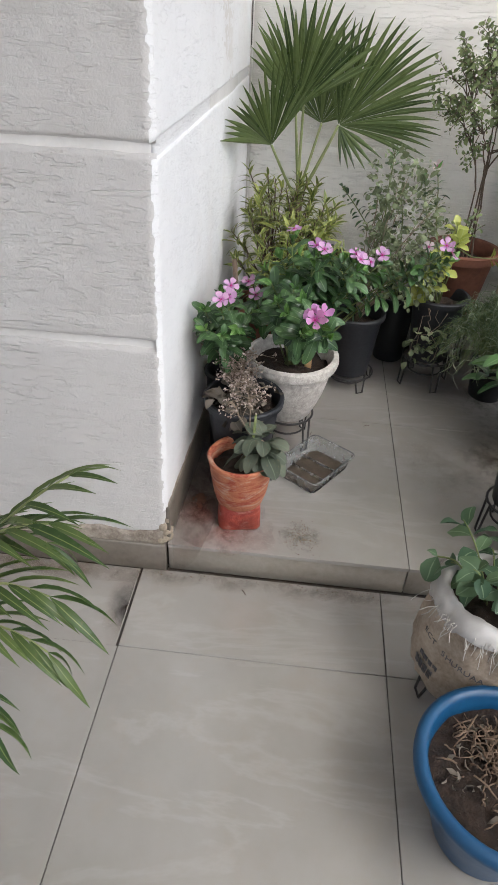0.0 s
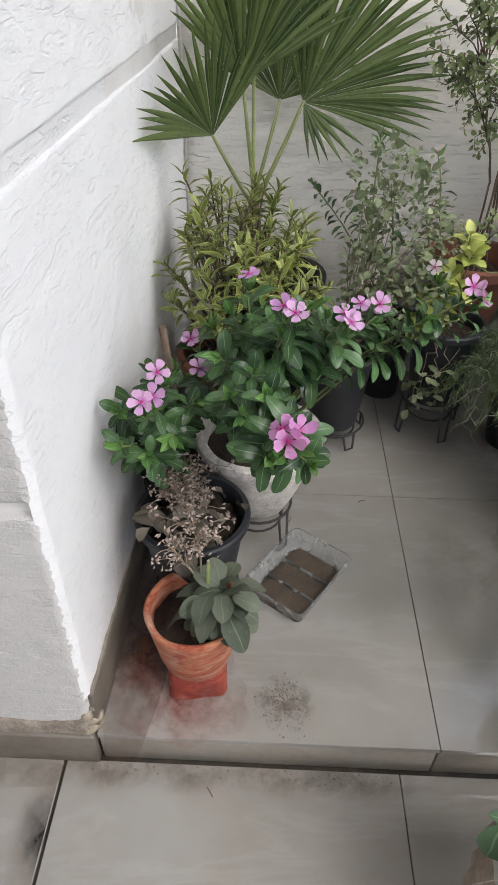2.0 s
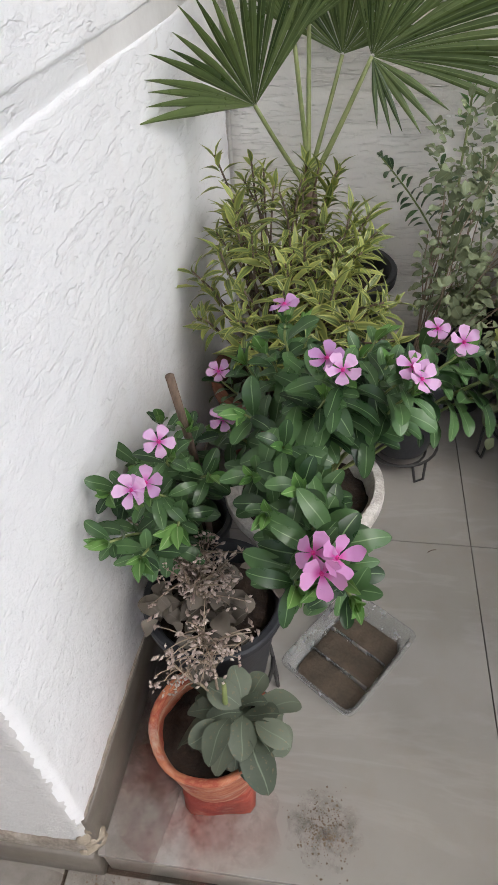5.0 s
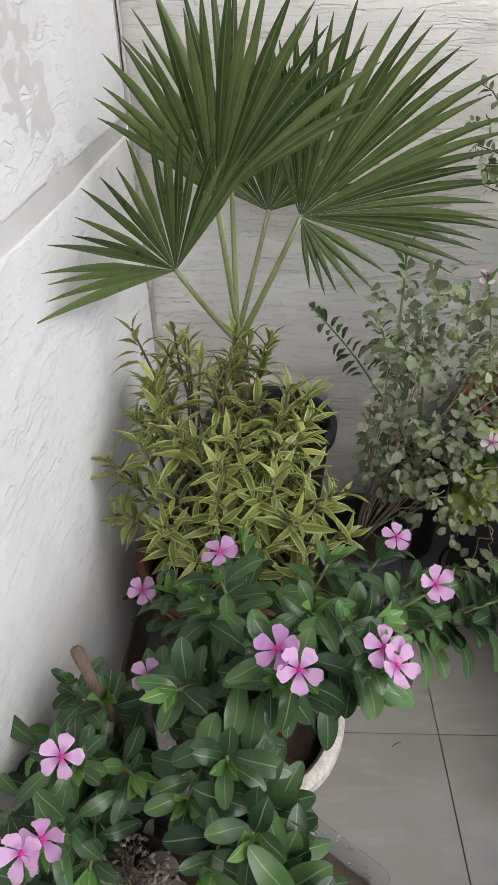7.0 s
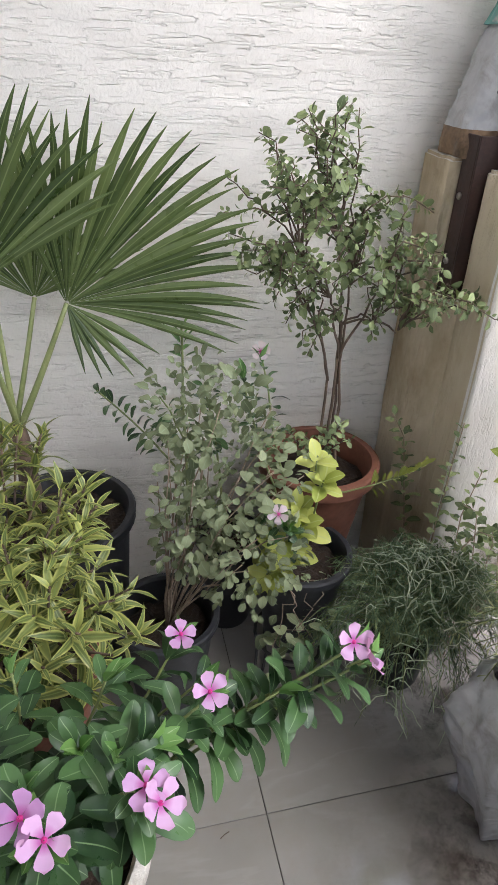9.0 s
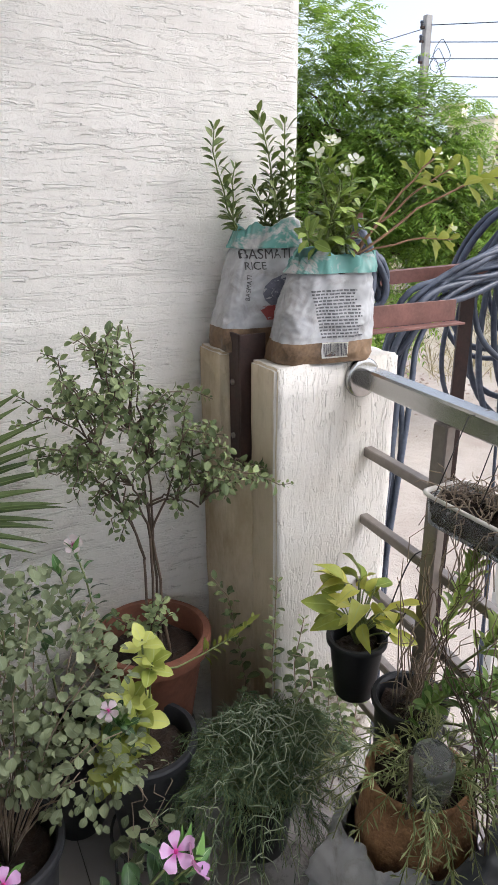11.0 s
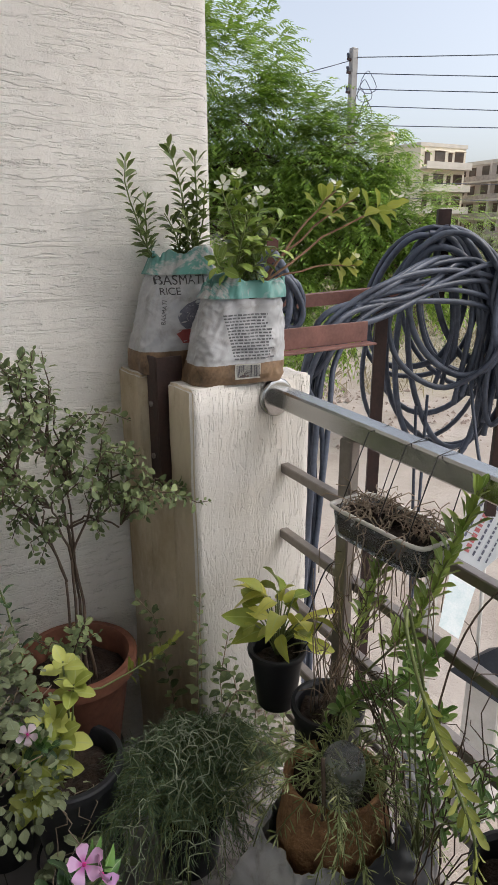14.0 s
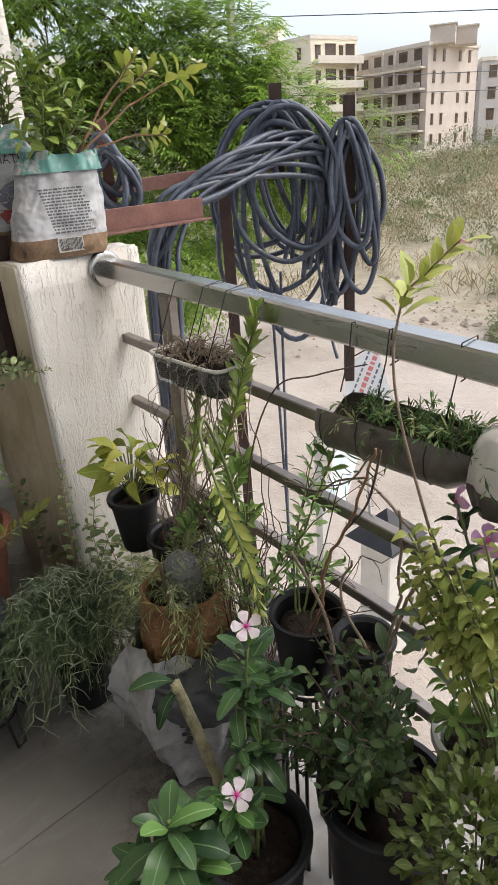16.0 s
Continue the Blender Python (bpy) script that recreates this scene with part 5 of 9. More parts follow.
# steel frame by the pillar
frame_iron = thing("iron_bracket", "rusty red angle-iron frame standing in the pillar's slot", "bracket")
a_iron = Shape()
box(a_iron, (1.004, 1.050, 0.778), (1.060, 1.055, 1.045), 0.001)
box(a_iron, (1.004, 1.0555, 0.778), (1.010, 1.096, 1.045), 0.001)
part("upright", a_iron, M_IRON, frame_iron, "dark brown angle upright", smooth=False)
for z in (0.95, 0.84):
    part("bolt", lathe(Shape(), [(0.001, 0.004), (0.006, 0.004), (0.006, 0.0)], 6, m=pose(1.0035, 1.078, z, 0, -90, 0)), M_STEEL_DULL, frame_iron)
arm = Shape()
box(arm, (1.065, 1.135, 1.012), (1.640, 1.141, 1.062), 0.001)
box(arm, (1.065, 1.100, 1.006), (1.640, 1.1345, 1.0115), 0.001)
part("arm", arm, M_IRON_RED, frame_iron, "red-oxide channel reaching out over the ground", smooth=False)


def rice_bag(name, label, at, turn, w, d, h, seed, folds, lean=(0.0, 0.0)):
    """A slumped plastic bag of soil that leans, its mouth folded outwards into a collar. Also gives the tree of its skin."""
    t = thing(name, label, "grow bag", at, turn=turn)
    seg = 120

    def ring(z, k, grow, ragged=0.0):
        out = []
        for i in range(seg):
            a = 2 * math.pi * i / seg
            c, s_ = math.cos(a), math.sin(a)
            e = 0.42 + 0.3 * k
            x = math.copysign(abs(c) ** e, c) * w / 2 * grow
            y = math.copysign(abs(s_) ** e, s_) * d / 2 * grow
            cr = 0.010 * noise.noise((x * 13, y * 13 + seed, z * 12)) + 0.015 * (0.28 - abs(noise.noise((x * 17 + z * 9, y * 17 + seed, z * 8 - x * 9)))) + 0.008 * (0.25 - abs(noise.noise((x * 34 - z * 26, y * 34 + seed, z * 20)))) + 0.004 * (0.2 - abs(noise.noise((x * 75 + z * 40, y * 75, z * 60 + seed)))) + 0.012 * k * k * (0.2 - abs(noise.noise((c * 5, s_ * 5, z * 14 + seed))))
            top = ragged * (noise.noise((c * 1.6, s_ * 1.6, seed)) + 0.5 * noise.noise((c * 4.5, s_ * 4.5, seed + 3)))
            out.append((x * (1 + cr * 9) + lean[0] * k, y * (1 + cr * 17) + lean[1] * k, z + top))
        return out

    def skin(z0, z1, n, bulge=0.0, ragged=0.0):
        v, f = [], []
        for j in range(n + 1):
            z = z0 + (z1 - z0) * j / n
            k = z / h
            g = (1.0 + 0.07 * math.sin(k * math.pi)) * (1 - 0.26 * k) + bulge
            if k < 0.08:
                g *= 0.93 + k * 0.9
            v += ring(z, k, g, ragged * j / n)
        for j in range(n):
            for i in range(seg):
                f.append((j * seg + i, j * seg + (i + 1) % seg, (j + 1) * seg + (i + 1) % seg, (j + 1) * seg + i))
        return Shape().add(v, f)

    b1, b2, b3 = folds
    base = skin(0.0, h * b1, 8)
    base.add([(0, 0, 0.002)] + [(math.cos(2 * math.pi * i / seg) * w * 0.42, math.sin(2 * math.pi * i / seg) * d * 0.42, 0.002) for i in range(seg)], [(0, 1 + (i + 1) % seg, 1 + i) for i in range(seg)])
    part("base", base, M_BAGBROWN, t, "mud-stained foot of the bag")
    body = skin(h * b1, h * b2, 60)
    part("body", body, M_BAGWHITE, t, "crinkled grey-white printed plastic")
    outer, inner = skin(h * (b2 - 0.05), h, 10, 0.10, 0.022), skin(h * (b2 - 0.05), h, 10, 0.035, 0.022)
    n = len(outer.v)
    outer.add(inner.v, [fc[::-1] for fc in inner.f])
    top = n - seg
    outer.f += [(top + i, top + (i + 1) % seg, n + top + (i + 1) % seg, n + top + i) for i in range(seg)]
    part("folded_mouth", outer, M_BAGTEAL, t, "teal folded-down mouth")
    soil = disc_soil(0.5, h * 0.84, seed=seed)
    soil.v = [(x * w * 0.8 + lean[0] * 0.84, y * d * 0.8 + lean[1] * 0.84, z) for x, y, z in soil.v]
    part("soil", soil, M_SOIL, t)
    return t, BVHTree.FromPolygons([Vector(p) for p in body.v + base.v], body.f + [tuple(q + len(body.v) for q in fc) for fc in base.f])


def lay_on(ob, tree, lift=0.0009):
    """Presses a flat print that stands before a skin onto it, along the skin's own +y."""
    for v in ob.data.vertices:
        p = ob.matrix_basis @ v.co
        hit = tree.ray_cast(Vector((p.x, -0.5, p.z)), Vector((0, 1, 0)))[0]
        if hit is not None:
            v.co = ob.matrix_basis.inverted() @ Vector((p.x, hit.y - lift, p.z))
    return ob


def text_part(words, size, material, parent, m, extrude=0.0004):
    cu = bpy.data.curves.new("writing", "FONT")
    cu.body, cu.size, cu.extrude = words, size, extrude
    cu.align_x, cu.align_y = "CENTER", "CENTER"
    tmp = new("writing", cu)
    me = bpy.data.meshes.new_from_object(tmp.evaluated_get(bpy.context.evaluated_depsgraph_get()))
    bpy.data.objects.remove(tmp)
    me.materials.append(material)
    ob = new("writing", me)
    ob.parent = parent
    ob.matrix_basis = m
    return ob


rng = random.Random(11)
bag1, skin1 = rice_bag("rice_bag", "white rice bag with teal folded mouth, planted with leafy stems", (1.070, 1.128, 1.007), -4, 0.160, 0.108, 0.228, 3.0, (0.19, 0.88, 1), (0.044, 0.018))
bag2, skin2 = rice_bag("rice_bag", "grey rice bag with printed back and barcode, planted with white vinca", (1.140, 1.002, 0.998), -10, 0.190, 0.115, 0.190, 8.0, (0.20, 0.88, 1), (0.040, 0.022))
lay_on(text_part("BASMATI", 0.026, M_INK, bag1, pose(0.022, -0.2, 0.178, 90, 0, 0)), skin1)
lay_on(text_part("RICE", 0.020, M_INK, bag1, pose(-0.004, -0.2, 0.157, 90, 0, 0)), skin1)
lay_on(text_part("BASMATI", 0.012, M_INK, bag1, Matrix.Translation((-0.022, -0.2, 0.118)) @ Matrix.Rotation(radians(-78), 4, "Y") @ Matrix.Rotation(radians(90), 4, "X")), skin1)
grains, grain_rng = Shape(), random.Random(12)
for k in range(40):
    x, z = grain_rng.uniform(0.024, 0.084), grain_rng.uniform(0.090, 0.132)
    a, b = grain_rng.uniform(0, 6.28), grain_rng.uniform(0.002, 0.0035)
    c, d = math.cos(a), math.sin(a)
    grains.add([(x - b * c, -0.2, z - b * d), (x + 0.001 * d, -0.2, z - 0.001 * c), (x + b * c, -0.2, z + b * d), (x - 0.001 * d, -0.2, z + 0.001 * c)], [(0, 1, 2, 3)])


def print_patch(outline, n=8):
    """A flat patch in the x-z plane between the left and right ends that outline gives for each height."""
    v, f = [], []
    for z, x0, x1 in outline:
        v += [(x0 + (x1 - x0) * i / n, -0.2, z) for i in range(n + 1)]
    for j in range(len(outline) - 1):
        f += [(j * (n + 1) + i, j * (n + 1) + i + 1, (j + 1) * (n + 1) + i + 1, (j + 1) * (n + 1) + i) for i in range(n)]
    return Shape().add(v, f)


lay_on(part("print", print_patch([(0.085, 0.020, 0.085), (0.095, 0.008, 0.092), (0.108, 0.004, 0.094), (0.120, 0.010, 0.095), (0.132, 0.028, 0.094), (0.140, 0.050, 0.092)]), M_BAGDARK, bag1, "dark picture of grains printed on the bag"), skin1, 0.0006)
lay_on(part("print", grains, M_BAGWHITE, bag1, "pale printed grains"), skin1, 0.0012)
lay_on(part("print", print_patch([(0.058, 0.010, 0.092), (0.068, 0.004, 0.092), (0.078, -0.004, 0.090), (0.0845, 0.004, 0.086)]), M_BAGRED, bag1, "dark red band printed on the bag"), skin1, 0.0006)
for k in range(15):
    words, x, end = Shape(), -0.026 + 0.0011 * k, 0.071 + rng.uniform(-0.012, 0.003)
    while x < end:
        w = rng.uniform(0.004, 0.011)
        v = [(q, -0.2, z) for z in (0.0, 0.0029) for q in (x, (x + min(x + w, end)) / 2, min(x + w, end))]
        words.add(v, [(0, 1, 4, 3), (1, 2, 5, 4)])
        x += w + 0.0020
    lay_on(part("print_line", words, M_PRINT, bag2, "line of small print", m=pose(0, 0, 0.126 - 0.0057 * k)), skin2)
lay_on(part("barcode_ground", print_patch([(0.010, -0.012, 0.040), (0.024, -0.012, 0.040), (0.038, -0.010, 0.040)]), M_PETAL_WHITE, bag2, "white barcode label"), skin2, 0.0010)
x = -0.008
for k in range(20):
    w = rng.choice((0.0008, 0.0011, 0.0017))
    lay_on(part("bar", Shape().add([(x, -0.2, 0.013), (x + w, -0.2, 0.013), (x + w, -0.2, 0.025), (x, -0.2, 0.025), (x + w, -0.2, 0.036), (x, -0.2, 0.036)], [(0, 1, 2, 3), (3, 2, 4, 5)]), M_INK, bag2), skin2, 0.0016)
    x += w + 0.0011

# plants in the bags
M_UPRIGHT = leaf_mat("yellow_green_leaf", (0.12, 0.2, 0.035), (0.32, 0.40, 0.10), (0.3, 0.4, 0.14), 0.4, 0.08)
B_LEAF = [blade_mesh("leaf", 0.036, 0.0150, 0.3, 0.2, 5, 0.55, 0.75), blade_mesh("leaf", 0.030, 0.0125, 0.4, 0.1, 5, 0.55, 0.75)]
W = bag1.matrix_world.inverted()
for tip in ((1.0, 1.135, 1.407), (1.095, 1.14, 1.43), (1.145, 1.13, 1.425), (1.11, 1.13, 1.37), (1.13, 1.12, 1.34), (1.075, 1.13, 1.31), (1.035, 1.12, 1.345), (1.15, 1.10, 1.37), (1.10, 1.09, 1.31)):
    e = W @ Vector(tip)
    pts = sway(arc((0.037 + rng.uniform(-0.03, 0.03), 0.015, 0.19), e, 0.0, 8, side=(0.015 if e.x > 0 else -0.02, 0, -0.02)), 0.006, tip[0] * 40)
    part("stem", tube(Shape(), pts, 0.0022, 5, 0.0013), M_STEM, bag1)
    leaves(bag1, along(rng, pts, 0.25, 0.0125, True, 0.85, (0.7, 1.1), droop=-0.1, turn=1.57), B_LEAF, M_OLIVE)
W = bag2.matrix_world.inverted()
N_LEAF = [blade_mesh("leaf", 0.040, 0.018, 0.25, 0.3, 5, 0.58, 0.7)]
white_fl = [((1.205, 0.985, 1.345), (-0.3, -0.6, 0.7)), ((1.165, 1.0, 1.372), (-0.2, -0.5, 0.8)), ((1.15, 0.99, 1.378), (0, -0.3, 1)), ((1.36, 0.955, 1.362), (0, -0.3, 1)), ((1.395, 0.945, 1.345), (0.4, -0.3, 0.9)), ((1.475, 0.906, 1.342), (0.3, -0.2, 1)), ((1.12, 0.985, 1.355), (-0.4, -0.6, 0.6)), ((1.40, 0.93, 1.225), (0.6, -0.3, 0.7)), ((1.19, 1.0, 1.33), (0.2, -0.7, 0.6))]
for i, (tip, nrm) in enumerate(white_fl):
    e = W @ Vector(tip)
    red = tip[0] > 1.25
    pts = sway(arc((0.03 + rng.uniform(0.0, 0.04), 0.018 + rng.uniform(-0.02, 0.02), 0.155), e - Vector((0, 0, 0.012)), 0.02 if red else 0.0, 9), 0.008, i * 3.3)
    part("stem", tube(Shape(), pts, 0.003, 6, 0.0014), M_REDSTEM if red else M_STEM, bag2, "reddish woody stem" if red else "")
    leaves(bag2, along(rng, pts, 0.78 if red else 0.45, 0.012, True, 0.9, (0.8, 1.25) if red else (0.7, 1.1), droop=-0.1), N_LEAF, M_LIME if red else M_UPRIGHT)
    n = Vector(nrm).normalized()
    m = Matrix.Translation(e) @ n.to_track_quat("Z", "Y").to_matrix().to_4x4()
    fl = part("flower", flower_mesh("flower", 0.015, 30 + i, 0.25), M_PETAL_WHITE, bag2, "small white flower", m=m)
    part("eye", EYE_ME, M_STEM, fl)
for k in range(9):
    tip = (1.17 + rng.uniform(-0.09, 0.14), 1.0 + rng.uniform(-0.06, 0.05), 1.25 + rng.uniform(-0.03, 0.10))
    pts = sway(arc((0.035 + rng.uniform(-0.03, 0.04), 0.018 + rng.uniform(-0.02, 0.02), 0.155), W @ Vector(tip), 0.01, 7), 0.008, k * 1.9)
    part("stem", tube(Shape(), pts, 0.0022, 5, 0.0013), M_STEM, bag2)
    leaves(bag2, along(rng, pts, 0.35, 0.017, True, 0.9, (0.7, 1.15), droop=0.0), N_LEAF, M_UPRIGHT)

# ---- cables on iron stakes ----
rack = thing("cable_rack", "rusty welded angle-iron frame carrying the coiled cables", "iron frame")
for x, y, z0, z1, w, mt in ((2.10, 1.307, 1.07, 1.345, 0.038, M_IRON), (2.22, 1.110, 0.38, 1.295, 0.032, M_IRON), (1.86, 1.305, GROUND_Z, 1.12, 0.036, M_IRON), (1.50, 1.36, 1.05, 1.265, 0.03, M_IRON_RED)):
    s = Shape()
    box(s, (-w / 2, -0.003, 0), (w / 2, 0.003, z1 - z0), 0.001)
    box(s, (-w / 2, 0.0035, 0), (-w / 2 + 0.006, w, z1 - z0), 0.001)
    part("post", s, mt, rack, smooth=False, m=pose(x, y, z0, 0, 0, -40))
for q0, q1, r, mt in (((1.47, 1.385, 1.09), (2.12, 1.33, 1.115), 0.024, M_IRON_RED),):
    part("crossbar", tube(Shape(), [Vector(q0), Vector(q1)], r, 4), mt, rack, "rusty crossbar", smooth=False)


def coil(name, label, peg, length, width, turns, seed, depth=0.05, thick=0.0085, turn=(-0.2, 0.4)):
    """Loops of cable hung on a peg, each a drop of its own size and slant."""
    t = thing(name, label, "cable", peg, group="coiled cables")
    r2 = random.Random(seed)
    for k in range(turns):
        L, Wd = length * r2.uniform(0.5, 1.1), width * r2.uniform(0.4, 1.05)
        lean, tilt, dz = r2.uniform(-0.10, 0.16), r2.uniform(-depth, depth), r2.uniform(-0.05, 0.015)
        spin = r2.uniform(*turn)
        peg_x = r2.uniform(-0.05, 0.05) * min(1.0, width * 2.2)
        pts = []
        n = 40
        for i in range(n + 1):
            a = 2 * math.pi * i / n
            drop = (1 - math.cos(a)) / 2
            u = math.sin(a) * (0.82 + 0.18 * drop)
            x = u * Wd / 2 + lean * drop * L * 0.6
            z = dz - drop * L
            y = tilt * (0.4 + drop) + 0.02 * noise.noise((k * 3.3, a, seed))
            rot = spin * math.sqrt(drop)
            x, z = x * math.cos(rot) - z * math.sin(rot) * 0.6, z * math.cos(rot) + x * math.sin(rot) * 0.5
            x += peg_x
            pts.append(Vector((x * 0.72 + y * 0.6, -x * 0.69 + y * 0.7, z + 0.012 * noise.noise((seed, k * 2.2, a * 1.5)))))
        part("loop", tube(Shape(), pts, thick * r2.uniform(0.85, 1.1), 7, cap=False), M_CABLE, t)
    return t


coil("cable_coil", "thick coil of dark blue-grey cable hung on an iron post", (2.075, 1.280, 1.285), 0.66, 0.42, 13, 3, 0.09, 0.0096, (-0.25, 0.5))
coil("cable_coil", "smaller coil of dark cable hung on an iron post", (2.205, 1.10, 1.225), 0.46, 0.17, 9, 5, 0.04, 0.0090, (-0.12, 0.22))
coil("cable_coil", "small loop of cable hung behind the bags", (1.49, 1.335, 1.215), 0.20, 0.13, 6, 8, 0.03, 0.0090, (-0.1, 0.5))
run = thing("cable_bundle", "slack dark blue-grey cables strung from the coil down behind the pillar", "cable", (0, 0, 0), group="coiled cables")
r2 = random.Random(21)
for k in range(14):
    u = r2.uniform(-0.02, 0.17)
    a = Vector((2.06 + u * 0.72, 1.255 - u * 0.69, 1.275 - u * r2.uniform(0.0, 0.9) - r2.uniform(0.0, 0.1)))
    b = Vector((1.82 + r2.uniform(-0.05, 0.05), 1.25 + r2.uniform(-0.05, 0.03), 1.12 + r2.uniform(-0.07, 0.05)))
    c = Vector((1.60 + r2.uniform(-0.06, 0.05), 1.26 + r2.uniform(-0.04, 0.04), 1.0 + r2.uniform(-0.06, 0.06)))
    d = Vector((1.54 + r2.uniform(-0.05, 0.05), 1.24 + r2.uniform(-0.05, 0.05), 0.62 + r2.uniform(-0.1, 0.1)))
    e = Vector((1.50 + r2.uniform(-0.06, 0.06), 1.22, 0.0 - r2.uniform(0, 0.6)))
    turn_back = a + Vector((0.72, -0.69, 0)) * r2.uniform(0.03, 0.09) + Vector((0, 0, -r2.uniform(0.12, 0.2)))
    drop = turn_back + Vector((r2.uniform(-0.06, 0.02), r2.uniform(0.0, 0.04), -r2.uniform(0.15, 0.3)))
    ctrl, pts = [drop, turn_back, a, b, c, d, e], []
    for i in range(6):
        p0, p1, p2, p3 = ctrl[max(0, i - 1)], ctrl[i], ctrl[i + 1], ctrl[min(6, i + 2)]
        for j in range(8):
            t = j / 8
            pts.append(0.5 * ((2 * p1) + (p2 - p0) * t + (2 * p0 - 5 * p1 + 4 * p2 - p3) * t * t + (3 * p1 - p0 - 3 * p2 + p3) * t ** 3))
    pts.append(e)
    part("cable", tube(Shape(), pts, 0.0086 * r2.uniform(0.85, 1.1), 7), M_CABLE, run)
for k, (a, b) in enumerate((((2.07, 1.29, 0.78), (1.86, 1.10, -0.2)), ((2.02, 1.29, 0.75), (1.80, 1.02, -0.3)), ((2.14, 1.20, 0.92), (2.0, 0.98, 0.55)))):
    part("cable", tube(Shape(), arc(a, b, -0.05, 12), 0.0055, 6), M_CABLE, run)

# ---- hanging planters on the rail ----
tray_p = thing("hanging_planter", "shallow white tray planter of dry twigs wired to the rail", "planter", (1.158, 0.565, 0.805))
def box_ring(levels, floor_=True):
    """A moulded box from its outer and inner outlines: half width, half length, height."""
    s, v, f = Shape(), [], []
    for hx, hy, z in levels:
        for i in range(24):
            a = 2 * math.pi * (i + 0.5) / 24
            c, q = math.cos(a), math.sin(a)
            v.append((math.copysign(abs(c) ** 0.25, c) * hx, math.copysign(abs(q) ** 0.25, q) * hy, z))
    for j in range(len(levels) - 1):
        for i in range(24):
            f.append((j * 24 + i, j * 24 + (i + 1) % 24, (j + 1) * 24 + (i + 1) % 24, (j + 1) * 24 + i))
    if floor_:
        f.append(tuple(range(24))[::-1])
    return s.add(v, f)


part("tray", box_ring([(0.040, 0.092, 0.0), (0.043, 0.096, 0.046), (0.039, 0.092, 0.046), (0.037, 0.089, 0.02)]), M_CLEAR, tray_p, "dirty clear plastic tray")
part("soil_block", box_ring([(0.037, 0.089, 0.006), (0.0385, 0.0915, 0.034), (0.030, 0.080, 0.036)]), M_SOIL, tray_p, "dark soil pressed against the plastic")
part("rim", box_ring([(0.043, 0.096, 0.0462), (0.048, 0.101, 0.047), (0.048, 0.101, 0.052), (0.0435, 0.0965, 0.052), (0.0420, 0.0950, 0.046)], False), M_WHITEPOT, tray_p, "pale plastic rim")
soil = disc_soil(0.5, 0.044, seed=20.0, rough=0.012)
soil.v = [(x * 0.076, y * 0.184, z) for x, y, z in soil.v]
part("soil", soil, M_SOIL, tray_p)
dry = Shape()
for k in range(110):
    p = Vector((rng.uniform(-0.036, 0.036), rng.uniform(-0.085, 0.085), 0.045))
    e = p + Vector((rng.uniform(-0.05, 0.05), rng.uniform(-0.06, 0.06), rng.uniform(0.0, 0.03)))
    tube(dry, sway(arc(p, e, 0.012, 6), 0.012, k * 2.7), 0.0009, 4)
for k in range(45):
    p = Vector((rng.uniform(-0.045, 0.045), rng.uniform(-0.1, 0.1), 0.04))
    e = p + Vector((rng.uniform(-0.05, 0.04), rng.uniform(-0.06, 0.06), -rng.uniform(0.06, 0.2)))
    tube(dry, sway(arc(p, e, 0.03, 6), 0.02, k), 0.0009, 4)
part("dry_twig", dry, M_DRY, tray_p, "tangle of dry twigs", kind="stuff")
for y in (-0.07, -0.01, 0.07):
    part("wire", tube(Shape(), [(-0.045, y, 0.05), (0.02, y + 0.01, 0.164), (0.066, y + 0.012, 0.168), (0.085, y + 0.01, 0.12), (0.045, y, 0.05)], 0.0010, 5), M_WIRE, tray_p)

M_BOTTLE = plain("cloudy_bottle_plastic", (0.065, 0.054, 0.042), (0.17, 0.15, 0.125), 0.35, 14, bump=0.3, bscale=40)
bottle = thing("hanging_planter", "cut plastic bottle planter with green sprigs wired to the rail", "planter", (1.14, 0.155, 0.835))
s, seg = Shape(), 20
v, f = [], []
for j, (y, r) in enumerate(((0.094, 0.001), (0.096, 0.03), (0.09, 0.042), (0.075, 0.046), (0.04, 0.045), (-0.03, 0.046), (-0.10, 0.045), (-0.125, 0.03), (-0.135, 0.016))):
    for i in range(seg + 1):
        a = radians(150) + radians(240) * i / seg
        v.append((r * math.cos(a), y, r * math.sin(a)))
for j in range(8):
    for i in range(seg):
        f.append((j * (seg + 1) + i, j * (seg + 1) + i + 1, (j + 1) * (seg + 1) + i + 1, (j + 1) * (seg + 1) + i))
part("bottle", s.add(v, f), M_BOTTLE, bottle, "cloudy grey plastic bottle, cut open")
soil = disc_soil(0.5, 0.018, seed=23.0)
soil.v = [(x * 0.08, y * 0.19 - 0.012, z) for x, y, z in soil.v]
part("soil", soil, M_SOIL, bottle)
for mt, count, drop in ((M_MIDGREEN, 34, 0.008), (M_ROSEMARY, 14, 0.012), (M_DARKLEAF, 44, 0.02)):
    s = Shape()
    for k in range(count):
        p = Vector((rng.uniform(-0.036, 0.032), rng.uniform(-0.13, 0.045), 0.012))
        e = p + Vector((rng.uniform(-0.045, 0.03), rng.uniform(-0.06, 0.03), rng.uniform(0.0, 0.045) - drop))
        needles(s, rng, arc(p, e, 0.016, 5), 15, 0.016, 0.0036, 0.5)
    part("foliage", s, mt, bottle, "short fleshy green sprigs", kind="stuff")
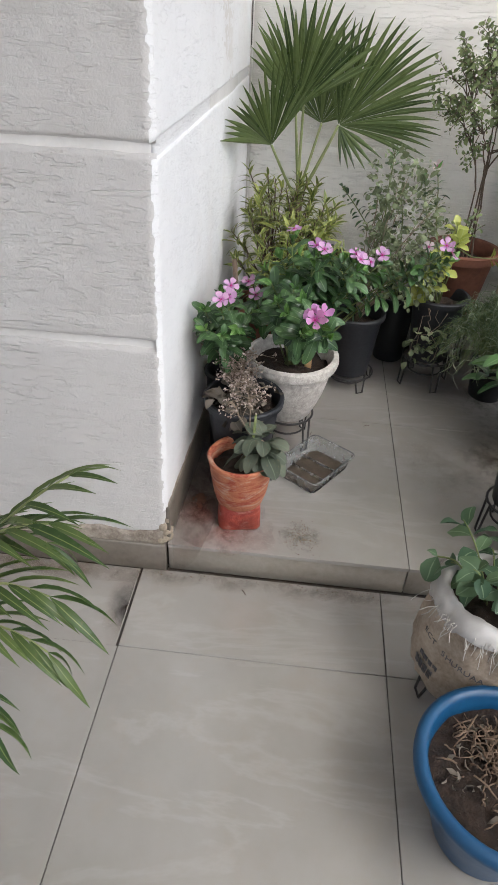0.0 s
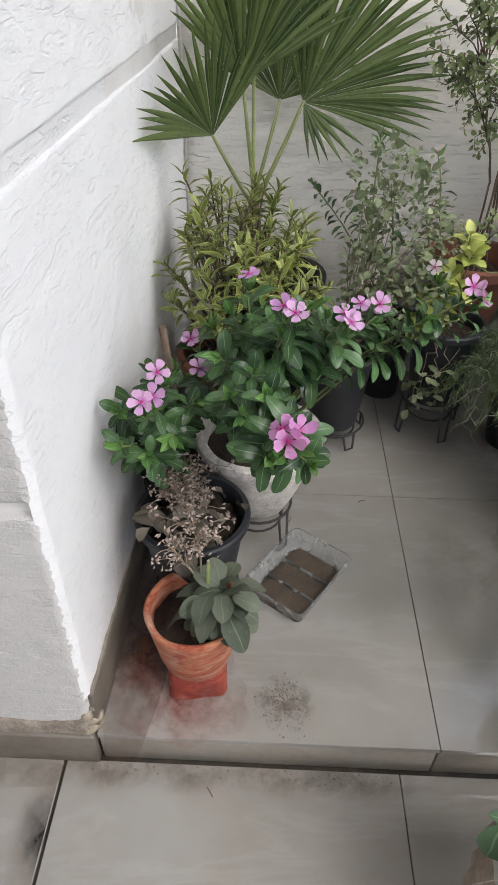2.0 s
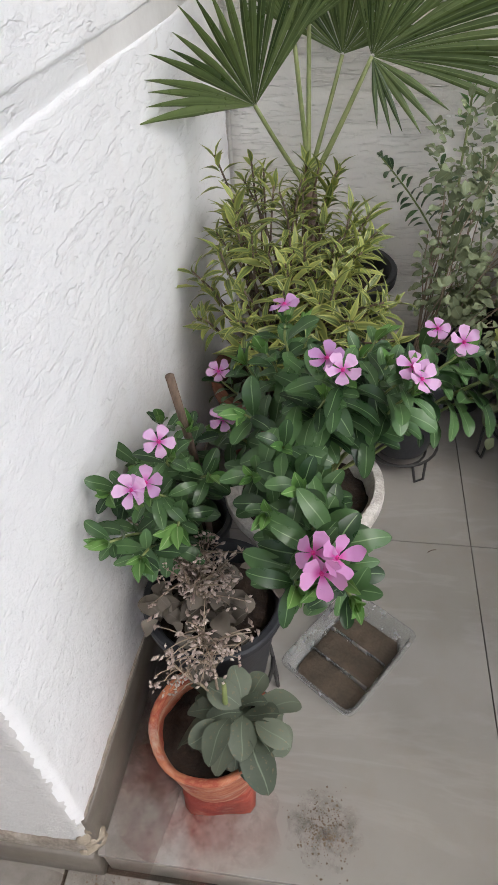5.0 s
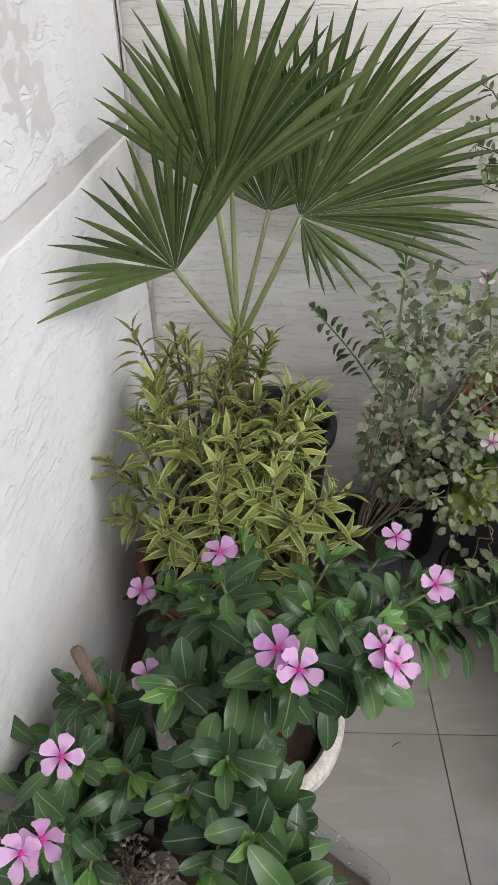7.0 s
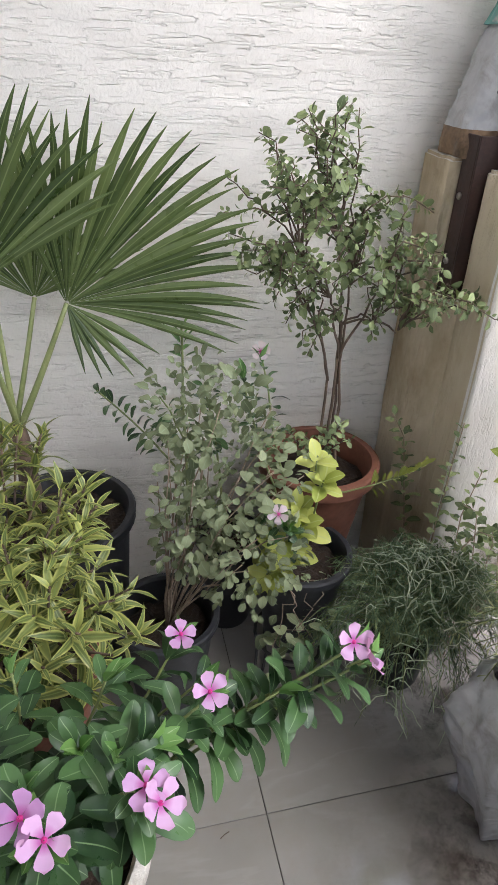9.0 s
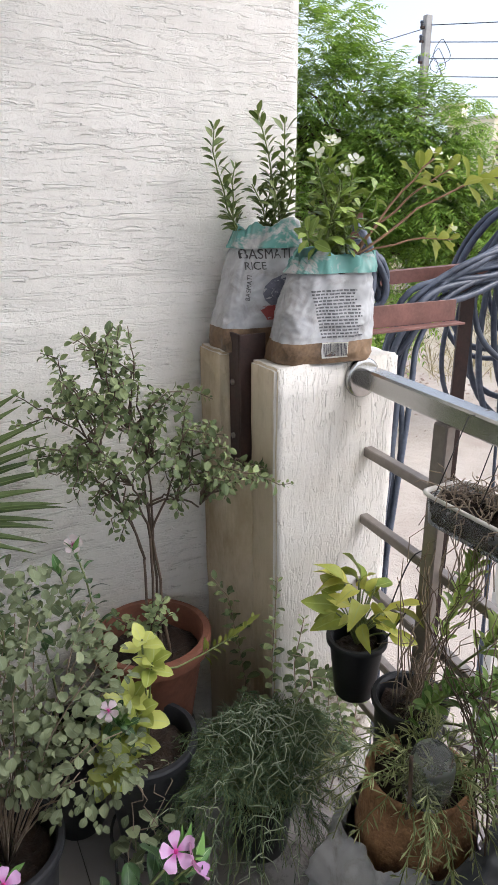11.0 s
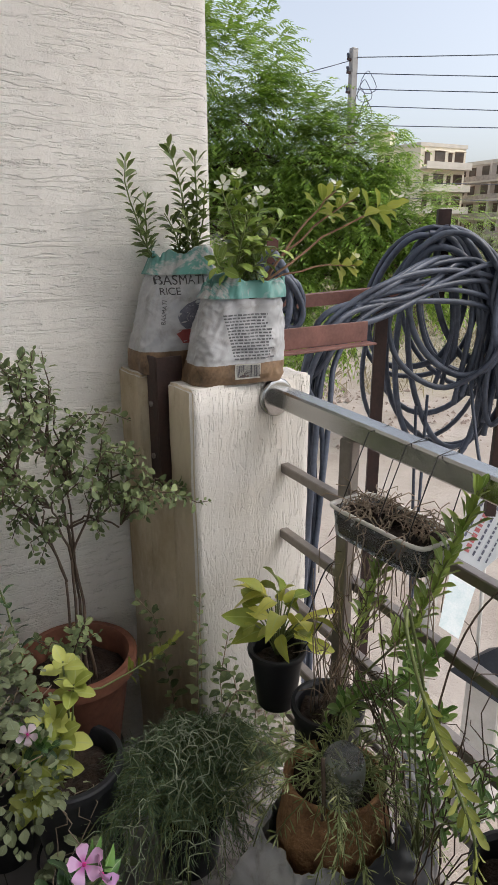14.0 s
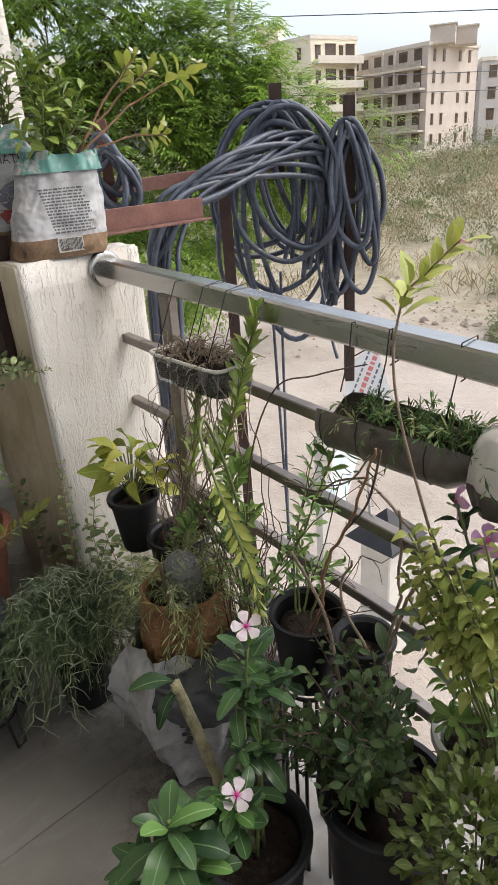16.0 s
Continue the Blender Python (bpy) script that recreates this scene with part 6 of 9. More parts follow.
for y in (0.08, 0.02, -0.08):
    part("wire", tube(Shape(), [(0.0, y, 0.035), (0.022, y + 0.003, 0.083), (0.0235, y, 0.124), (0.0645, y + 0.004, 0.123), (0.0645, y, 0.081), (0.0225, y - 0.003, 0.079)], 0.0010, 5), M_WIRE, bottle)
    part("wire_loop", tube(Shape(), [(-0.030 * math.cos(q) * 1.55, y - 0.002, 0.046 * math.sin(q)) for q in (0.5, 0.1, -0.4, -0.9, -1.4)], 0.0010, 5), M_WIRE, bottle)
jug = thing("hanging_planter", "crumpled white plastic jug with a dark base hung on the rail", "planter", (1.138, -0.012, 0.782))
v, f = [], []
prof = [(0.030, 0.0), (0.044, 0.006), (0.049, 0.03), (0.050, 0.038), (0.050, 0.055), (0.047, 0.078), (0.040, 0.094), (0.030, 0.101), (0.012, 0.104)]
for r, z in prof:
    for i in range(32):
        a = 2 * math.pi * i / 32
        q = 0.9 * r * (1 + 0.16 * noise.noise((math.cos(a) * 2.6, math.sin(a) * 2.6, z * 40)) + 0.22 * (0.2 - abs(noise.noise((math.cos(a) * 3, math.sin(a) * 3 + 4, z * 30)))))
        v.append((q * math.cos(a), q * math.sin(a), z + 0.008 * noise.noise((math.cos(a) * 2, math.sin(a) * 2, 7.0))))
quads = [(j * 32 + i, j * 32 + (i + 1) % 32, (j + 1) * 32 + (i + 1) % 32, (j + 1) * 32 + i) for j in range(len(prof) - 1) for i in range(32)]
part("soil_base", Shape().add(v[:128], quads[:96] + [tuple(range(32))[::-1]]), M_BOTTLE, jug, "soil-dark lower part of the jug")
part("jug", Shape().add(v[96:], [tuple(q - 96 for q in fc) for fc in quads[96:]] + [tuple(range(len(v) - 128, len(v) - 96))]), M_WHITEPOT, jug, "crumpled white plastic")
part("wire", tube(Shape(), [(0.030, 0, 0.10), (0.0215, 0, 0.132), (0.0215, 0, 0.174), (0.063, 0, 0.174), (0.063, 0, 0.13), (0.032, 0.004, 0.102)], 0.0010, 5), M_WIRE, jug)


# ---- plants along the rail ----
rng = random.Random(31)


def rel(w, *pts):
    return [Vector(p) - Vector(w) for p in pts]


def smooth(ctrl, n=6):
    """A rounded line through points."""
    out = []
    for i in range(len(ctrl) - 1):
        p0, p1, p2, p3 = ctrl[max(0, i - 1)], ctrl[i], ctrl[i + 1], ctrl[min(len(ctrl) - 1, i + 2)]
        for j in range(n):
            t = j / n
            out.append(0.5 * ((2 * p1) + (p2 - p0) * t + (2 * p0 - 5 * p1 + 4 * p2 - p3) * t * t + (3 * p1 - p0 - 3 * p2 + p3) * t ** 3))
    return out + [ctrl[-1]]


# pothos by the pillar
at = Vector((1.098, 0.775, 0.40))
pothos = thing("potted_pothos", "yellow-green pothos in a small black pot wired to the rail", "potted plant", at)
pot(pothos, 0.052, 0.038, 0.125, M_BLACK, 0.018, 0.006, "small black plastic pot", 31.0)
part("hanger_wire", tube(Shape(), smooth(rel(at, (1.14, 0.76, 0.52), (1.19, 0.75, 0.67), (1.235, 0.74, 0.668), (1.19, 0.73, 0.60), (1.13, 0.74, 0.52))), 0.0015, 5), M_WIRE, pothos)
P_LEAF = [blade_mesh("leaf", 0.084, 0.042, 0.45, 0.45, 8, 0.36, 0.8), blade_mesh("leaf", 0.070, 0.037, 0.5, 0.8, 8, 0.36, 0.8), blade_mesh("leaf", 0.078, 0.037, 0.35, 0.15, 8, 0.4, 0.8)]
M_POTHOS = leaf_mat("pothos_leaf", (0.16, 0.24, 0.03), (0.60, 0.58, 0.12), (0.35, 0.42, 0.12), 0.35, 0.06)
for k in range(30):
    a = 2.4 * k + rng.uniform(-0.4, 0.4)
    rise = rng.uniform(0.02, 0.12)
    out = rng.uniform(0.015, 0.055)
    b0, b1 = Vector((0, 0, 0.10)), Vector((out * math.cos(a) + 0.012, out * math.sin(a), 0.11 + rise))
    part("leaf_stalk", tube(Shape(), arc(b0, b1, 0.012, 6), 0.0016, 5), M_STEM, pothos)
    d = Vector((math.cos(a), math.sin(a), rng.uniform(-0.5, 0.9) + 4 * (rise - 0.06)))
    leaves(pothos, [aim(b1, d, up=Vector((0, -0.3, 1)) + unit(rng) * 0.5, roll=rng.uniform(-0.8, 0.8), scale=rng.uniform(0.6, 1.05))], [P_LEAF[rng.randrange(3)]], M_POTHOS)

# black pot of dead stems, and the green stems that lean on the post
at = Vector((1.118, 0.648, 0))
dead2 = thing("potted_plant", "leggy green stems in a tall black plastic pot by the post", "potted plant", at)
pot(dead2, 0.062, 0.046, 0.475, M_BLACK, 0.02, 0.006, "tall black plastic pot", 33.0)
R_LEAF = [blade_mesh("leaf", 0.034, 0.0135, 0.35, 0.1, 6, 0.55, 0.7), blade_mesh("leaf", 0.028, 0.0115, 0.35, 0.25, 6, 0.55, 0.7)]
M_GREENLEAF = leaf_mat("fresh_green_leaf", (0.06, 0.14, 0.03), (0.22, 0.33, 0.09), (0.26, 0.36, 0.13), 0.4, 0.08)
for ctrl, first, step in ((((1.115, 0.63, 0.45), (1.12, 0.57, 0.58), (1.13, 0.49, 0.71), (1.15, 0.45, 0.84), (1.165, 0.42, 0.955)), 0.3, 0.016), (((1.12, 0.62, 0.45), (1.13, 0.56, 0.52), (1.13, 0.50, 0.60), (1.13, 0.44, 0.70)), 0.3, 0.018), (((1.12, 0.63, 0.45), (1.14, 0.62, 0.58), (1.15, 0.60, 0.68), (1.145, 0.57, 0.78)), 0.35, 0.02), (((1.12, 0.62, 0.45), (1.09, 0.58, 0.52), (1.10, 0.53, 0.58), (1.11, 0.49, 0.57)), 0.2, 0.016), (((1.12, 0.62, 0.45), (1.13, 0.52, 0.5), (1.12, 0.45, 0.56), (1.12, 0.41, 0.62)), 0.25, 0.016)):
    pts = smooth(rel(at, *ctrl))
    part("stem", tube(Shape(), sway(pts, 0.006, ctrl[1][0] * 70 + ctrl[1][2]), 0.0024, 5, 0.0014), M_STEM, dead2)
    leaves(dead2, along(rng, pts, first + 0.1, step * 0.62, True, 0.6, (0.9, 1.4), droop=-0.35), R_LEAF, M_GREENLEAF if ctrl[1][2] < 0.57 else M_UPRIGHT)
dr = Shape()
for k in range(44):
    e = Vector((1.12 + rng.uniform(-0.06, 0.06), 0.6 + rng.uniform(-0.14, 0.08), 0.5 + rng.uniform(0.0, 0.26))) - at
    tube(dr, sway(arc((rng.uniform(-0.03, 0.03), rng.uniform(-0.03, 0.03), 0.455), e, 0.03, 7), 0.02, k * 3), 0.0013, 4, 0.0007)
part("dry_twig", dr, M_DRY, dead2, "fine dry twigs", kind="stuff")

# clay pot in a courier bag
at = Vector((1.045, 0.545, 0))
clay2 = thing("potted_herb", "round clay pot of pale sprigs standing in a grey plastic bag", "potted plant", at)
part("clay_pot", lathe(Shape(), [(0.001, 0.205), (0.036, 0.21), (0.066, 0.24), (0.086, 0.29), (0.092, 0.335), (0.090, 0.38), (0.082, 0.415), (0.078, 0.428), (0.080, 0.438), (0.074, 0.441), (0.068, 0.41)], 36, 0.14), M_CLAY_RAW, clay2, "mud-streaked orange clay pot")
part("soil", disc_soil(0.072, 0.418, seed=35.0, rough=0.01), M_SOIL, clay2)
BAG_PLAN = [(-0.157, 0.070), (-0.162, -0.075), (-0.055, -0.152), (0.060, -0.140), (0.125, -0.040), (0.110, 0.080), (0.0, 0.120), (-0.080, 0.115)]
BAG_RISE = [(0.0, 0.56), (0.05, 0.64), (0.12, 0.77), (0.19, 0.93), (0.245, 1.0), (0.29, 0.90), (0.325, 0.76), (0.35, 0.70)]


def courier_bag(rows=60, per=18):
    """A stiff plastic mailer slumped round a pot: flat facets between creases, corners that stick out."""
    v, f = [], []
    seg = per * len(BAG_PLAN)
    for j in range(rows + 1):
        z = 0.35 * j / rows
        k = next(q for q in range(len(BAG_RISE) - 1) if BAG_RISE[q + 1][0] >= z - 1e-6)
        (z0, g0), (z1, g1) = BAG_RISE[k], BAG_RISE[k + 1]
        g = g0 + (g1 - g0) * (z - z0) / (z1 - z0)
        for i in range(seg):
            c, u = i // per, (i % per) / per
            a, b = Vector(BAG_PLAN[c]), Vector(BAG_PLAN[(c + 1) % len(BAG_PLAN)])
            p = a.lerp(b, u)
            out = p.normalized()
            sag = 0.012 * math.sin(math.pi * u)
            cr = 0.016 * (0.25 - abs(noise.noise((p.x * 11 + z * 7, p.y * 11, z * 9 - p.x * 6)))) + 0.013 * (0.22 - abs(noise.noise((p.x * 25 - z * 16, p.y * 25 + z * 12, z * 22)))) + 0.005 * noise.noise((p.x * 60, p.y * 60, z * 60))
            q = p * g + out * (cr * (0.5 + 2 * z) - sag)
            if q.length < 0.098 and z > 0.2:
                q = q.normalized() * 0.098
            rim = 0.022 * noise.noise((p.x * 14, p.y * 14, 3.0)) * (j / rows) ** 3
            v.append((q.x, q.y, z + rim + 0.002))
    for j in range(rows):
        for i in range(seg):
            f.append((j * seg + i, j * seg + (i + 1) % seg, (j + 1) * seg + (i + 1) % seg, (j + 1) * seg + i))
    f.append(tuple(range(seg))[::-1])
    return Shape().add(v, f)


mailer = courier_bag()
mailer_skin = BVHTree.FromPolygons([Vector(p) for p in mailer.v], mailer.f)
part("plastic_bag", mailer, M_COURIER, clay2, "crumpled grey courier bag")
flap = Shape()
v, f = [], []
for j in range(31):
    t = j / 30
    for i in range(81):
        u = i / 80
        a = radians(205 + 140 * u)
        r = 0.106 + 0.020 * math.sin(t * 2.6) + 0.045 * t + 0.014 * (0.2 - abs(noise.noise((u * 4 + t * 2, t * 2.5, 2.0)))) + 0.007 * (0.2 - abs(noise.noise((u * 11 - t * 4, t * 5, 5.0))))
        z = 0.325 + 0.135 * u - (0.05 + 0.09 * t) * t * math.sin(math.pi * (0.10 + 0.75 * u)) + 0.012 * noise.noise((u * 4, t * 4, 9.0))
        v.append((r * math.cos(a), r * math.sin(a) - 0.010, z))
for j in range(30):
    for i in range(80):
        b = j * 81 + i
        f.append((b, b + 1, b + 82, b + 81))
part("bag_flap", flap.add(v, f), M_COURIER_IN, clay2, "dark folded-out inside of the bag")


def on_mailer(along_, z):
    """A point of the bag's printed face, and its outward normal; along_: metres along the face."""
    side, inn = Vector((0.82, -0.57, 0)), Vector((0.57, 0.82, 0))
    o = Vector((-0.108, -0.114, z)) + side * along_ - inn * 0.2
    hit, nrm, _, _ = mailer_skin.ray_cast(o, inn)
    if nrm.dot(inn) > 0:
        nrm = -nrm
    return hit, nrm


z = 0.165
for k, hgt in enumerate((0.010, 0.017, 0.010, 0.010, 0.011, 0.010, 0.004, 0.005)):
    p, nrm = on_mailer(0.004 * (k % 2), z + hgt / 2)
    m = Matrix.Translation(p + nrm * 0.0012) @ nrm.to_track_quat("Z", "Y").to_matrix().to_4x4()
    part("logo_bar", box(Shape(), (-0.0085, -hgt * 0.42, -0.0006), (0.0085, hgt * 0.42, 0.0006), 0.0), M_INK, clay2, m=m)
    z += hgt + 0.002
swoosh = []
for k in range(9):
    p, nrm = on_mailer(0.017 + 0.008 * math.sin(k / 8 * math.pi), 0.18 + 0.055 * k / 8)
    swoosh.append(p + nrm * 0.0015)
part("logo_curve", tube(Shape(), swoosh, 0.0016, 5, 0.0008), M_INK, clay2)
part("plastic_cup", lathe(Shape(), [(0.036, 0.0), (0.035, 0.04), (0.031, 0.08), (0.027, 0.088), (0.001, 0.089)], 28, 0.05, m=pose(-0.020, -0.035, 0.452, 14, -8, 0)), M_CLEAR, clay2, "dirty clear plastic cup turned upside down")
s, st = Shape(), Shape()
for k in range(64):
    a = rng.uniform(0, 6.28)
    r = rng.uniform(0.05, 0.21)
    e = Vector((r * math.cos(a) * 0.85, r * math.sin(a) - 0.01, 0.41 + rng.uniform(-0.05, 0.11) - r * 0.30))
    pts = sway(arc((rng.uniform(-0.03, 0.03), rng.uniform(-0.03, 0.03), 0.40), e + Vector((0, 0, 0.04)), 0.05, 7), 0.012, k * 2.1)
    tube(st, pts, 0.0013, 4, 0.0008)
    needles(s, rng, pts[2:], 30, 0.022, 0.0032)
part("stem", st, M_STEM, clay2, kind="stuff")
part("foliage", s, M_ROSEMARY, clay2, "pale needle-leaved sprigs", kind="stuff")
part("cut_stem", tube(Shape(), smooth(rel(at, (0.99, 0.52, 0.36), (0.985, 0.50, 0.44), (0.975, 0.495, 0.55))), 0.004, 6, 0.003), M_BARK, clay2)

SPINE = [blade_mesh("leaf", 0.024, 0.0032, 0.2, 0.3, 4, 0.35, 0.9)]
M_MIDDARK = leaf_mat("dull_green_leaf", (0.035, 0.065, 0.03), (0.14, 0.19, 0.10), (0.16, 0.22, 0.12), 0.45, 0.06)
# two soil-filled pots at the rail
for at, r, h, lab, mt in ((Vector((1.062, 0.236, 0)), 0.056, 0.545, "black plastic pot of bare soil beside the rail", M_BLACK), (Vector((1.060, 0.128, 0)), 0.042, 0.565, "dusty grey plastic pot of dry soil beside the rail", M_DUSTY)):
    wire_stand((at.x, at.y, 0), 0.05, h - 0.13, "tall black wire stand raising a pot to the rail", turn=0.4)
    tpot = thing("potted_plant", lab, "potted plant", (at.x, at.y, h - 0.13))
    pot(tpot, r, r * 0.78, 0.13, mt, 0.026, 0.003, "", at.y * 9)
    at = Vector((at.x, at.y, h - 0.13))
    if mt is M_BLACK:
        pts = smooth(rel(at, (1.028, 0.098, 0.862), (1.007, 0.102, 0.842), (0.990, 0.114, 0.834), (0.974, 0.134, 0.834)))
        part("stem", tube(Shape(), pts, 0.0014, 5, 0.0008), M_BARK, tpot)
        leaves(tpot, along(rng, pts, 0.05, 0.0065, True, 0.8, (0.6, 1.1), droop=-0.2), SPINE, M_MIDDARK, "spiny dark leaf")
        pts = smooth(rel(at, (1.06, 0.25, 0.51), (1.11, 0.30, 0.62), (1.150, 0.314, 0.69), (1.165, 0.317, 0.725), (1.182, 0.319, 0.758)))
        part("stem", tube(Shape(), pts, 0.0019, 5, 0.0010), M_STEM, tpot)
        leaves(tpot, along(rng, pts, 0.45, 0.0085, True, 0.9, (0.7, 1.0), droop=-0.1), [blade_mesh("leaf", 0.034, 0.0105, 0.3, 0.3, 5, 0.5, 0.8)], M_VINCA_NEW)
        for ctrl, lv in (((( 1.05, 0.22, 0.51), (1.04, 0.185, 0.60), (1.035, 0.175, 0.667), (1.03, 0.136, 0.745), (1.03, 0.111, 0.81), (1.03, 0.094, 0.868)), 0), (((1.06, 0.25, 0.51), (1.08, 0.28, 0.6), (1.1, 0.27, 0.66), (1.12, 0.25, 0.74), (1.12, 0.225, 0.81)), 1), (((1.07, 0.25, 0.51), (1.09, 0.26, 0.58), (1.10, 0.29, 0.64)), 1), (((1.07, 0.24, 0.51), (1.10, 0.24, 0.57), (1.11, 0.23, 0.62)), 1)):
            pts = smooth(rel(at, *ctrl))
            part("stem", tube(Shape(), sway(pts, 0.004, ctrl[0][0] * 9), 0.0028 if not lv else 0.002, 6, 0.0017), M_REDSTEM if not lv else M_STEM, tpot)
            if lv:
                leaves(tpot, along(rng, pts, 0.45, 0.014, True, 0.9, (0.6, 0.95), droop=-0.1), R_LEAF, M_GREENLEAF)
        sp = Shape()
        for ctrl in (((1.03, 0.105, 0.83), (1.045, 0.16, 0.80), (1.05, 0.2, 0.768), (1.05, 0.263, 0.763)), ((1.03, 0.136, 0.745), (1.04, 0.11, 0.79), (1.03, 0.085, 0.87))):
            pts = smooth(rel(at, *ctrl))
            tube(sp, pts, 0.0016, 4)
            needles(sp, rng, pts, 26, 0.016, 0.0022)
        part("spiny_twig", sp, M_BARK, tpot, "dry twig with spiky leaf remains", kind="stuff")
    else:
        for ctrl in (((1.05, 0.09, 0.55), (1.05, 0.06, 0.66), (1.055, 0.04, 0.73), (1.05, 0.062, 0.776), (1.05, 0.127, 0.811)), ((1.07, 0.1, 0.55), (1.06, 0.075, 0.66), (1.04, 0.065, 0.80)), ((1.05, 0.11, 0.55), (1.05, 0.16, 0.62), (1.06, 0.15, 0.68))):
            pts = smooth(rel(at, *ctrl))
            part("stem", tube(Shape(), sway(pts, 0.005, ctrl[0][1] * 70), 0.0026, 6, 0.0017), M_DRY, tpot, "bare pale stem")
        gl = [aim(Vector(p) - at, unit(rng) + Vector((-0.2, -0.3, 0.2)), scale=rng.uniform(0.55, 0.85)) for p in ((1.05, 0.071, 0.613), (1.05, 0.036, 0.58), (1.05, 0.023, 0.625), (1.05, 0.051, 0.56), (1.04, 0.05, 0.60), (1.06, 0.03, 0.65), (1.04, 0.08, 0.58), (1.05, 0.06, 0.66), (1.06, 0.02, 0.69), (1.05, 0.0, 0.66), (1.03, 0.03, 0.56), (1.04, 0.015, 0.6))]
        leaves(tpot, gl, V_LEAF, M_MIDDARK)

# vinca by the rail, on a stand
wire_stand((0.862, 0.162, 0), 0.07, 0.105, turn=0.1)
at = Vector((0.862, 0.162, 0.105))
vf = thing("potted_vinca", "pink-flowering vinca in a black pot on a stand", "potted plant", at)
pot(vf, 0.078, 0.058, 0.225, M_BLACK, 0.03, 0.008, "black plastic pot", 41.0)
fl = [((0.873, 0.148, 0.690), (-0.3, -0.6, 0.75)), ((0.790, 0.086, 0.548), (-0.3, -0.5, 0.8))]
tips = rel(at, (0.873, 0.15, 0.655), (0.79, 0.09, 0.525))
extra = rel(at, (0.83, 0.14, 0.46), (0.90, 0.17, 0.50))
vinca_plant(vf, rng, (0, 0, 0.2), tips, extra, 0.014, 0.8, 0.03, (0.6, 1.0), [], [(Vector(p) - at, n) for p, n in fl])
for q, sc, cnt in (((0.888, 0.15, 0.600), 0.85, 13), ((0.925, 0.145, 0.585), 0.7, 9), ((0.862, 0.165, 0.575), 0.75, 9), ((0.874, 0.145, 0.505), 0.85, 12), ((0.850, 0.15, 0.515), 0.6, 8), ((0.905, 0.16, 0.49), 0.7, 8), ((0.716, 0.11, 0.550), 1.2, 12), ((0.745, 0.115, 0.520), 1.1, 10), ((0.690, 0.125, 0.500), 1.0, 9), ((0.725, 0.08, 0.510), 1.1, 9), ((0.790, 0.09, 0.520), 1.05, 11)):
    tip = Vector(q) - at
    line = sway(arc((rng.uniform(-0.02, 0.02), rng.uniform(-0.02, 0.02), 0.2), tip, 0.03, 7), 0.008, q[0] * 31 + q[2])
    part("stem", tube(Shape(), line, 0.0028, 5, 0.002), M_STEM, vf)
    for k in range(cnt):
        a, up_ = 2.4 * k + q[0] * 50, k / cnt
        d = Vector((math.cos(a), math.sin(a), 0.1 + 1.0 * up_))
        leaves(vf, [aim(tip - Vector((0, 0, 0.030 * (1 - up_) * sc)), d, roll=rng.uniform(-0.35, 0.35), scale=sc * (1.1 - 0.45 * up_) * rng.uniform(0.85, 1.1))], [V_LEAF[k % 3]], M_VINCA_NEW if up_ > 0.78 else M_VINCA)
pts = smooth(rel(at, (0.86, 0.16, 0.30), (0.835, 0.172, 0.42), (0.83, 0.20, 0.48), (0.83, 0.25, 0.565)))
part("cut_stem", tube(Shape(), sway(pts, 0.003, 3.0), 0.0085, 9, 0.0075), plain("pale_knobbly_stem", (0.17, 0.15, 0.085), (0.36, 0.34, 0.2), 0.8, 70, bump=0.9, bscale=120, dist=0.004), vf, "thick knobbly cut stem")
leaves(vf, [aim(pts[-1], Vector((-0.8, 0.5, 0.25)), scale=1.15), aim(pts[-1], Vector((-0.5, 0.8, -0.35)), scale=1.1), aim(pts[-2], Vector((-0.9, -0.1, -0.2)), scale=0.9)], V_LEAF, M_VINCA)

# big black pot with a dark shrub
at = Vector((1.025, 0.062, 0))
jas = thing("potted_shrub", "dark small-leaved shrub in a large black pot", "potted plant", at)
pot(jas, 0.088, 0.066, 0.36, M_BLACK, 0.03, 0.010, "large black plastic pot", 43.0)
T2 = [blade(0.023, 0.0125, 0.25, 0.25, 4, 0.45, 0.8), blade(0.018, 0.010, 0.3, 0.1, 4, 0.45, 0.8)]
wd, spots = Shape(), []
for k in range(58):
    d = unit(rng)
    e = Vector((0.975 + 0.09 * d.x, 0.105 + 0.105 * d.y, 0.49 + 0.13 * d.z)) - at
    pts = sway(arc((rng.uniform(-0.03, 0.02), rng.uniform(-0.02, 0.03), 0.33), e, 0.03, 7), 0.012, k * 1.1)
    tube(wd, pts, 0.0018, 4, 0.001)
    spots += along(rng, pts, 0.4, 0.016, True, 0.95, (0.6, 1.15), droop=0.1)
part("branch", wd, M_BARK, jas, kind="stuff")
rng.shuffle(spots)
s = Shape()
for i, m in enumerate(spots):
    s.add(*T2[i % 2], m=m)
part("foliage", s, M_DARKLEAF, jas, "dull dark green leaves", kind="stuff")
part("stem", tube(Shape(), smooth(rel(at, (1.02, 0.08, 0.33), (1.0, 0.11, 0.48), (1.02, 0.16, 0.6), (1.0, 0.2, 0.70))), 0.0035, 6, 0.002), M_DRY, jas)

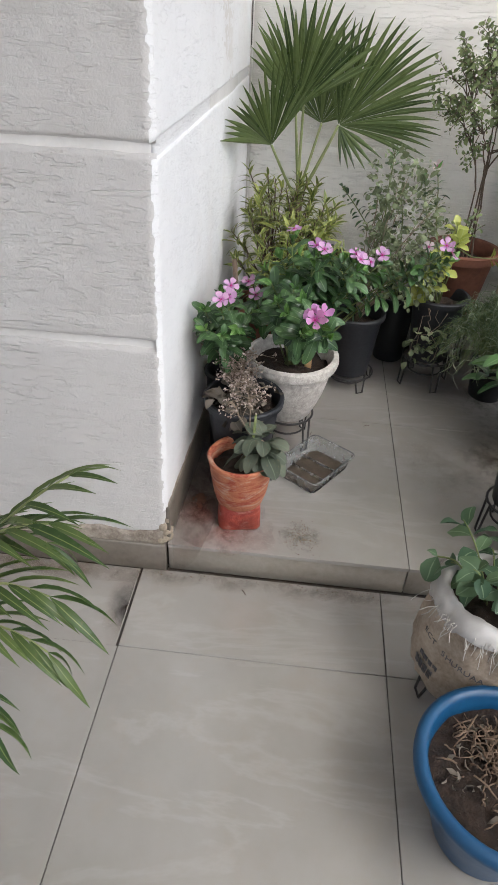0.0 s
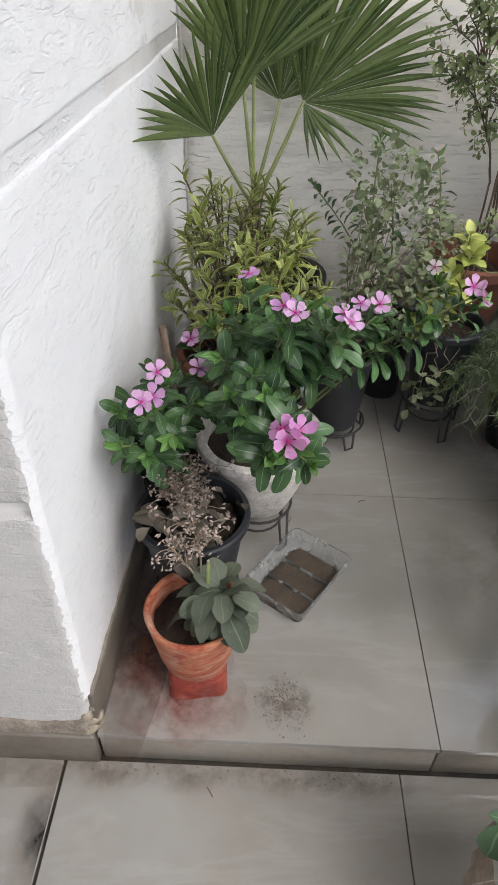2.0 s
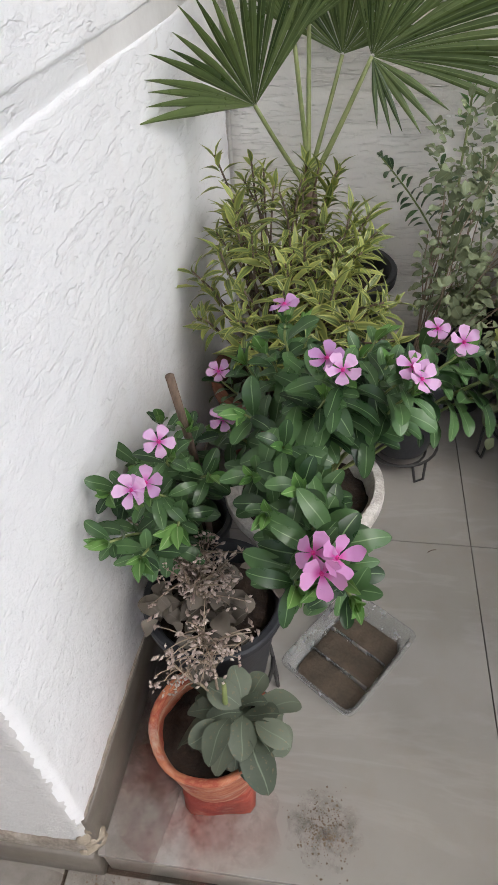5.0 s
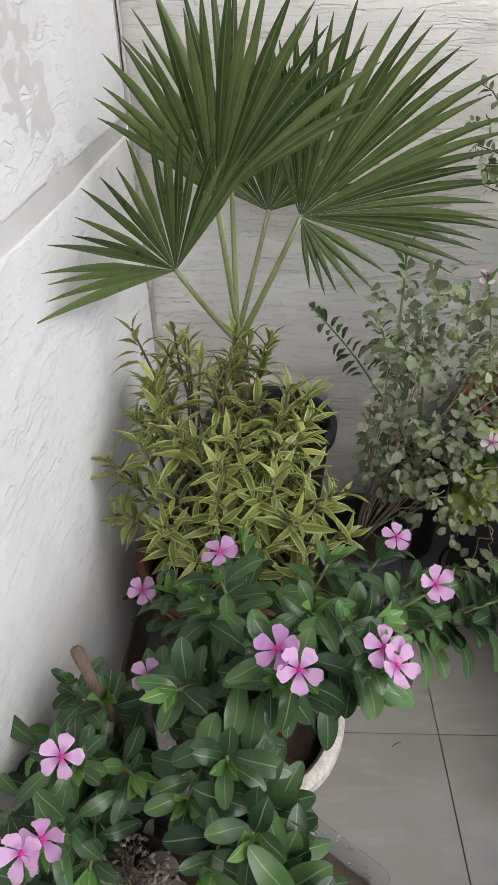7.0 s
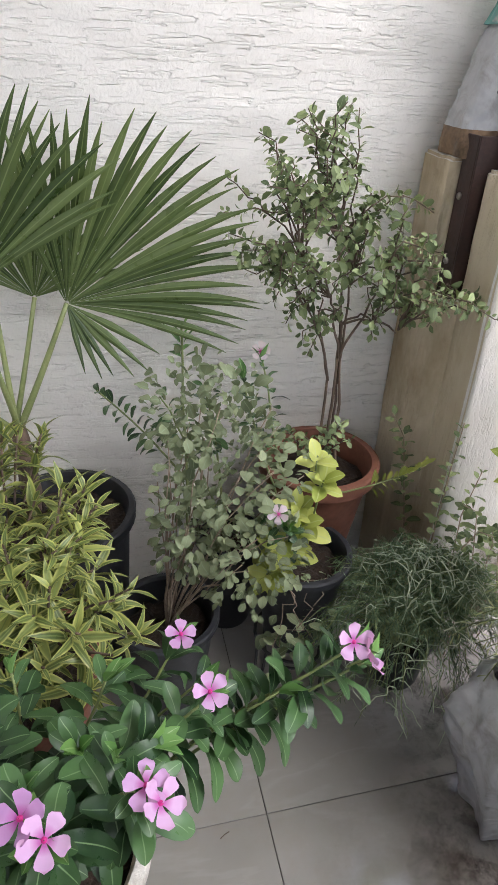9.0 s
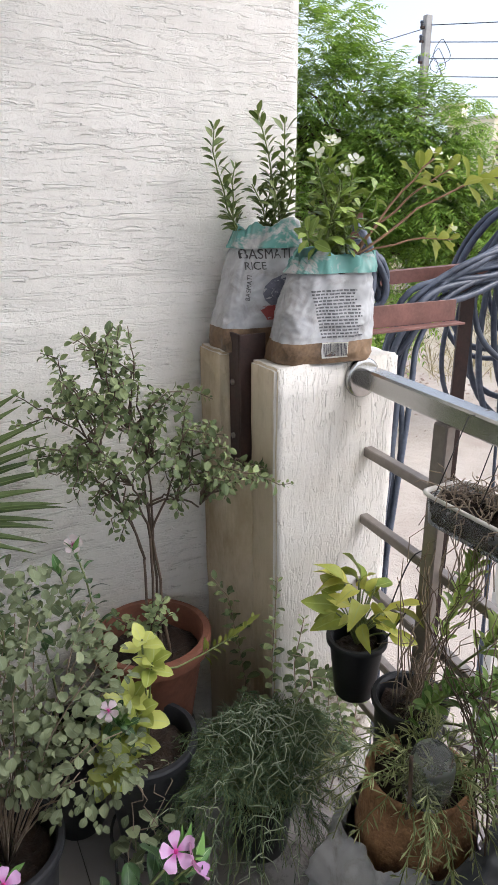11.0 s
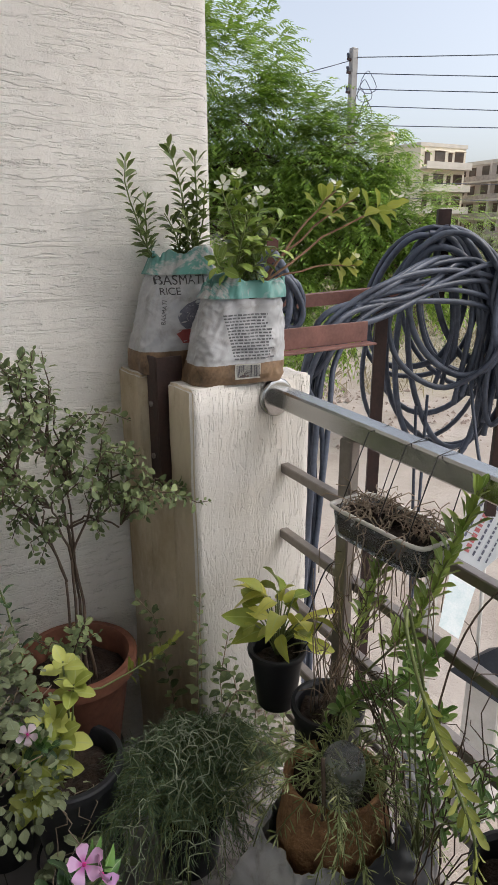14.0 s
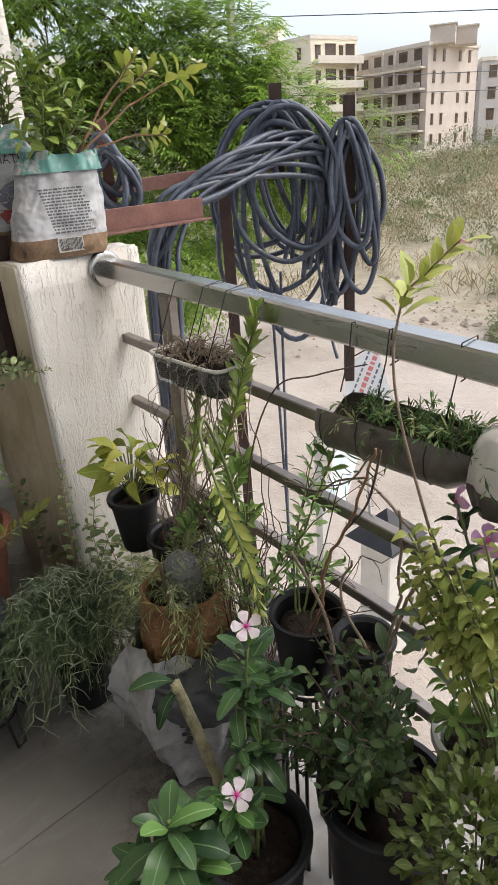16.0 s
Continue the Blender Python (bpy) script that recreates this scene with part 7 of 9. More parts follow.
# white pot and lime bush at the rail
at = Vector((1.085, -0.03, 0.40))
wp = thing("potted_plant", "leafy plant in a small white plastic pot wired to the rail", "potted plant", at)
pot(wp, 0.05, 0.04, 0.085, M_WHITEPOT, 0.014, 0.006, "small white plastic pot", 45.0)
part("hanger_wire", tube(Shape(), smooth(rel(at, (1.12, -0.03, 0.48), (1.15, -0.03, 0.62), (1.195, -0.03, 0.64), (1.17, -0.035, 0.58), (1.12, -0.04, 0.48))), 0.0015, 5), M_WIRE, wp)
for k in range(12):
    a = rng.uniform(0, 6.28)
    e = Vector((0.055 * math.cos(a) - 0.01, 0.055 * math.sin(a), 0.12 + rng.uniform(0, 0.06)))
    pts = arc((0, 0, 0.07), e, 0.02, 5)
    part("stem", tube(Shape(), pts, 0.0015, 4), M_STEM, wp)
    leaves(wp, along(rng, pts, 0.5, 0.015, True, 0.9, (0.6, 1.0)), R_LEAF, M_GREENLEAF)
M_LIME_BUSH = leaf_mat("lime_bush_leaf", (0.20, 0.28, 0.06), (0.52, 0.54, 0.17), (0.4, 0.45, 0.18), 0.42, 0.07)
K_LEAF = [blade_mesh("leaf", 0.050, 0.034, 0.7, 0.8, 6, 0.5, 0.6), blade_mesh("leaf", 0.044, 0.030, -0.5, 0.6, 6, 0.5, 0.6)]
at = Vector((1.10, -0.13, -0.093))
lb = thing("potted_shrub", "lime-yellow leafy shrub in a tall grey pot beside the rail", "potted plant", at)
pot(lb, 0.07, 0.05, 0.44, M_DUSTY, 0.03, 0.008, "", 47.0)
for c in ((1.03, 0.048, 0.777), (1.03, 0.02, 0.796), (1.03, 0.031, 0.739), (1.03, -0.009, 0.767), (1.03, 0.044, 0.693), (1.03, 0.0, 0.702), (1.03, -0.035, 0.73), (1.03, 0.035, 0.76), (1.03, 0.01, 0.72), (1.03, 0.055, 0.73), (1.05, -0.05, 0.76), (1.03, 0.0, 0.75), (1.06, 0.01, 0.73), (1.05, -0.03, 0.80)):
    e = Vector(c) - at
    pts = sway(arc((rng.uniform(-0.02, 0.02), rng.uniform(-0.02, 0.02), 0.41), e, 0.03, 7), 0.008, c[2] * 91)
    part("stem", tube(Shape(), pts, 0.002, 5, 0.0013), M_STEM, lb)
    leaves(lb, along(rng, pts, 0.72, 0.0095, True, 1.1, (0.25, 0.5), droop=0.0), K_LEAF, M_LIME_BUSH)
for c, n in (((1.08, -0.019, 0.775), (-0.5, -0.5, 0.5)), ((1.08, 0.02, 0.809), (0.5, -0.6, 0.1))):
    p = Vector(c) - at
    pts = sway(arc((0.02, 0.02, 0.42), p, 0.02, 7), 0.006, c[2] * 33)
    part("stem", tube(Shape(), pts, 0.0018, 5), M_STEM, lb)
    n = Vector(n).normalized()
    fo = part("flower", FLOWERS[1], M_PETAL, lb, "magenta-pink flower", m=Matrix.Translation(p) @ n.to_track_quat("Z", "Y").to_matrix().to_4x4())
    part("eye", EYE_ME, M_EYE, fo)
    leaves(lb, along(rng, pts, 0.8, 0.02, True, 0.9, (0.6, 0.9)), V_LEAF, M_VINCA)
pts = smooth(rel(at, (1.09, -0.08, 0.35), (1.07, 0.0, 0.65), (1.08, 0.10, 0.90), (1.10, 0.115, 1.008), (1.10, 0.082, 1.05), (1.10, 0.049, 1.082)))
part("long_stem", tube(Shape(), pts, 0.0022, 5, 0.0012), M_DRY, lb)
leaves(lb, along(rng, pts, 0.86, 0.010, True, 0.6, (0.8, 1.2), droop=-0.2), N_LEAF, M_LIME)
part("flower", FLOWERS_PALE[0], M_PETAL, lb, "small lilac flower", m=Matrix.Translation(pts[-1]) @ Vector((0.6, -0.3, 0.6)).to_track_quat("Z", "Y").to_matrix().to_4x4() @ Matrix.Scale(0.6, 4))

# olive-leaved bush
at = Vector((0.965, -0.105, -0.093))
ol = thing("potted_shrub", "rounded olive-green leafy bush in a terracotta pot", "potted plant", at)
pot(ol, 0.085, 0.06, 0.37, M_TERRA, 0.03, 0.012, "terracotta pot", 49.0)
O_LEAF = [blade_mesh("leaf", 0.023, 0.0135, 0.3, 0.3, 6, 0.5, 0.6), blade_mesh("leaf", 0.020, 0.012, 0.3, 0.1, 6, 0.5, 0.6)]
spots = bush(rng, Vector((0.985, -0.09, 0.455)) - at, (0.098, 0.09, 0.095), 720, 0.9, 0.45)
leaves(ol, spots, O_LEAF, M_OLIVE, [blade(0.023, 0.0135, 0.3, 0.3, 4, 0.5, 0.6), blade(0.020, 0.012, 0.3, 0.1, 4, 0.5, 0.6)], limit=280)
wd = Shape()
for k in range(20):
    d = unit(rng)
    tube(wd, sway(arc((0, 0, 0.34), Vector((0.02 + 0.07 * d.x, 0.015 + 0.06 * d.y, 0.55 + 0.07 * d.z)), 0.02, 6), 0.01, k), 0.0016, 4, 0.001)
part("branch", wd, M_BARK, ol, kind="stuff")

# arching stem with hanging lime leaves, dry runner
at = Vector((1.09, 0.40, 0))
ar = thing("potted_plant", "arching stem with hanging pale leaves in a black pot", "potted plant", at)
pot(ar, 0.055, 0.042, 0.27, M_BLACK, 0.02, 0.006, "", 51.0)
pts = smooth(rel(at, (1.09, 0.40, 0.25), (1.10, 0.42, 0.60), (1.06, 0.43, 0.79), (1.02, 0.40, 0.80), (1.01, 0.36, 0.74), (0.985, 0.29, 0.69), (0.966, 0.24, 0.655), (0.965, 0.235, 0.60)))
part("stem", tube(Shape(), pts, 0.003, 6, 0.0016), M_STEM, ar, "pale arching stem")
leaves(ar, along(rng, pts, 0.76, 0.009, True, 0.9, (0.55, 0.9), droop=0.7), R_LEAF, M_LIME)
pts = smooth(rel(at, (1.09, 0.41, 0.25), (1.10, 0.40, 0.66), (1.12, 0.351, 0.844), (1.12, 0.26, 0.894), (1.12, 0.175, 0.926)))
part("stem", tube(Shape(), pts, 0.0018, 5, 0.001), M_BARK, ar, "dry runner")
twigs = Shape()
for k in range(26):
    b0 = Vector((1.09 + rng.uniform(-0.03, 0.03), 0.40 + rng.uniform(-0.03, 0.03), 0.25)) - at
    e = Vector((1.10 + rng.uniform(-0.06, 0.06), 0.36 + rng.uniform(-0.26, 0.26), 0.60 + rng.uniform(-0.05, 0.25))) - at
    line = sway(arc(b0, e, 0.05, 9), 0.035, k * 6.3)
    tube(twigs, line, 0.0015, 4, 0.0007)
    for q in range(3):
        p = line[rng.randrange(4, 9)]
        tube(twigs, sway(arc(p, p + unit(rng) * 0.05, 0.01, 5), 0.01, k + q * 9.0), 0.0009, 4, 0.0005)
part("dry_twig", twigs, M_BARK, ar, "tangle of thin woody twigs", kind="stuff")
for k in range(15):
    e = Vector((1.10 + rng.uniform(-0.07, 0.05), 0.40 + rng.uniform(-0.20, 0.20), 0.60 + rng.uniform(-0.10, 0.17))) - at
    pts = sway(arc((rng.uniform(-0.02, 0.02), rng.uniform(-0.02, 0.02), 0.40), e, 0.03, 6), 0.012, k * 4.7)
    part("stem", tube(Shape(), pts, 0.0018, 5, 0.001), M_STEM, ar)
    leaves(ar, along(rng, pts, 0.45, 0.018, True, 0.9, (0.45, 0.8)), R_LEAF, M_GREENLEAF)


# ---- things on the lower floor and small things ----
rng = random.Random(77)
# clear tray
at = Vector((0.357, 0.342, 0.0))
tray = thing("plastic_tray", "dirty clear plastic food tray on the tiles", "tray", at, turn=-35)
s = Shape()
prof = []
for (hx, hy, z) in ((0.062, 0.086, 0.002), (0.070, 0.094, 0.046), (0.076, 0.100, 0.047), (0.077, 0.101, 0.043)):
    ring = []
    for i in range(32):
        a = 2 * math.pi * i / 32
        c, q = math.cos(a), math.sin(a)
        ring.append((math.copysign(abs(c) ** 0.16, c) * hx, math.copysign(abs(q) ** 0.16, q) * hy, z))
    prof.append(ring)
v = [p for r in prof for p in r]
f = [(j * 32 + i, j * 32 + (i + 1) % 32, (j + 1) * 32 + (i + 1) % 32, (j + 1) * 32 + i) for j in range(3) for i in range(32)]
f.append(tuple(range(32))[::-1])
part("tray", s.add(v, f), M_CLEAR, tray, "thin clear plastic shell")
sl = disc_soil(0.5, 0.010, seed=60.0, rough=0.002)
sl.v = [(x * 0.118 * min(1.35, 0.5 / max(abs(x), abs(y), 0.01) * math.hypot(x, y) / 0.5), y * 0.166 * min(1.35, 0.5 / max(abs(x), abs(y), 0.01) * math.hypot(x, y) / 0.5), z) for x, y, z in sl.v]
for k in (-0.5, 0.5):
    part("rib", box(Shape(), (-0.058, k * 0.055 - 0.002, 0.003), (0.058, k * 0.055 + 0.002, 0.017), 0.001), M_CLEAR, tray)
part("mud", sl, plain("dark_tray_mud", (0.045, 0.033, 0.022), (0.115, 0.088, 0.062), 0.85, 26, bump=0.8, bscale=90, dist=0.004), tray, "thin layer of dried mud in the tray")

# soil and red dust on the tiles
dirt = Shape()
for k in range(420):
    c = (0.322, 0.075) if k % 3 else (0.335, 0.05)
    p = Vector((rng.gauss(c[0], 0.020), rng.gauss(c[1], 0.022), 0.0004))
    r = abs(rng.gauss(0.0005, 0.0008)) + 0.0003
    dirt.add([(p.x + r * math.cos(i * 1.57) * rng.uniform(0.6, 1.3), p.y + r * math.sin(i * 1.57) * rng.uniform(0.6, 1.3), 0.0004) for i in range(4)] + [(p.x, p.y, 0.0004 + r * 0.7)], [(0, 1, 4), (1, 2, 4), (2, 3, 4), (3, 0, 4)])
for k in range(160):
    p = Vector((rng.uniform(-0.06, 0.54), -0.012 - abs(rng.gauss(0, 0.012)), -0.0926))
    r = abs(rng.gauss(0.0005, 0.0008)) + 0.0003
    dirt.add([(p.x + r * math.cos(i * 1.57), p.y + r * math.sin(i * 1.57), -0.0926) for i in range(4)] + [(p.x, p.y, -0.0926 + r * 0.7)], [(0, 1, 4), (1, 2, 4), (2, 3, 4), (3, 0, 4)])
solo("soil_crumbs", dirt, M_DIRTY, "scattered crumbs of soil on the tiles", "dirt", kind="stuff")


def stain(name, label, at, rx, ry, material, turn=0.0, seed=0.0, z=0.0005, tilt=0.0, cut=9.0):
    s = Shape()
    v, f = [(0, 0, z)], []
    for i in range(40):
        a = 2 * math.pi * i / 40
        q = 1 + 0.35 * noise.noise((math.cos(a) * 1.8 + seed, math.sin(a) * 1.8, seed))
        v.append((min(cut, rx * q * math.cos(a)), ry * q * math.sin(a), z))
    f = [(0, 1 + i, 1 + (i + 1) % 40) for i in range(40)]
    return solo(name, s.add(v, f), material, label, "stain", m=pose(at[0], at[1], at[2], tilt, 0, turn), kind="stuff")


def stain_mat(name, col, scale, cover, most=0.6, reach=None, start=0.45, full=0.72):
    """A thin broken film of dirt that lets the tile show between."""
    m, n, l, b = node_mat(name)
    b.inputs["Base Color"].default_value = (*col, 1)
    b.inputs["Roughness"].default_value = 0.8
    tc = n.new("ShaderNodeTexCoord").outputs["Object"]
    ln = n.new("ShaderNodeVectorMath")
    ln.operation = "LENGTH"
    if reach:
        sc = n.new("ShaderNodeVectorMath")
        sc.operation = "DIVIDE"
        sc.inputs[1].default_value = (reach[0], reach[1], 1.0)
        l.new(tc, sc.inputs[0])
        l.new(sc.outputs[0], ln.inputs[0])
    else:
        l.new(tc, ln.inputs[0])
    fall = ramp(n, l, ln.outputs["Value"], [(0.0, grey(1.0)), (cover, grey(0.0))])
    ns = ramp(n, l, noise_tex(n, l, tc, scale, 6, 0.75), [(start, grey(0.0)), (full, grey(most))])
    l.new(mixc(n, l, 1.0, ns, fall, "MULTIPLY"), b.inputs["Alpha"])
    return m


stain("red_dust", "red clay dust around the pot's foot", (0.13, 0.085, 0), 0.14, 0.10, stain_mat("red_dust", (0.27, 0.045, 0.028), 11, 0.16, 1.1), 0, 1.0)
# This brown film also darkens the tiles for the shade beside the wall.
stain("soil_stain", "brown stain and coloured-in shade along the foot of the white wall", (0.05, 0.20, 0), 0.075, 0.26, stain_mat("wall_foot_stain_shade", (0.115, 0.060, 0.038), 9, 1.0, 1.0, (0.10, 0.32), 0.26, 0.60), 0, 5.0, 0.0003)
stain("soil_stain", "soil smear on the tiles", (0.325, 0.07, 0), 0.06, 0.055, stain_mat("soil_smear", (0.08, 0.055, 0.035), 34, 0.075, 1.0), 20, 2.0, 0.0003)
for k, (x, sx) in enumerate(((0.0, 0.09), (0.16, 0.07), (0.33, 0.12), (0.47, 0.09))):
    stain("soil_stain", "brown damp stain along the step's foot", (x, -0.024, -0.093), sx * 1.2, 0.042, stain_mat("damp_stain", (0.14, 0.09, 0.052), 16, 1.0, 0.75, (sx * 1.3, 0.040), 0.38, 0.70), 0, 3.0 + k, 0.0004)
stain("soil_stain", "brown mud along the sunken tile's edge", (-0.0745, -0.125, -0.0965), 0.075, 0.112, stain_mat("joint_stain", (0.15, 0.088, 0.042), 13, 1.0, 1.0, (0.058, 0.125), 0.28, 0.66), 0, 9.0, 0.0004, 0.0, -0.001)
stain("soil_stain", "wavy brown stain along the skirting's foot", (-0.33, -0.030, -0.0965), 0.30, 0.034, stain_mat("foot_stain", (0.16, 0.10, 0.056), 14, 1.0, 0.8, (0.42, 0.045), 0.30, 0.68), 0, 19.0, 0.0004)
stain("damp_stain", "brown mud dried round the courier bag", (0.965, 0.46, 0), 0.15, 0.22, stain_mat("mud_ring", (0.095, 0.056, 0.030), 11, 1.0, 1.5, (0.17, 0.26)), 14, 12.0, 0.0005)
stain("damp_stain", "thin dirty film on the tiles by the bag", (0.80, 0.42, 0), 0.22, 0.22, stain_mat("dirty_film", (0.19, 0.14, 0.095), 8, 1.0, 0.4, (0.24, 0.24)), 0, 22.0, 0.0008)
stain("damp_stain", "brown silt on the tiles under the needle-leaved bush", (1.03, 0.80, 0), 0.20, 0.16, stain_mat("silt", (0.065, 0.045, 0.028), 10, 1.0, 1.5, (0.25, 0.20)), 0, 32.0, 0.0011)
# Mud film, made stronger to paint in the shade at the pillar's base.
stain("mud_splash", "brown mud splashes and painted-in shade on the pillar's foot", (1.16, 0.9415, 0.13), 0.13, 0.17, stain_mat("mud_splash", (0.17, 0.12, 0.072), 8, 1.0, 3.0, (0.17, 0.19)), 0, 42.0, 0.0, 90)
for x, y, a in ((0.345, 0.53, 70), (0.52, 0.60, 20), (0.20, -0.055, -60)):
    z = 0.0 if y > 0 else -0.093
    solo("dry_bit", tube(Shape(), arc((-0.009, 0, 0.001), (0.010, 0.002, 0.001), 0.003, 5), 0.0009, 5), M_BARK, "curl of dry leaf on the tiles", "leaf litter", m=pose(x, y, z, 0, 0, a))

# woven sack planter
wire_stand((0.70, -0.262, -0.093), 0.09, 0.055, "low black wire stand under the sack", turn=0.2)
at = Vector((0.70, -0.262, -0.038))
sack = thing("sack_planter", "dusty white woven sack rolled down round a leafy plant", "planter", at)
s = Shape()
v, f, seg = [], [], 48
prof = [(0.06, 0.0), (0.095, 0.008), (0.119, 0.05), (0.129, 0.11), (0.127, 0.165), (0.119, 0.21), (0.108, 0.248), (0.098, 0.270), (0.090, 0.275), (0.083, 0.262), (0.078, 0.235)]
for j, (r, z) in enumerate(prof):
    for i in range(seg):
        a = 2 * math.pi * i / seg
        q = r * (1 + 0.09 * noise.noise((math.cos(a) * 1.6, math.sin(a) * 1.6, z * 9)) + 0.12 * (0.2 - abs(noise.noise((math.cos(a) * 4, math.sin(a) * 4, z * 14)))) + 0.02 * math.sin(a * 11 + z * 30) * min(1, z * 6))
        v.append((q * math.cos(a), q * math.sin(a), z + 0.04 * noise.noise((math.cos(a) * 1.5, math.sin(a) * 1.5, 4)) * (z / 0.28)))
f = [(j * seg + i, j * seg + (i + 1) % seg, (j + 1) * seg + (i + 1) % seg, (j + 1) * seg + i) for j in range(len(prof) - 1) for i in range(seg)]
f.append(tuple(range(seg))[::-1])
part("sack", s.add(v, f), M_SACK, sack, "mud-stained woven plastic sack")
roll = Shape()
v, f = [], []
lap = [(0.079, 0.256), (0.085, 0.276), (0.092, 0.284), (0.100, 0.283), (0.109, 0.275), (0.115, 0.264), (0.119, 0.251), (0.119, 0.246)]
for j, (r, z) in enumerate(lap):
    for i in range(96):
        a = 2 * math.pi * i / 96
        c, d = math.cos(a), math.sin(a)
        q = r * (1 + 0.09 * noise.noise((c * 1.6, d * 1.6, z * 9)) + 0.06 * (0.2 - abs(noise.noise((c * 4, d * 4, z * 14)))) + 0.05 * (0.2 - abs(noise.noise((c * 9 + z * 30, d * 9, z * 24)))))
        drop = 0.014 * noise.noise((c * 3, d * 3, 8.0)) * max(0, j - 3) / 4
        v.append((q * c, q * d, z + 0.04 * noise.noise((c * 1.5, d * 1.5, 4)) * (z / 0.28) + drop))
f = [(j * 96 + i, j * 96 + (i + 1) % 96, (j + 1) * 96 + (i + 1) % 96, (j + 1) * 96 + i) for j in range(len(lap) - 1) for i in range(96)]
roll.add(v, f)
part("rolled_edge", roll, M_COLLAR, sack, "broad white folded-down edge")
fr = Shape()
for k in range(240):
    a = rng.gauss(-1.15, 0.22) if k % 4 else rng.gauss(-2.0, 0.8)
    b = Vector((0.119 * math.cos(a), 0.119 * math.sin(a), 0.248 + rng.uniform(-0.006, 0.012)))
    e = b + Vector((rng.gauss(0.012, 0.012) * math.cos(a), rng.gauss(0.012, 0.012) * math.sin(a), -abs(rng.gauss(0.055, 0.03)) if k % 4 else -abs(rng.gauss(0.02, 0.015))))
    tube(fr, sway(arc(b, e, 0.010, 5), 0.010, k), 0.0008, 3, cap=False)
part("fringe", fr, M_FRAY, sack, "frayed white threads", kind="stuff")
part("soil", disc_soil(0.082, 0.245, seed=70.0), M_SOIL, sack)


def wrap_text(words, size, r, a0, z, parent, tilt=0.0, gap=0.85):
    """Letters set one after another round the sack."""
    a = a0
    for ch in words:
        if ch != " ":
            m = Matrix.Rotation(a, 4, "Z") @ pose(r, 0, z + tilt * (a - a0)) @ pose(0, 0, 0, 90, 0, 90)
            text_part(ch, size, M_INK, parent, m)
        a += size * gap / r


wrap_text("ECT SHURUAA", 0.019, 0.1335, radians(200), 0.196, sack, -0.03, 0.68)
for k in range(4):
    for j in range(3):
        a = radians(196 + k * 6 + j * 2)
        m = Matrix.Rotation(a, 4, "Z") @ pose(0.1325 - 0.004 * abs(j - 1), 0, 0.09 + 0.017 * j) @ pose(0, 0, 0, 90, 0, 90)
        part("print_bar", box(Shape(), (-0.005, -0.006, -0.0005), (0.006, 0.006, 0.0005), 0.0), M_INK, sack, m=m)
SK = [blade_mesh("leaf", 0.066, 0.046, 0.25, 0.25, 6, 0.5, 0.7), blade_mesh("leaf", 0.052, 0.036, 0.3, 0.4, 6, 0.5, 0.7)]
M_SACKLEAF = leaf_mat("dusty_green_leaf", (0.035, 0.08, 0.045), (0.11, 0.175, 0.09), (0.2, 0.28, 0.17), 0.5, 0.06)
for k in range(13):
    a = 2.4 * k
    r = rng.uniform(0.03, 0.11)
    e = Vector((r * math.cos(a), r * math.sin(a), 0.30 + rng.uniform(-0.02, 0.08)))
    pts = arc((0.02 * math.cos(a), 0.02 * math.sin(a), 0.24), e, 0.02, 6)
    part("stem", tube(Shape(), pts, 0.002, 5, 0.0013), M_STEM, sack)
    leaves(sack, along(rng, pts, 0.6, 0.026, True, 0.9, (0.6, 1.0), droop=0.1), SK, M_SACKLEAF)
pts = smooth(rel(at, (0.66, -0.26, 0.22), (0.62, -0.23, 0.265), (0.585, -0.215, 0.262)))
part("stem", tube(Shape(), pts, 0.002, 5), M_STEM, sack)
leaves(sack, [aim(pts[-1], Vector((-0.3, -0.4, -0.8)), up=Vector((-0.5, -1, 0.5)), scale=0.9), aim(pts[-1], Vector((-0.6, 0.2, 0.4)), scale=0.45)], SK, M_SACKLEAF)

# blue pot
at = Vector((0.690, -0.546, -0.093))
blue = thing("blue_pot", "round blue plastic pot of soil and dry clippings", "pot", at)
part("pot", lathe(Shape(), [(0.001, 0), (0.080, 0), (0.086, 0.006), (0.126, 0.14), (0.142, 0.185), (0.150, 0.19), (0.156, 0.200), (0.157, 0.212), (0.150, 0.222), (0.139, 0.222), (0.133, 0.212), (0.126, 0.17)], 56), M_BLUE, blue, "blue plastic pot with a thick rolled rim")
part("soil", disc_soil(0.132, 0.185, seed=80.0, rough=0.009), M_SOIL, blue)
cl, cr = Shape(), Shape()
for k in range(230):
    p = Vector((max(-0.08, min(0.08, rng.gauss(0.0, 0.042))), max(-0.08, min(0.08, rng.gauss(0.035, 0.035))), 0.19))
    e = p + Vector((rng.gauss(0, 0.018), rng.gauss(0, 0.016), rng.uniform(0.0, 0.015)))
    tube(cl, sway(arc(p, e, 0.006, 5), 0.006, k), 0.0016 * rng.uniform(0.5, 1.2), 4)
for k in range(60):
    q, w = rng.uniform(0, 6.28), 0.105 * math.sqrt(rng.random())
    p = Vector((w * math.cos(q), w * math.sin(q), 0.192))
    cr.add(*blade(0.024, 0.010, 0.6, 0.7, 3), m=aim(p, unit(rng) + Vector((0, 0, 0.2)), roll=rng.uniform(0, 6), scale=rng.uniform(0.5, 1.2)))
part("clipping", cl, plain("brown_clippings", (0.07, 0.045, 0.03), (0.26, 0.18, 0.12), 0.9, 60), blue, "dry brown stalk clippings", kind="stuff")
part("dead_leaf", cr, M_DRYLEAF, blue, "curled dead leaves", kind="stuff")

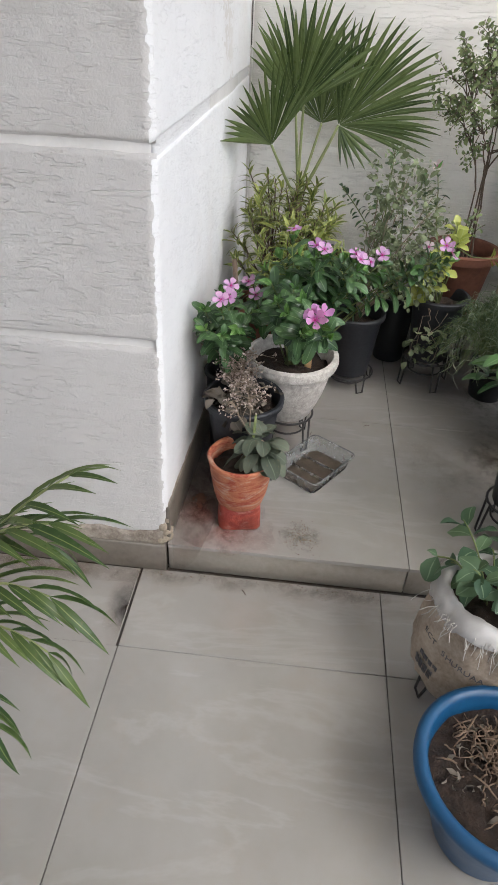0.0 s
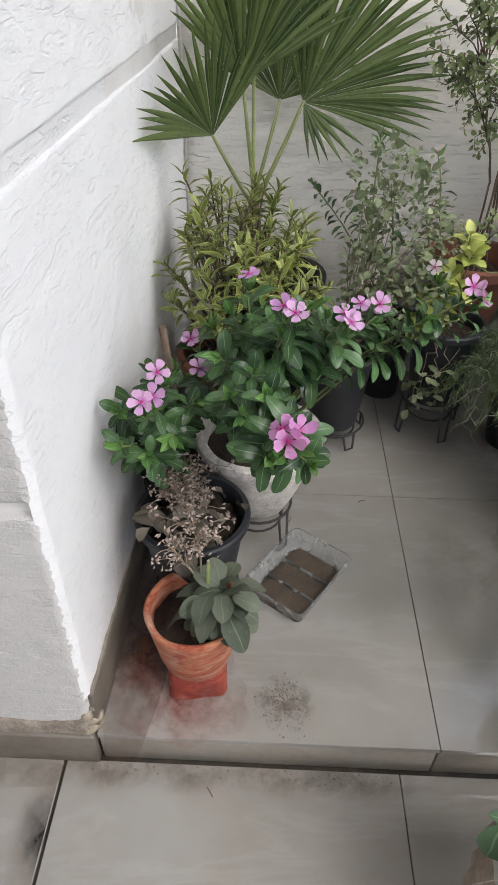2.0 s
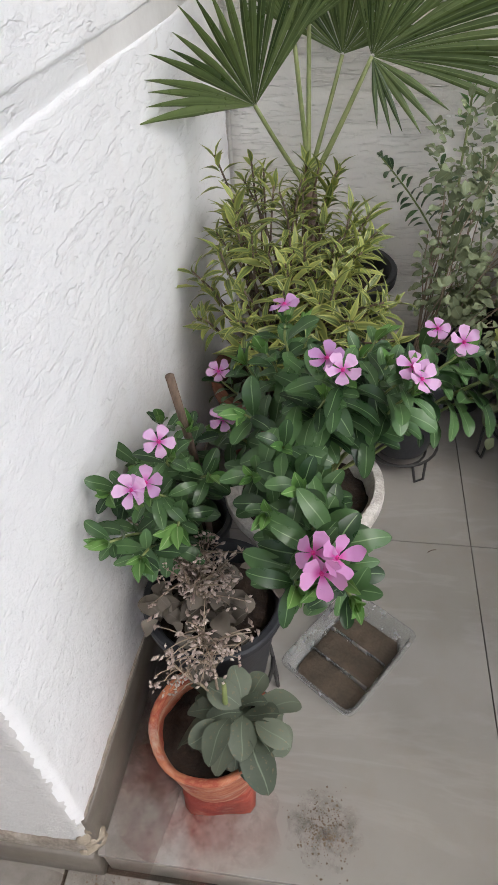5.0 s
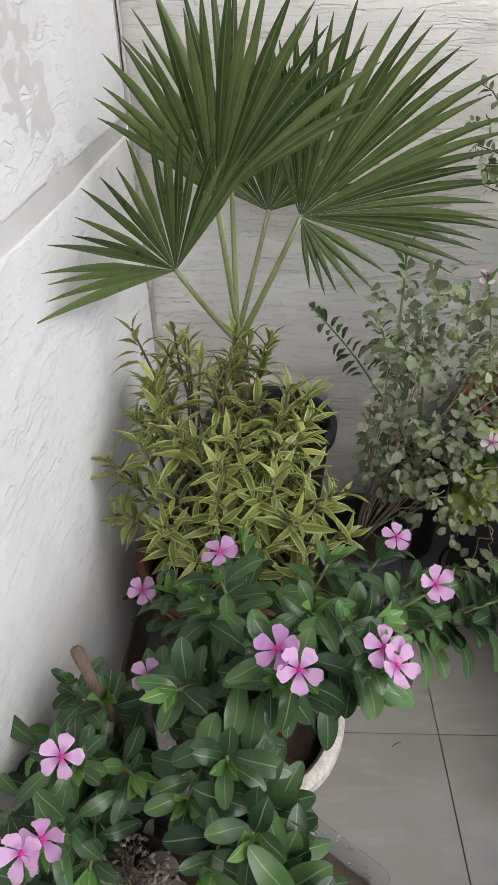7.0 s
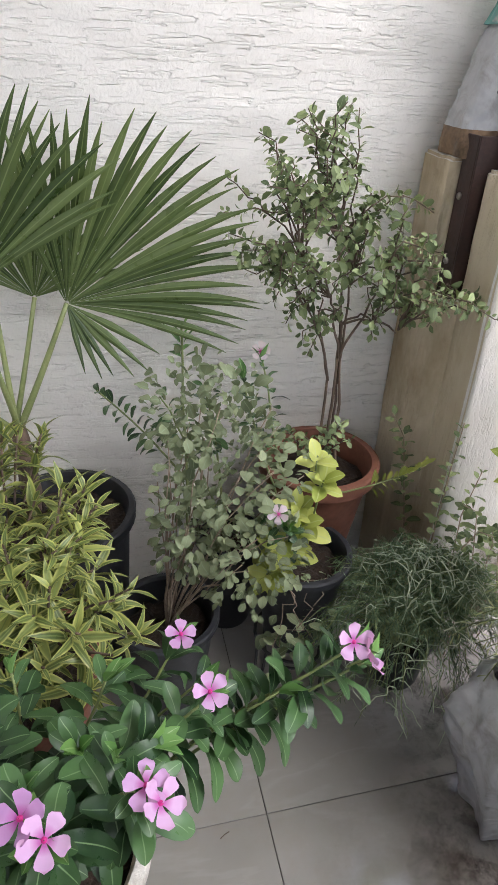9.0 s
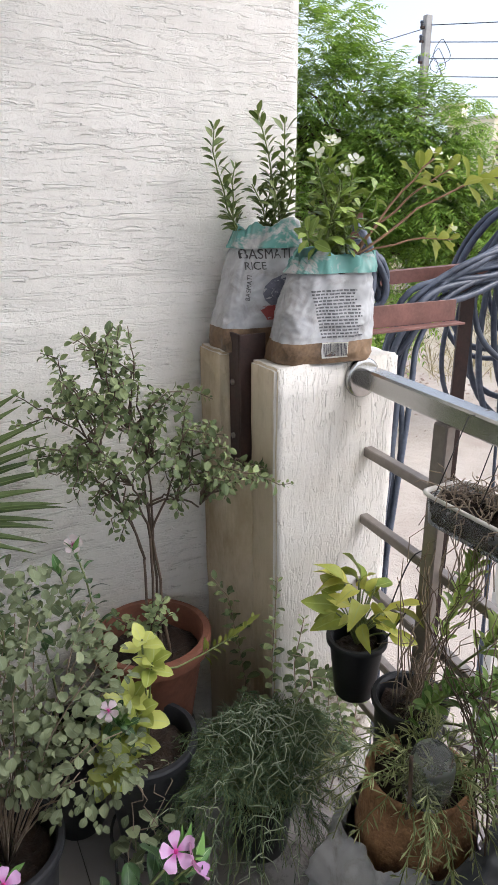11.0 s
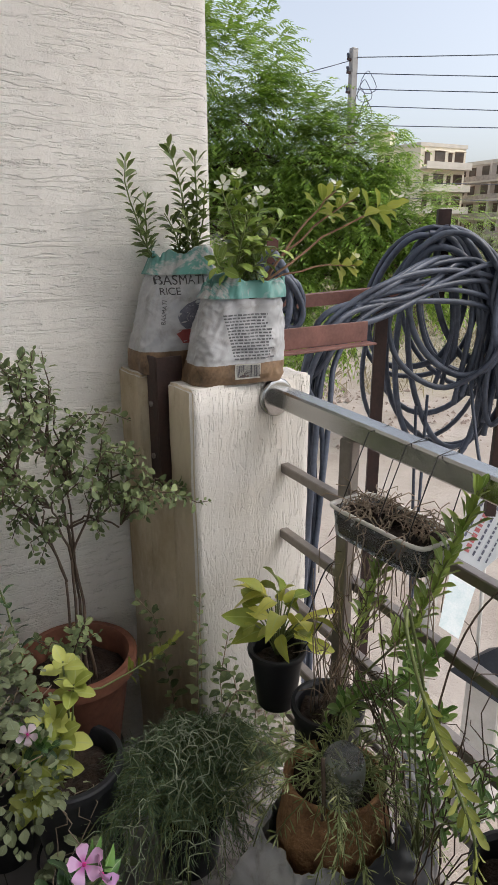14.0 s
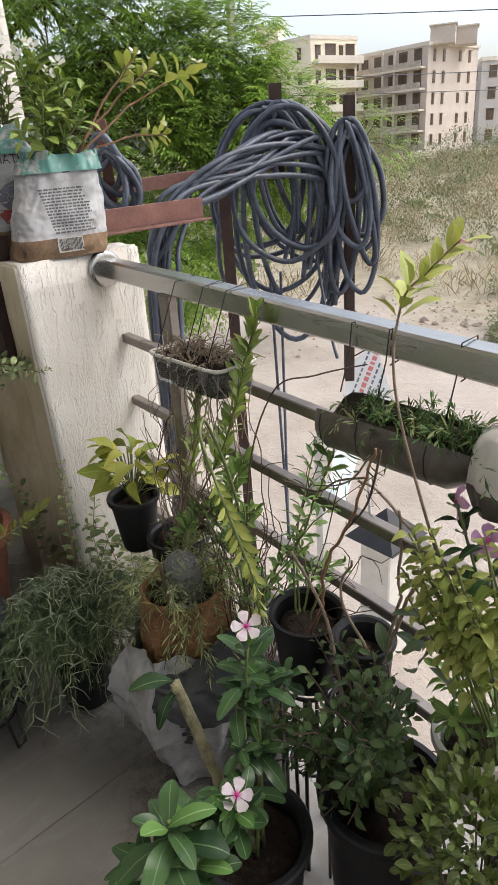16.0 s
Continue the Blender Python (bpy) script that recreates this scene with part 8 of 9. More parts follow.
# areca palm beside the pillar
at = Vector((-0.36, -0.52, -0.093))
areca = thing("potted_palm", "areca palm with arching drying fronds in a black pot", "potted palm", at)
pot(areca, 0.11, 0.08, 0.24, M_BLACK, 0.03, 0.010, "", 90.0)
A_LEAF = [blade_mesh("leaflet", 0.17, 0.022, 0.5, 0.35, 8, 0.35, 1.0), blade_mesh("leaflet", 0.14, 0.02, 0.5, 0.6, 8, 0.35, 1.0), blade_mesh("leaflet", 0.19, 0.024, 0.45, 0.5, 8, 0.35, 1.0)]
for tip, lift in (((-0.02, -0.56, 0.52), 0.10), ((-0.06, -0.50, 0.42), 0.14), ((-0.03, -0.58, 0.40), 0.12), ((-0.04, -0.60, 0.30), 0.12), ((-0.12, -0.66, 0.20), 0.10), ((0.0, -0.52, 0.57), 0.06), ((-0.5, -0.75, 0.7), 0.1), ((-0.7, -0.4, 0.6), 0.1), ((-0.55, -0.25, 0.75), 0.1)):
    e = Vector(tip) - at + Vector((0.0, 0.02, 0.05))
    pts = arc((rng.uniform(-0.02, 0.02), rng.uniform(-0.02, 0.02), 0.21), e, lift, 12)
    fr_ = part("frond_stalk", tube(Shape(), pts, 0.004, 6, 0.0015), M_PETIOLE, areca)
    for i in range(5, 12):
        ax = (pts[i] - pts[i - 1]).normalized()
        side = ax.cross(Vector((0, 0, 1))).normalized()
        for sgn in (-1, 1):
            d = ax * (0.75 + 0.04 * i) + side * sgn * (0.75 - 0.03 * i) + Vector((0, 0, -0.10 - 0.2 * rng.random()))
            part("leaflet", A_LEAF[rng.randrange(3)], M_ARECA, areca, m=aim(pts[i], d, up=(0, 0, 1), roll=sgn * 0.3, scale=rng.uniform(0.45, 0.72)))


# ---- outside: ground, brush, trees, poles, houses ----
rng = random.Random(5)


def ground_mat():
    m, n, l, b = node_mat("sandy_ground")
    tc = n.new("ShaderNodeTexCoord").outputs["Object"]
    sand = ramp(n, l, noise_tex(n, l, tc, 0.9, 7, 0.65), [(0.3, (0.36, 0.30, 0.25)), (0.7, (0.50, 0.44, 0.385))])
    weed = ramp(n, l, noise_tex(n, l, tc, 2.5, 7, 0.7), [(0.3, (0.24, 0.205, 0.14)), (0.7, (0.42, 0.37, 0.27))])
    sx = n.new("ShaderNodeSeparateXYZ")
    l.new(tc, sx.inputs[0])
    edge = math_node(n, l, "ADD", sx.outputs[0], math_node(n, l, "MULTIPLY", noise_tex(n, l, tc, 0.5, 5, 0.7), 7.0))
    far = ramp(n, l, math_node(n, l, "MULTIPLY", edge, 0.05), [(0.62, grey(0.0)), (0.72, grey(1.0))])
    l.new(mixc(n, l, far, sand, weed), b.inputs["Base Color"])
    b.inputs["Roughness"].default_value = 0.95
    bump_to(n, l, b, noise_tex(n, l, tc, 6.0, 8, 0.7), 0.7, 0.06)
    return m


g = Shape()
N = 60
for j in range(N + 1):
    for i in range(N + 1):
        u, w = (i / N) * 2 - 1, (j / N) * 2 - 1
        x, y = math.copysign(abs(u) ** 3.2, u) * 2500, math.copysign(abs(w) ** 3.2, w) * 2500
        d = math.hypot(x - 6, y - 4)
        z = GROUND_Z + (0.12 * noise.noise((x * 0.12, y * 0.12, 1)) if 8 < d < 300 else 0.0)
        g.v.append((x, y, z))
        g.r.append(1.0)
for j in range(N):
    for i in range(N):
        b = j * (N + 1) + i
        g.f.append((b, b + 1, b + N + 2, b + N + 1))
solo("ground", g, ground_mat(), "pale sandy ground turning to dry scrub", "ground", kind="structure")

# dry brush and weeds
D1 = Vector((0.80, 0.58, 0)).normalized()
D2 = Vector((-D1.y, D1.x, 0))


def clumps(name, label, material, count, near, far, spread, size, seed, lean=0.5, wd=0.05, per=22):
    r2 = random.Random(seed)
    s = Shape()
    for k in range(count):
        t = r2.random() ** 0.75
        d = near + (far - near) * t
        c = D1 * d + D2 * r2.uniform(-spread, spread) * d
        if noise.noise((c.x * 0.18, c.y * 0.18, seed)) < -0.15:
            continue
        sz = size * r2.uniform(0.45, 1.4) * (1 + 0.02 * d)
        for _ in range(per):
            b = Vector((c.x + r2.gauss(0, sz * 0.4), c.y + r2.gauss(0, sz * 0.4), GROUND_Z - 0.05 + abs(r2.gauss(0, sz * 0.25))))
            dr = Vector((r2.gauss(0, lean), r2.gauss(0, lean), 1.0))
            s.add(*blade(sz * r2.uniform(0.4, 1.0), wd * sz * r2.uniform(0.6, 1.6), 0.2, 0.4, 2, 0.4), m=aim(b, dr, up=Vector((-0.8, -0.6, 0.3)) + unit(r2) * 0.5))
    return solo(name, s, material, label, "brush", kind="stuff")


clumps("dry_grass", "straw-coloured dry grass and weeds beyond the lane", M_BRUSH, 2700, 11.5, 75, 0.55, 0.36, 2.0, 0.7, 0.045, 24)
clumps("green_weed", "greyish green weeds among the dry grass", M_BRUSH_GREEN, 560, 12.5, 75, 0.55, 0.30, 7.0, 0.9, 0.12, 30)


def leafy_mass(s, r2, c, rad, count, ln, wd):
    seed = r2.uniform(0, 90)
    for _ in range(count):
        d = unit(r2)
        k = (0.55 + 0.45 * r2.random()) * (1 + 0.3 * noise.noise(d * 2 + Vector((seed, 0, 0))))
        p = Vector(c) + Vector((d.x * rad[0], d.y * rad[1], d.z * rad[2])) * k
        s.add(*blade(ln, wd, 0.2, 0.3, 2, 0.45), m=aim(p, d + unit(r2) * 0.9, up=Vector((0, 0, 1)) + unit(r2) * 0.6, scale=r2.uniform(0.6, 1.3)))


r2 = random.Random(8)
for k in range(95):
    d = 14.5 + 60 * r2.random() ** 1.2 if k < 75 else r2.uniform(78, 96)
    c = D1 * d + D2 * r2.uniform(-0.24, 0.14) * d
    sz = r2.uniform(0.4, 1.2) * (0.5 + d * 0.026)
    sh = Shape()
    leafy_mass(sh, r2, (0, 0, sz * 0.55), (sz * 0.9, sz * 0.9, sz * 0.7), 760, 0.085 * sz, 0.04 * sz)
    bt = thing("scrub_bush", r2.choice(("grey-green scrub bush on the waste ground", "dry brownish scrub bush on the waste ground")), "bush", (c.x, c.y, GROUND_Z), group="scrub bushes")
    part("foliage", sh, (M_SCRUB, M_BRUSH_GREEN, M_SCRUB, M_BRUSH)[k % 4], bt)
    tr = Shape()
    for q in range(6):
        tube(tr, arc((0, 0, -0.05), unit(r2) * sz * 0.5 + Vector((0, 0, sz * 0.6)), 0.05, 4), 0.012 * sz, 4, 0.004)
    part("branch", tr, M_DRY, bt)
for k, (x, y, sz) in enumerate(((9.6, 4.1, 0.35), (10.3, 3.6, 0.45), (9.0, 3.9, 0.25), (11.6, 5.2, 0.4))):
    sh = Shape()
    leafy_mass(sh, r2, (0, 0, sz * 0.45), (sz, sz, sz * 0.6), 900, 0.05, 0.028)
    bt = thing("scrub_bush", "low grey-green weed by the lane", "bush", (x, y, GROUND_Z), group="scrub bushes")
    part("foliage", sh, M_BRUSH_GREEN, bt)

# rubble along the lane's far edge
rb = Shape()
for k in range(1500):
    d = r2.gauss(11.3, 1.1)
    c = D1 * d + D2 * r2.uniform(-0.5, 0.5) * d
    q = abs(r2.gauss(0.015, 0.022)) + 0.008
    n6 = [Vector(v) * q * r2.uniform(0.6, 1.3) for v in ((1, 0, 0), (0, 1, 0), (-1, 0, 0), (0, -1, 0), (0, 0, 0.8))]
    rb.add([(c.x + v.x, c.y + v.y, GROUND_Z + 0.06 * noise.noise((c.x, c.y, 0)) + v.z) for v in n6], [(0, 1, 4), (1, 2, 4), (2, 3, 4), (3, 0, 4)])
solo("rubble", rb, plain("rubble", (0.2, 0.14, 0.11), (0.42, 0.34, 0.29), 0.95, 3), "scattered earth clods and rubble along the lane", "rubble", smooth=False, kind="stuff")


# neem tree beside the balcony
def neem(at, lobes, label, trunk_top, fronds, seed, ln=0.34):
    t = thing("tree", label, "tree", at)
    r3 = random.Random(seed)
    a = Vector(at)
    tr = Shape()
    top = Vector(trunk_top) - a
    tube(tr, sway(arc((0, 0, -0.1), top, 0.0, 9), 0.12, seed), 0.17, 10, 0.09)
    part("trunk", tr, M_BARK, t)
    s = Shape()
    for c, rad, cnt in lobes:
        c = Vector(c) - a
        lb = Shape()
        tube(lb, sway(arc(top * 0.8, c, 0.2, 7), 0.1, c.x), 0.06, 7, 0.02)
        for k in range(6):
            d = unit(r3)
            tube(lb, sway(arc(c * 0.9 + top * 0.1, c + Vector((d.x * rad[0], d.y * rad[1], d.z * rad[2])) * 0.8, 0.1, 5), 0.06, k + c.y), 0.022, 5, 0.006)
        part("limb", lb, M_BARK, t)
        sd = r3.uniform(0, 50)
        for _ in range(int(cnt * fronds)):
            d = unit(r3)
            if noise.noise(d * 3.2 + Vector((0, sd, 0))) < -0.25:
                continue
            k = (0.62 + 0.42 * r3.random()) * (1 + 0.3 * noise.noise(d * 2.2 + Vector((sd, 0, 0))))
            p = c + Vector((d.x * rad[0], d.y * rad[1], d.z * rad[2])) * k
            dirn = (d + unit(r3) * 0.5 + Vector((0, 0, 0.1))).normalized()
            end = p + dirn * ln * r3.uniform(0.6, 1.1)
            rach = arc(p, end - Vector((0, 0, 0.12)), 0.06, 8)
            ax = dirn
            side = ax.cross(Vector((0, 0, 1)))
            if side.length < 0.1:
                continue
            side.normalize()
            for i in range(1, 8):
                for sg in (-1, 1):
                    s.add(*LEAFLET, m=aim(rach[i], ax * 0.6 + side * sg + Vector((0, 0, -0.25)), up=Vector((0, 0, 1)), scale=r3.uniform(0.75, 1.2) * (1.1 - 0.05 * i)))
    part("crown", s, M_NEEM, t, "fine bright green feathered foliage")
    return t


LEAFLET = ([(0, 0, 0), (-0.0165, 0.04, 0.003), (0.0165, 0.04, 0.003), (0.004, 0.112, -0.02)], [(0, 2, 1), (1, 2, 3)], [0, 1, 1, 1])
neem((3.9, 8.0, GROUND_Z), [((3.7, 8.1, 3.6), (1.5, 1.4, 1.3), 300), ((4.9, 7.7, 2.9), (1.25, 1.1, 1.15), 330), ((5.7, 7.2, 2.25), (0.95, 0.9, 0.85), 260), ((6.35, 6.75, 1.55), (0.8, 0.8, 0.7), 240), ((5.3, 7.3, 1.2), (1.1, 1.0, 1.0), 260), ((6.2, 6.9, 0.55), (0.8, 0.8, 0.8), 200), ((4.5, 7.6, 0.9), (1.0, 1.0, 1.2), 200), ((5.4, 6.9, -0.2), (0.9, 0.7, 0.7), 160), ((6.9, 6.3, 1.0), (0.6, 0.6, 0.5), 120), ((6.6, 6.9, 2.2), (0.75, 0.75, 0.6), 190), ((7.3, 6.6, 1.5), (0.65, 0.65, 0.55), 160), ((7.5, 6.3, 0.7), (0.6, 0.6, 0.6), 130)], "tall feathery green neem tree beyond the balcony", (3.9, 8.0, 2.6), 5.0, 3)
neem((15.2, 13.2, GROUND_Z), [((15.4, 13.4, 1.7), (1.9, 1.9, 1.2), 190), ((17.0, 12.6, 1.0), (1.4, 1.4, 1.0), 130)], "rounded pale green tree farther off on the waste ground", (15.2, 13.2, 0.8), 2.2, 9, 0.5)

# electricity poles and wires
M_POLE = plain("concrete_pole", (0.3, 0.29, 0.28), (0.42, 0.41, 0.4), 0.9, 3)
pole = thing("utility_pole", "grey concrete electricity pole with insulators and wires", "utility pole", (17.15, 18.5, GROUND_Z))
part("shaft", box(Shape(), (-0.13, -0.10, 0), (0.13, 0.10, 9.0), 0.02), M_POLE, pole, smooth=False)
for z in (8.6, 8.2, 7.6):
    part("crossarm", box(Shape(), (-0.28, -0.04, z), (0.10, 0.04, z + 0.07), 0.01), M_IRON, pole, smooth=False)
    part("insulator", lathe(Shape(), [(0.001, 0.16), (0.05, 0.15), (0.06, 0.08), (0.035, 0.07), (0.05, 0.03), (0.02, 0.0)], 10, m=pose(-0.24, 0, z + 0.07)), M_CABLE, pole)
lp = Shape()
for k in range(6):
    c = Vector((0.25 + 0.15 * k % 0.4, -0.15, 6.6 + 0.28 * k))
    tube(lp, [c + Vector((0.35 * math.cos(q * 0.5) * (0.5 + 0.1 * k), 0.1 * math.sin(q), 0.35 * math.sin(q * 0.5))) for q in range(14)], 0.012, 4)
part("wire_tangle", lp, M_CABLE, pole, "loose looped wires", kind="stuff")
for k, (z0, end) in enumerate(((7.12, (20.69, 14.63, 7.0)), (6.64, (20.73, 14.58, 6.35)), (6.16, (20.75, 14.54, 5.88)), (5.64, (20.78, 14.5, 5.34)), (5.03, (20.81, 14.45, 4.82)), (3.2, (22.6, 16.0, 3.24)), (2.7, (22.6, 16.0, 2.66)))):
    w = thing("overhead_wire", "thin dark overhead wire from the pole", "wire", (0, 0, 0), group="overhead wires")
    a, b = Vector((17.15, 18.5, z0)), Vector(end)
    b = a + (b - a) * 6.0
    part("wire", tube(Shape(), arc(a, b, -0.2, 22), 0.016, 4), M_CABLE, w)
w = thing("overhead_wire", "thin dark overhead wire from the pole", "wire", (0, 0, 0), group="overhead wires")
part("wire", tube(Shape(), arc((17.0, 18.5, 7.0), (5.0, 24.0, 4.5), -0.3, 16), 0.016, 4), M_CABLE, w)

# houses far off
M_HOUSE_C = plain("cream_house_wall", (0.78, 0.70, 0.55), (0.86, 0.80, 0.66), 0.9, 0.5, bump=0.1, bscale=4)
M_HOUSE_G = plain("weathered_house_wall", (0.52, 0.45, 0.39), (0.66, 0.585, 0.52), 0.9, 0.5, bump=0.1, bscale=4)
M_HOUSE_D = plain("grey_house_wall", (0.42, 0.40, 0.39), (0.52, 0.50, 0.48), 0.9, 0.5, bump=0.1, bscale=4)
M_GLASSDARK = plain("dark_window_glass", (0.06, 0.045, 0.035), (0.13, 0.095, 0.07), 0.15, 1.0, bump=0.0)
M_FRAMEBR = plain("brown_window_frame", (0.12, 0.065, 0.04), (0.2, 0.12, 0.08), 0.7, 2)
M_RAILING = plain("weathered_balustrade", (0.30, 0.25, 0.21), (0.62, 0.55, 0.48), 0.9, 1.6)
M_SLAB = plain("balcony_slab", (0.62, 0.57, 0.49), (0.72, 0.67, 0.59), 0.9, 1)


def house(label, corner, left, right, z1, floors, mat_, bal_left, cols_left, cols_right, bal_depth=1.3):
    """A flat-roofed block; corner: the nearest one, left and right: the ends of the faces that meet there."""
    C, L, R = (Vector((p[0], p[1], GROUND_Z)) for p in (corner, left, right))
    t = thing("apartment_house", label, "building", C, group="far apartment houses")
    lv, rv = L - C, R - C
    H = z1 - GROUND_Z
    s = Shape()
    base = [Vector((0, 0, -0.2)), rv + Vector((0, 0, -0.2)), rv + lv + Vector((0, 0, -0.2)), lv + Vector((0, 0, -0.2))]
    vs = base + [p + Vector((0, 0, H + 0.2)) for p in base]
    s.add(vs, [(0, 1, 5, 4), (1, 2, 6, 5), (2, 3, 7, 6), (3, 0, 4, 7)])
    part("wall", s, mat_, t, smooth=False)
    mid = (rv + lv) / 2
    rf = Shape()
    rf.add([(p - mid) * 1.03 + mid + Vector((0, 0, H + 0.2 + 0.01)) for p in base] + [(p - mid) * 1.03 + mid + Vector((0, 0, H + 0.75)) for p in base], [(0, 1, 2, 3), (4, 7, 6, 5), (0, 4, 5, 1), (1, 5, 6, 2), (2, 6, 7, 3), (3, 7, 4, 0)])
    part("roof_parapet", rf, M_SLAB, t, smooth=False)
    fh = H / floors
    for vec, cols, bal in ((lv, cols_left, bal_left), (rv, cols_right, False)):
        ln = vec.length
        u = vec.normalized()
        out = Vector((u.y, -u.x, 0))
        if out.dot(C - Vector((0.5, 0, 0))) > 0:
            out = -out
        for fl in range(floors):
            z = fl * fh
            if bal:
                m = Matrix((u, out, Vector((0, 0, 1)))).transposed().to_4x4()
                bl = part("balcony", box(Shape(), (0.3, 0.0, z + fh * 0.0), (ln * 0.99, bal_depth, z + 0.28), 0.02, m=m), M_SLAB, t, smooth=False)
                part("balustrade", box(Shape(), (0.3, bal_depth - 0.1, z + 0.281), (ln * 0.99, bal_depth, z + 1.0), 0.02, m=m), M_RAILING, bl, smooth=False)
                for e in (0.35, 0.5, 0.98):
                    part("column", box(Shape(), (ln * e - 0.15, bal_depth - 0.3, z + 0.281), (ln * e + 0.15, bal_depth - 0.11, z + fh - 0.01), 0.02, m=m), mat_, bl, smooth=False)
            for pos, wd, ht, sill in cols:
                p = u * (ln * pos)
                m = Matrix.Translation(p) @ Matrix((u, out, Vector((0, 0, 1)))).transposed().to_4x4()
                wn_ = part("window", box(Shape(), (-wd / 2 - 0.1, 0.0, z + sill - 0.1), (wd / 2 + 0.1, 0.07, z + sill + ht + 0.1), 0.02, m=m), M_FRAMEBR, t, smooth=False)
                part("pane", box(Shape(), (-wd / 2, 0.071, z + sill), (wd / 2, 0.10, z + sill + ht), 0.0, m=m), M_GLASSDARK, wn_, smooth=False)
                if not bal:
                    part("sunshade", box(Shape(), (-wd / 2 - 0.2, 0.0, z + sill + ht + 0.12), (wd / 2 + 0.2, 0.45, z + sill + ht + 0.2), 0.01, m=m), mat_, wn_, smooth=False)
    return t


E0 = Vector((0.525, -0.289))


def spot(dx, dy, d):
    return (E0.x + dx * d, E0.y + dy * d)


house("five-storey weathered apartment house with long balconies", spot(0.8321, 0.5547, 108), spot(0.7722, 0.6355, 118), spot(0.865, 0.5019, 119), 12.1, 5, M_HOUSE_G, True, ((0.12, 1.2, 2.0, 0.5), (0.3, 1.4, 2.0, 0.4), (0.45, 0.9, 1.4, 0.9), (0.62, 1.4, 2.0, 0.4), (0.8, 1.2, 1.6, 0.7), (0.93, 1.0, 2.0, 0.4)), ((0.12, 0.45, 1.3, 0.9), (0.3, 0.45, 1.3, 0.9), (0.62, 0.5, 1.1, 1.0), (0.82, 0.45, 1.3, 0.9)))
ha = house("four-storey cream apartment house with balconies", spot(0.737, 0.676, 106), spot(0.6955, 0.7186, 112), spot(0.7769, 0.6298, 112), 14.1, 5, M_HOUSE_C, False, ((0.75, 0.9, 1.5, 0.9), (0.25, 0.6, 1.3, 0.9)), ((0.15, 0.8, 1.5, 0.8), (0.42, 1.8, 2.1, 0.4), (0.65, 0.6, 1.4, 0.9), (0.85, 1.6, 2.1, 0.4)))
for fl in range(1, 5):
    C, R = Vector((*spot(0.737, 0.676, 106), 0)), Vector((*spot(0.7769, 0.6298, 112), 0))
    u = (R - C).normalized()
    out = Vector((u.y, -u.x, 0))
    if out.dot(C) > 0:
        out = -out
    ln = (R - C).length
    m = Matrix((u, out, Vector((0, 0, 1)))).transposed().to_4x4()
    z = fl * (14.1 - GROUND_Z) / 5
    bl = part("balcony", box(Shape(), (0.2, 0.0, z), (ln * 1.02, 1.4, z + 0.3), 0.02, m=m), M_SLAB, ha, smooth=False)
    part("balustrade", box(Shape(), (0.2, 1.3, z + 0.301), (ln * 1.02, 1.4, z + 1.0), 0.02, m=m), M_SLAB, bl, smooth=False)
house("plain grey apartment house", spot(0.868, 0.497, 122), spot(0.863, 0.505, 135), spot(0.90, 0.436, 128), 10.6, 4, M_HOUSE_D, False, ((0.5, 0.8, 1.4, 0.8),), ((0.2, 1.2, 1.5, 0.8), (0.5, 1.2, 1.5, 0.8), (0.8, 1.2, 1.5, 0.8)))
for px, py, d, z in ((0.842, 0.54, 110, 12.8), (0.856, 0.517, 114, 12.8)):
    tk = thing("roof_room", "small rooftop stair room", "building", (*spot(px, py, d), z - 0.6), group="far apartment houses", turn=30)
    part("wall", box(Shape(), (-1.7, -1.7, 0.0), (1.7, 1.7, 2.2), 0.03), M_HOUSE_G, tk, smooth=False)
    part("roof", box(Shape(), (-1.9, -1.9, 2.201), (1.9, 1.9, 2.4), 0.03), M_SLAB, tk, smooth=False)
tk = thing("roof_room", "small rooftop stair room", "building", (*spot(0.70, 0.714, 112), 14.4), group="far apartment houses", turn=30)
part("wall", box(Shape(), (-1.6, -1.6, 0.0), (1.6, 1.6, 2.2), 0.03), M_HOUSE_C, tk, smooth=False)
part("roof", box(Shape(), (-2.0, -2.0, 2.201), (2.0, 2.0, 2.4), 0.03), M_SLAB, tk, smooth=False)

# near the plinth: gate pillar with a capped light, banner
gp = thing("gate_pillar", "white gate pillar with a dark pyramid cap", "gate pillar", (2.95, 1.46, GROUND_Z))
part("shaft", box(Shape(), (-0.10, -0.10, 0.0), (0.10, 0.10, 0.80), 0.008), M_WHITEPOT, gp, smooth=False)
cap = Shape()
cap.add([(-0.16, -0.16, 0.801), (0.16, -0.16, 0.801), (0.16, 0.16, 0.801), (-0.16, 0.16, 0.801), (0, 0, 0.97)], [(3, 2, 1, 0), (0, 1, 4), (1, 2, 4), (2, 3, 4), (3, 0, 4)])
part("cap", cap, M_DUSTY, gp, "dark grey pyramid cap", smooth=False)
bn = thing("banner", "white flex banner with red printed lines leaning on posts", "banner", (2.762, 1.641, GROUND_Z))
FOOT = Vector((0.0, 0.0, -0.166 - GROUND_Z))
ROW, DOWN = Vector((0.245, -0.038, 0.44)), Vector((0.058, -0.113, -0.049))
face = ROW.cross(DOWN).normalized() * 0.003
if face.x > 0:
    face = -face
outline = [FOOT, FOOT + ROW * 0.62 - DOWN * 0.45, FOOT + ROW, FOOT + ROW * 0.45 + DOWN * 1.6, FOOT + DOWN]
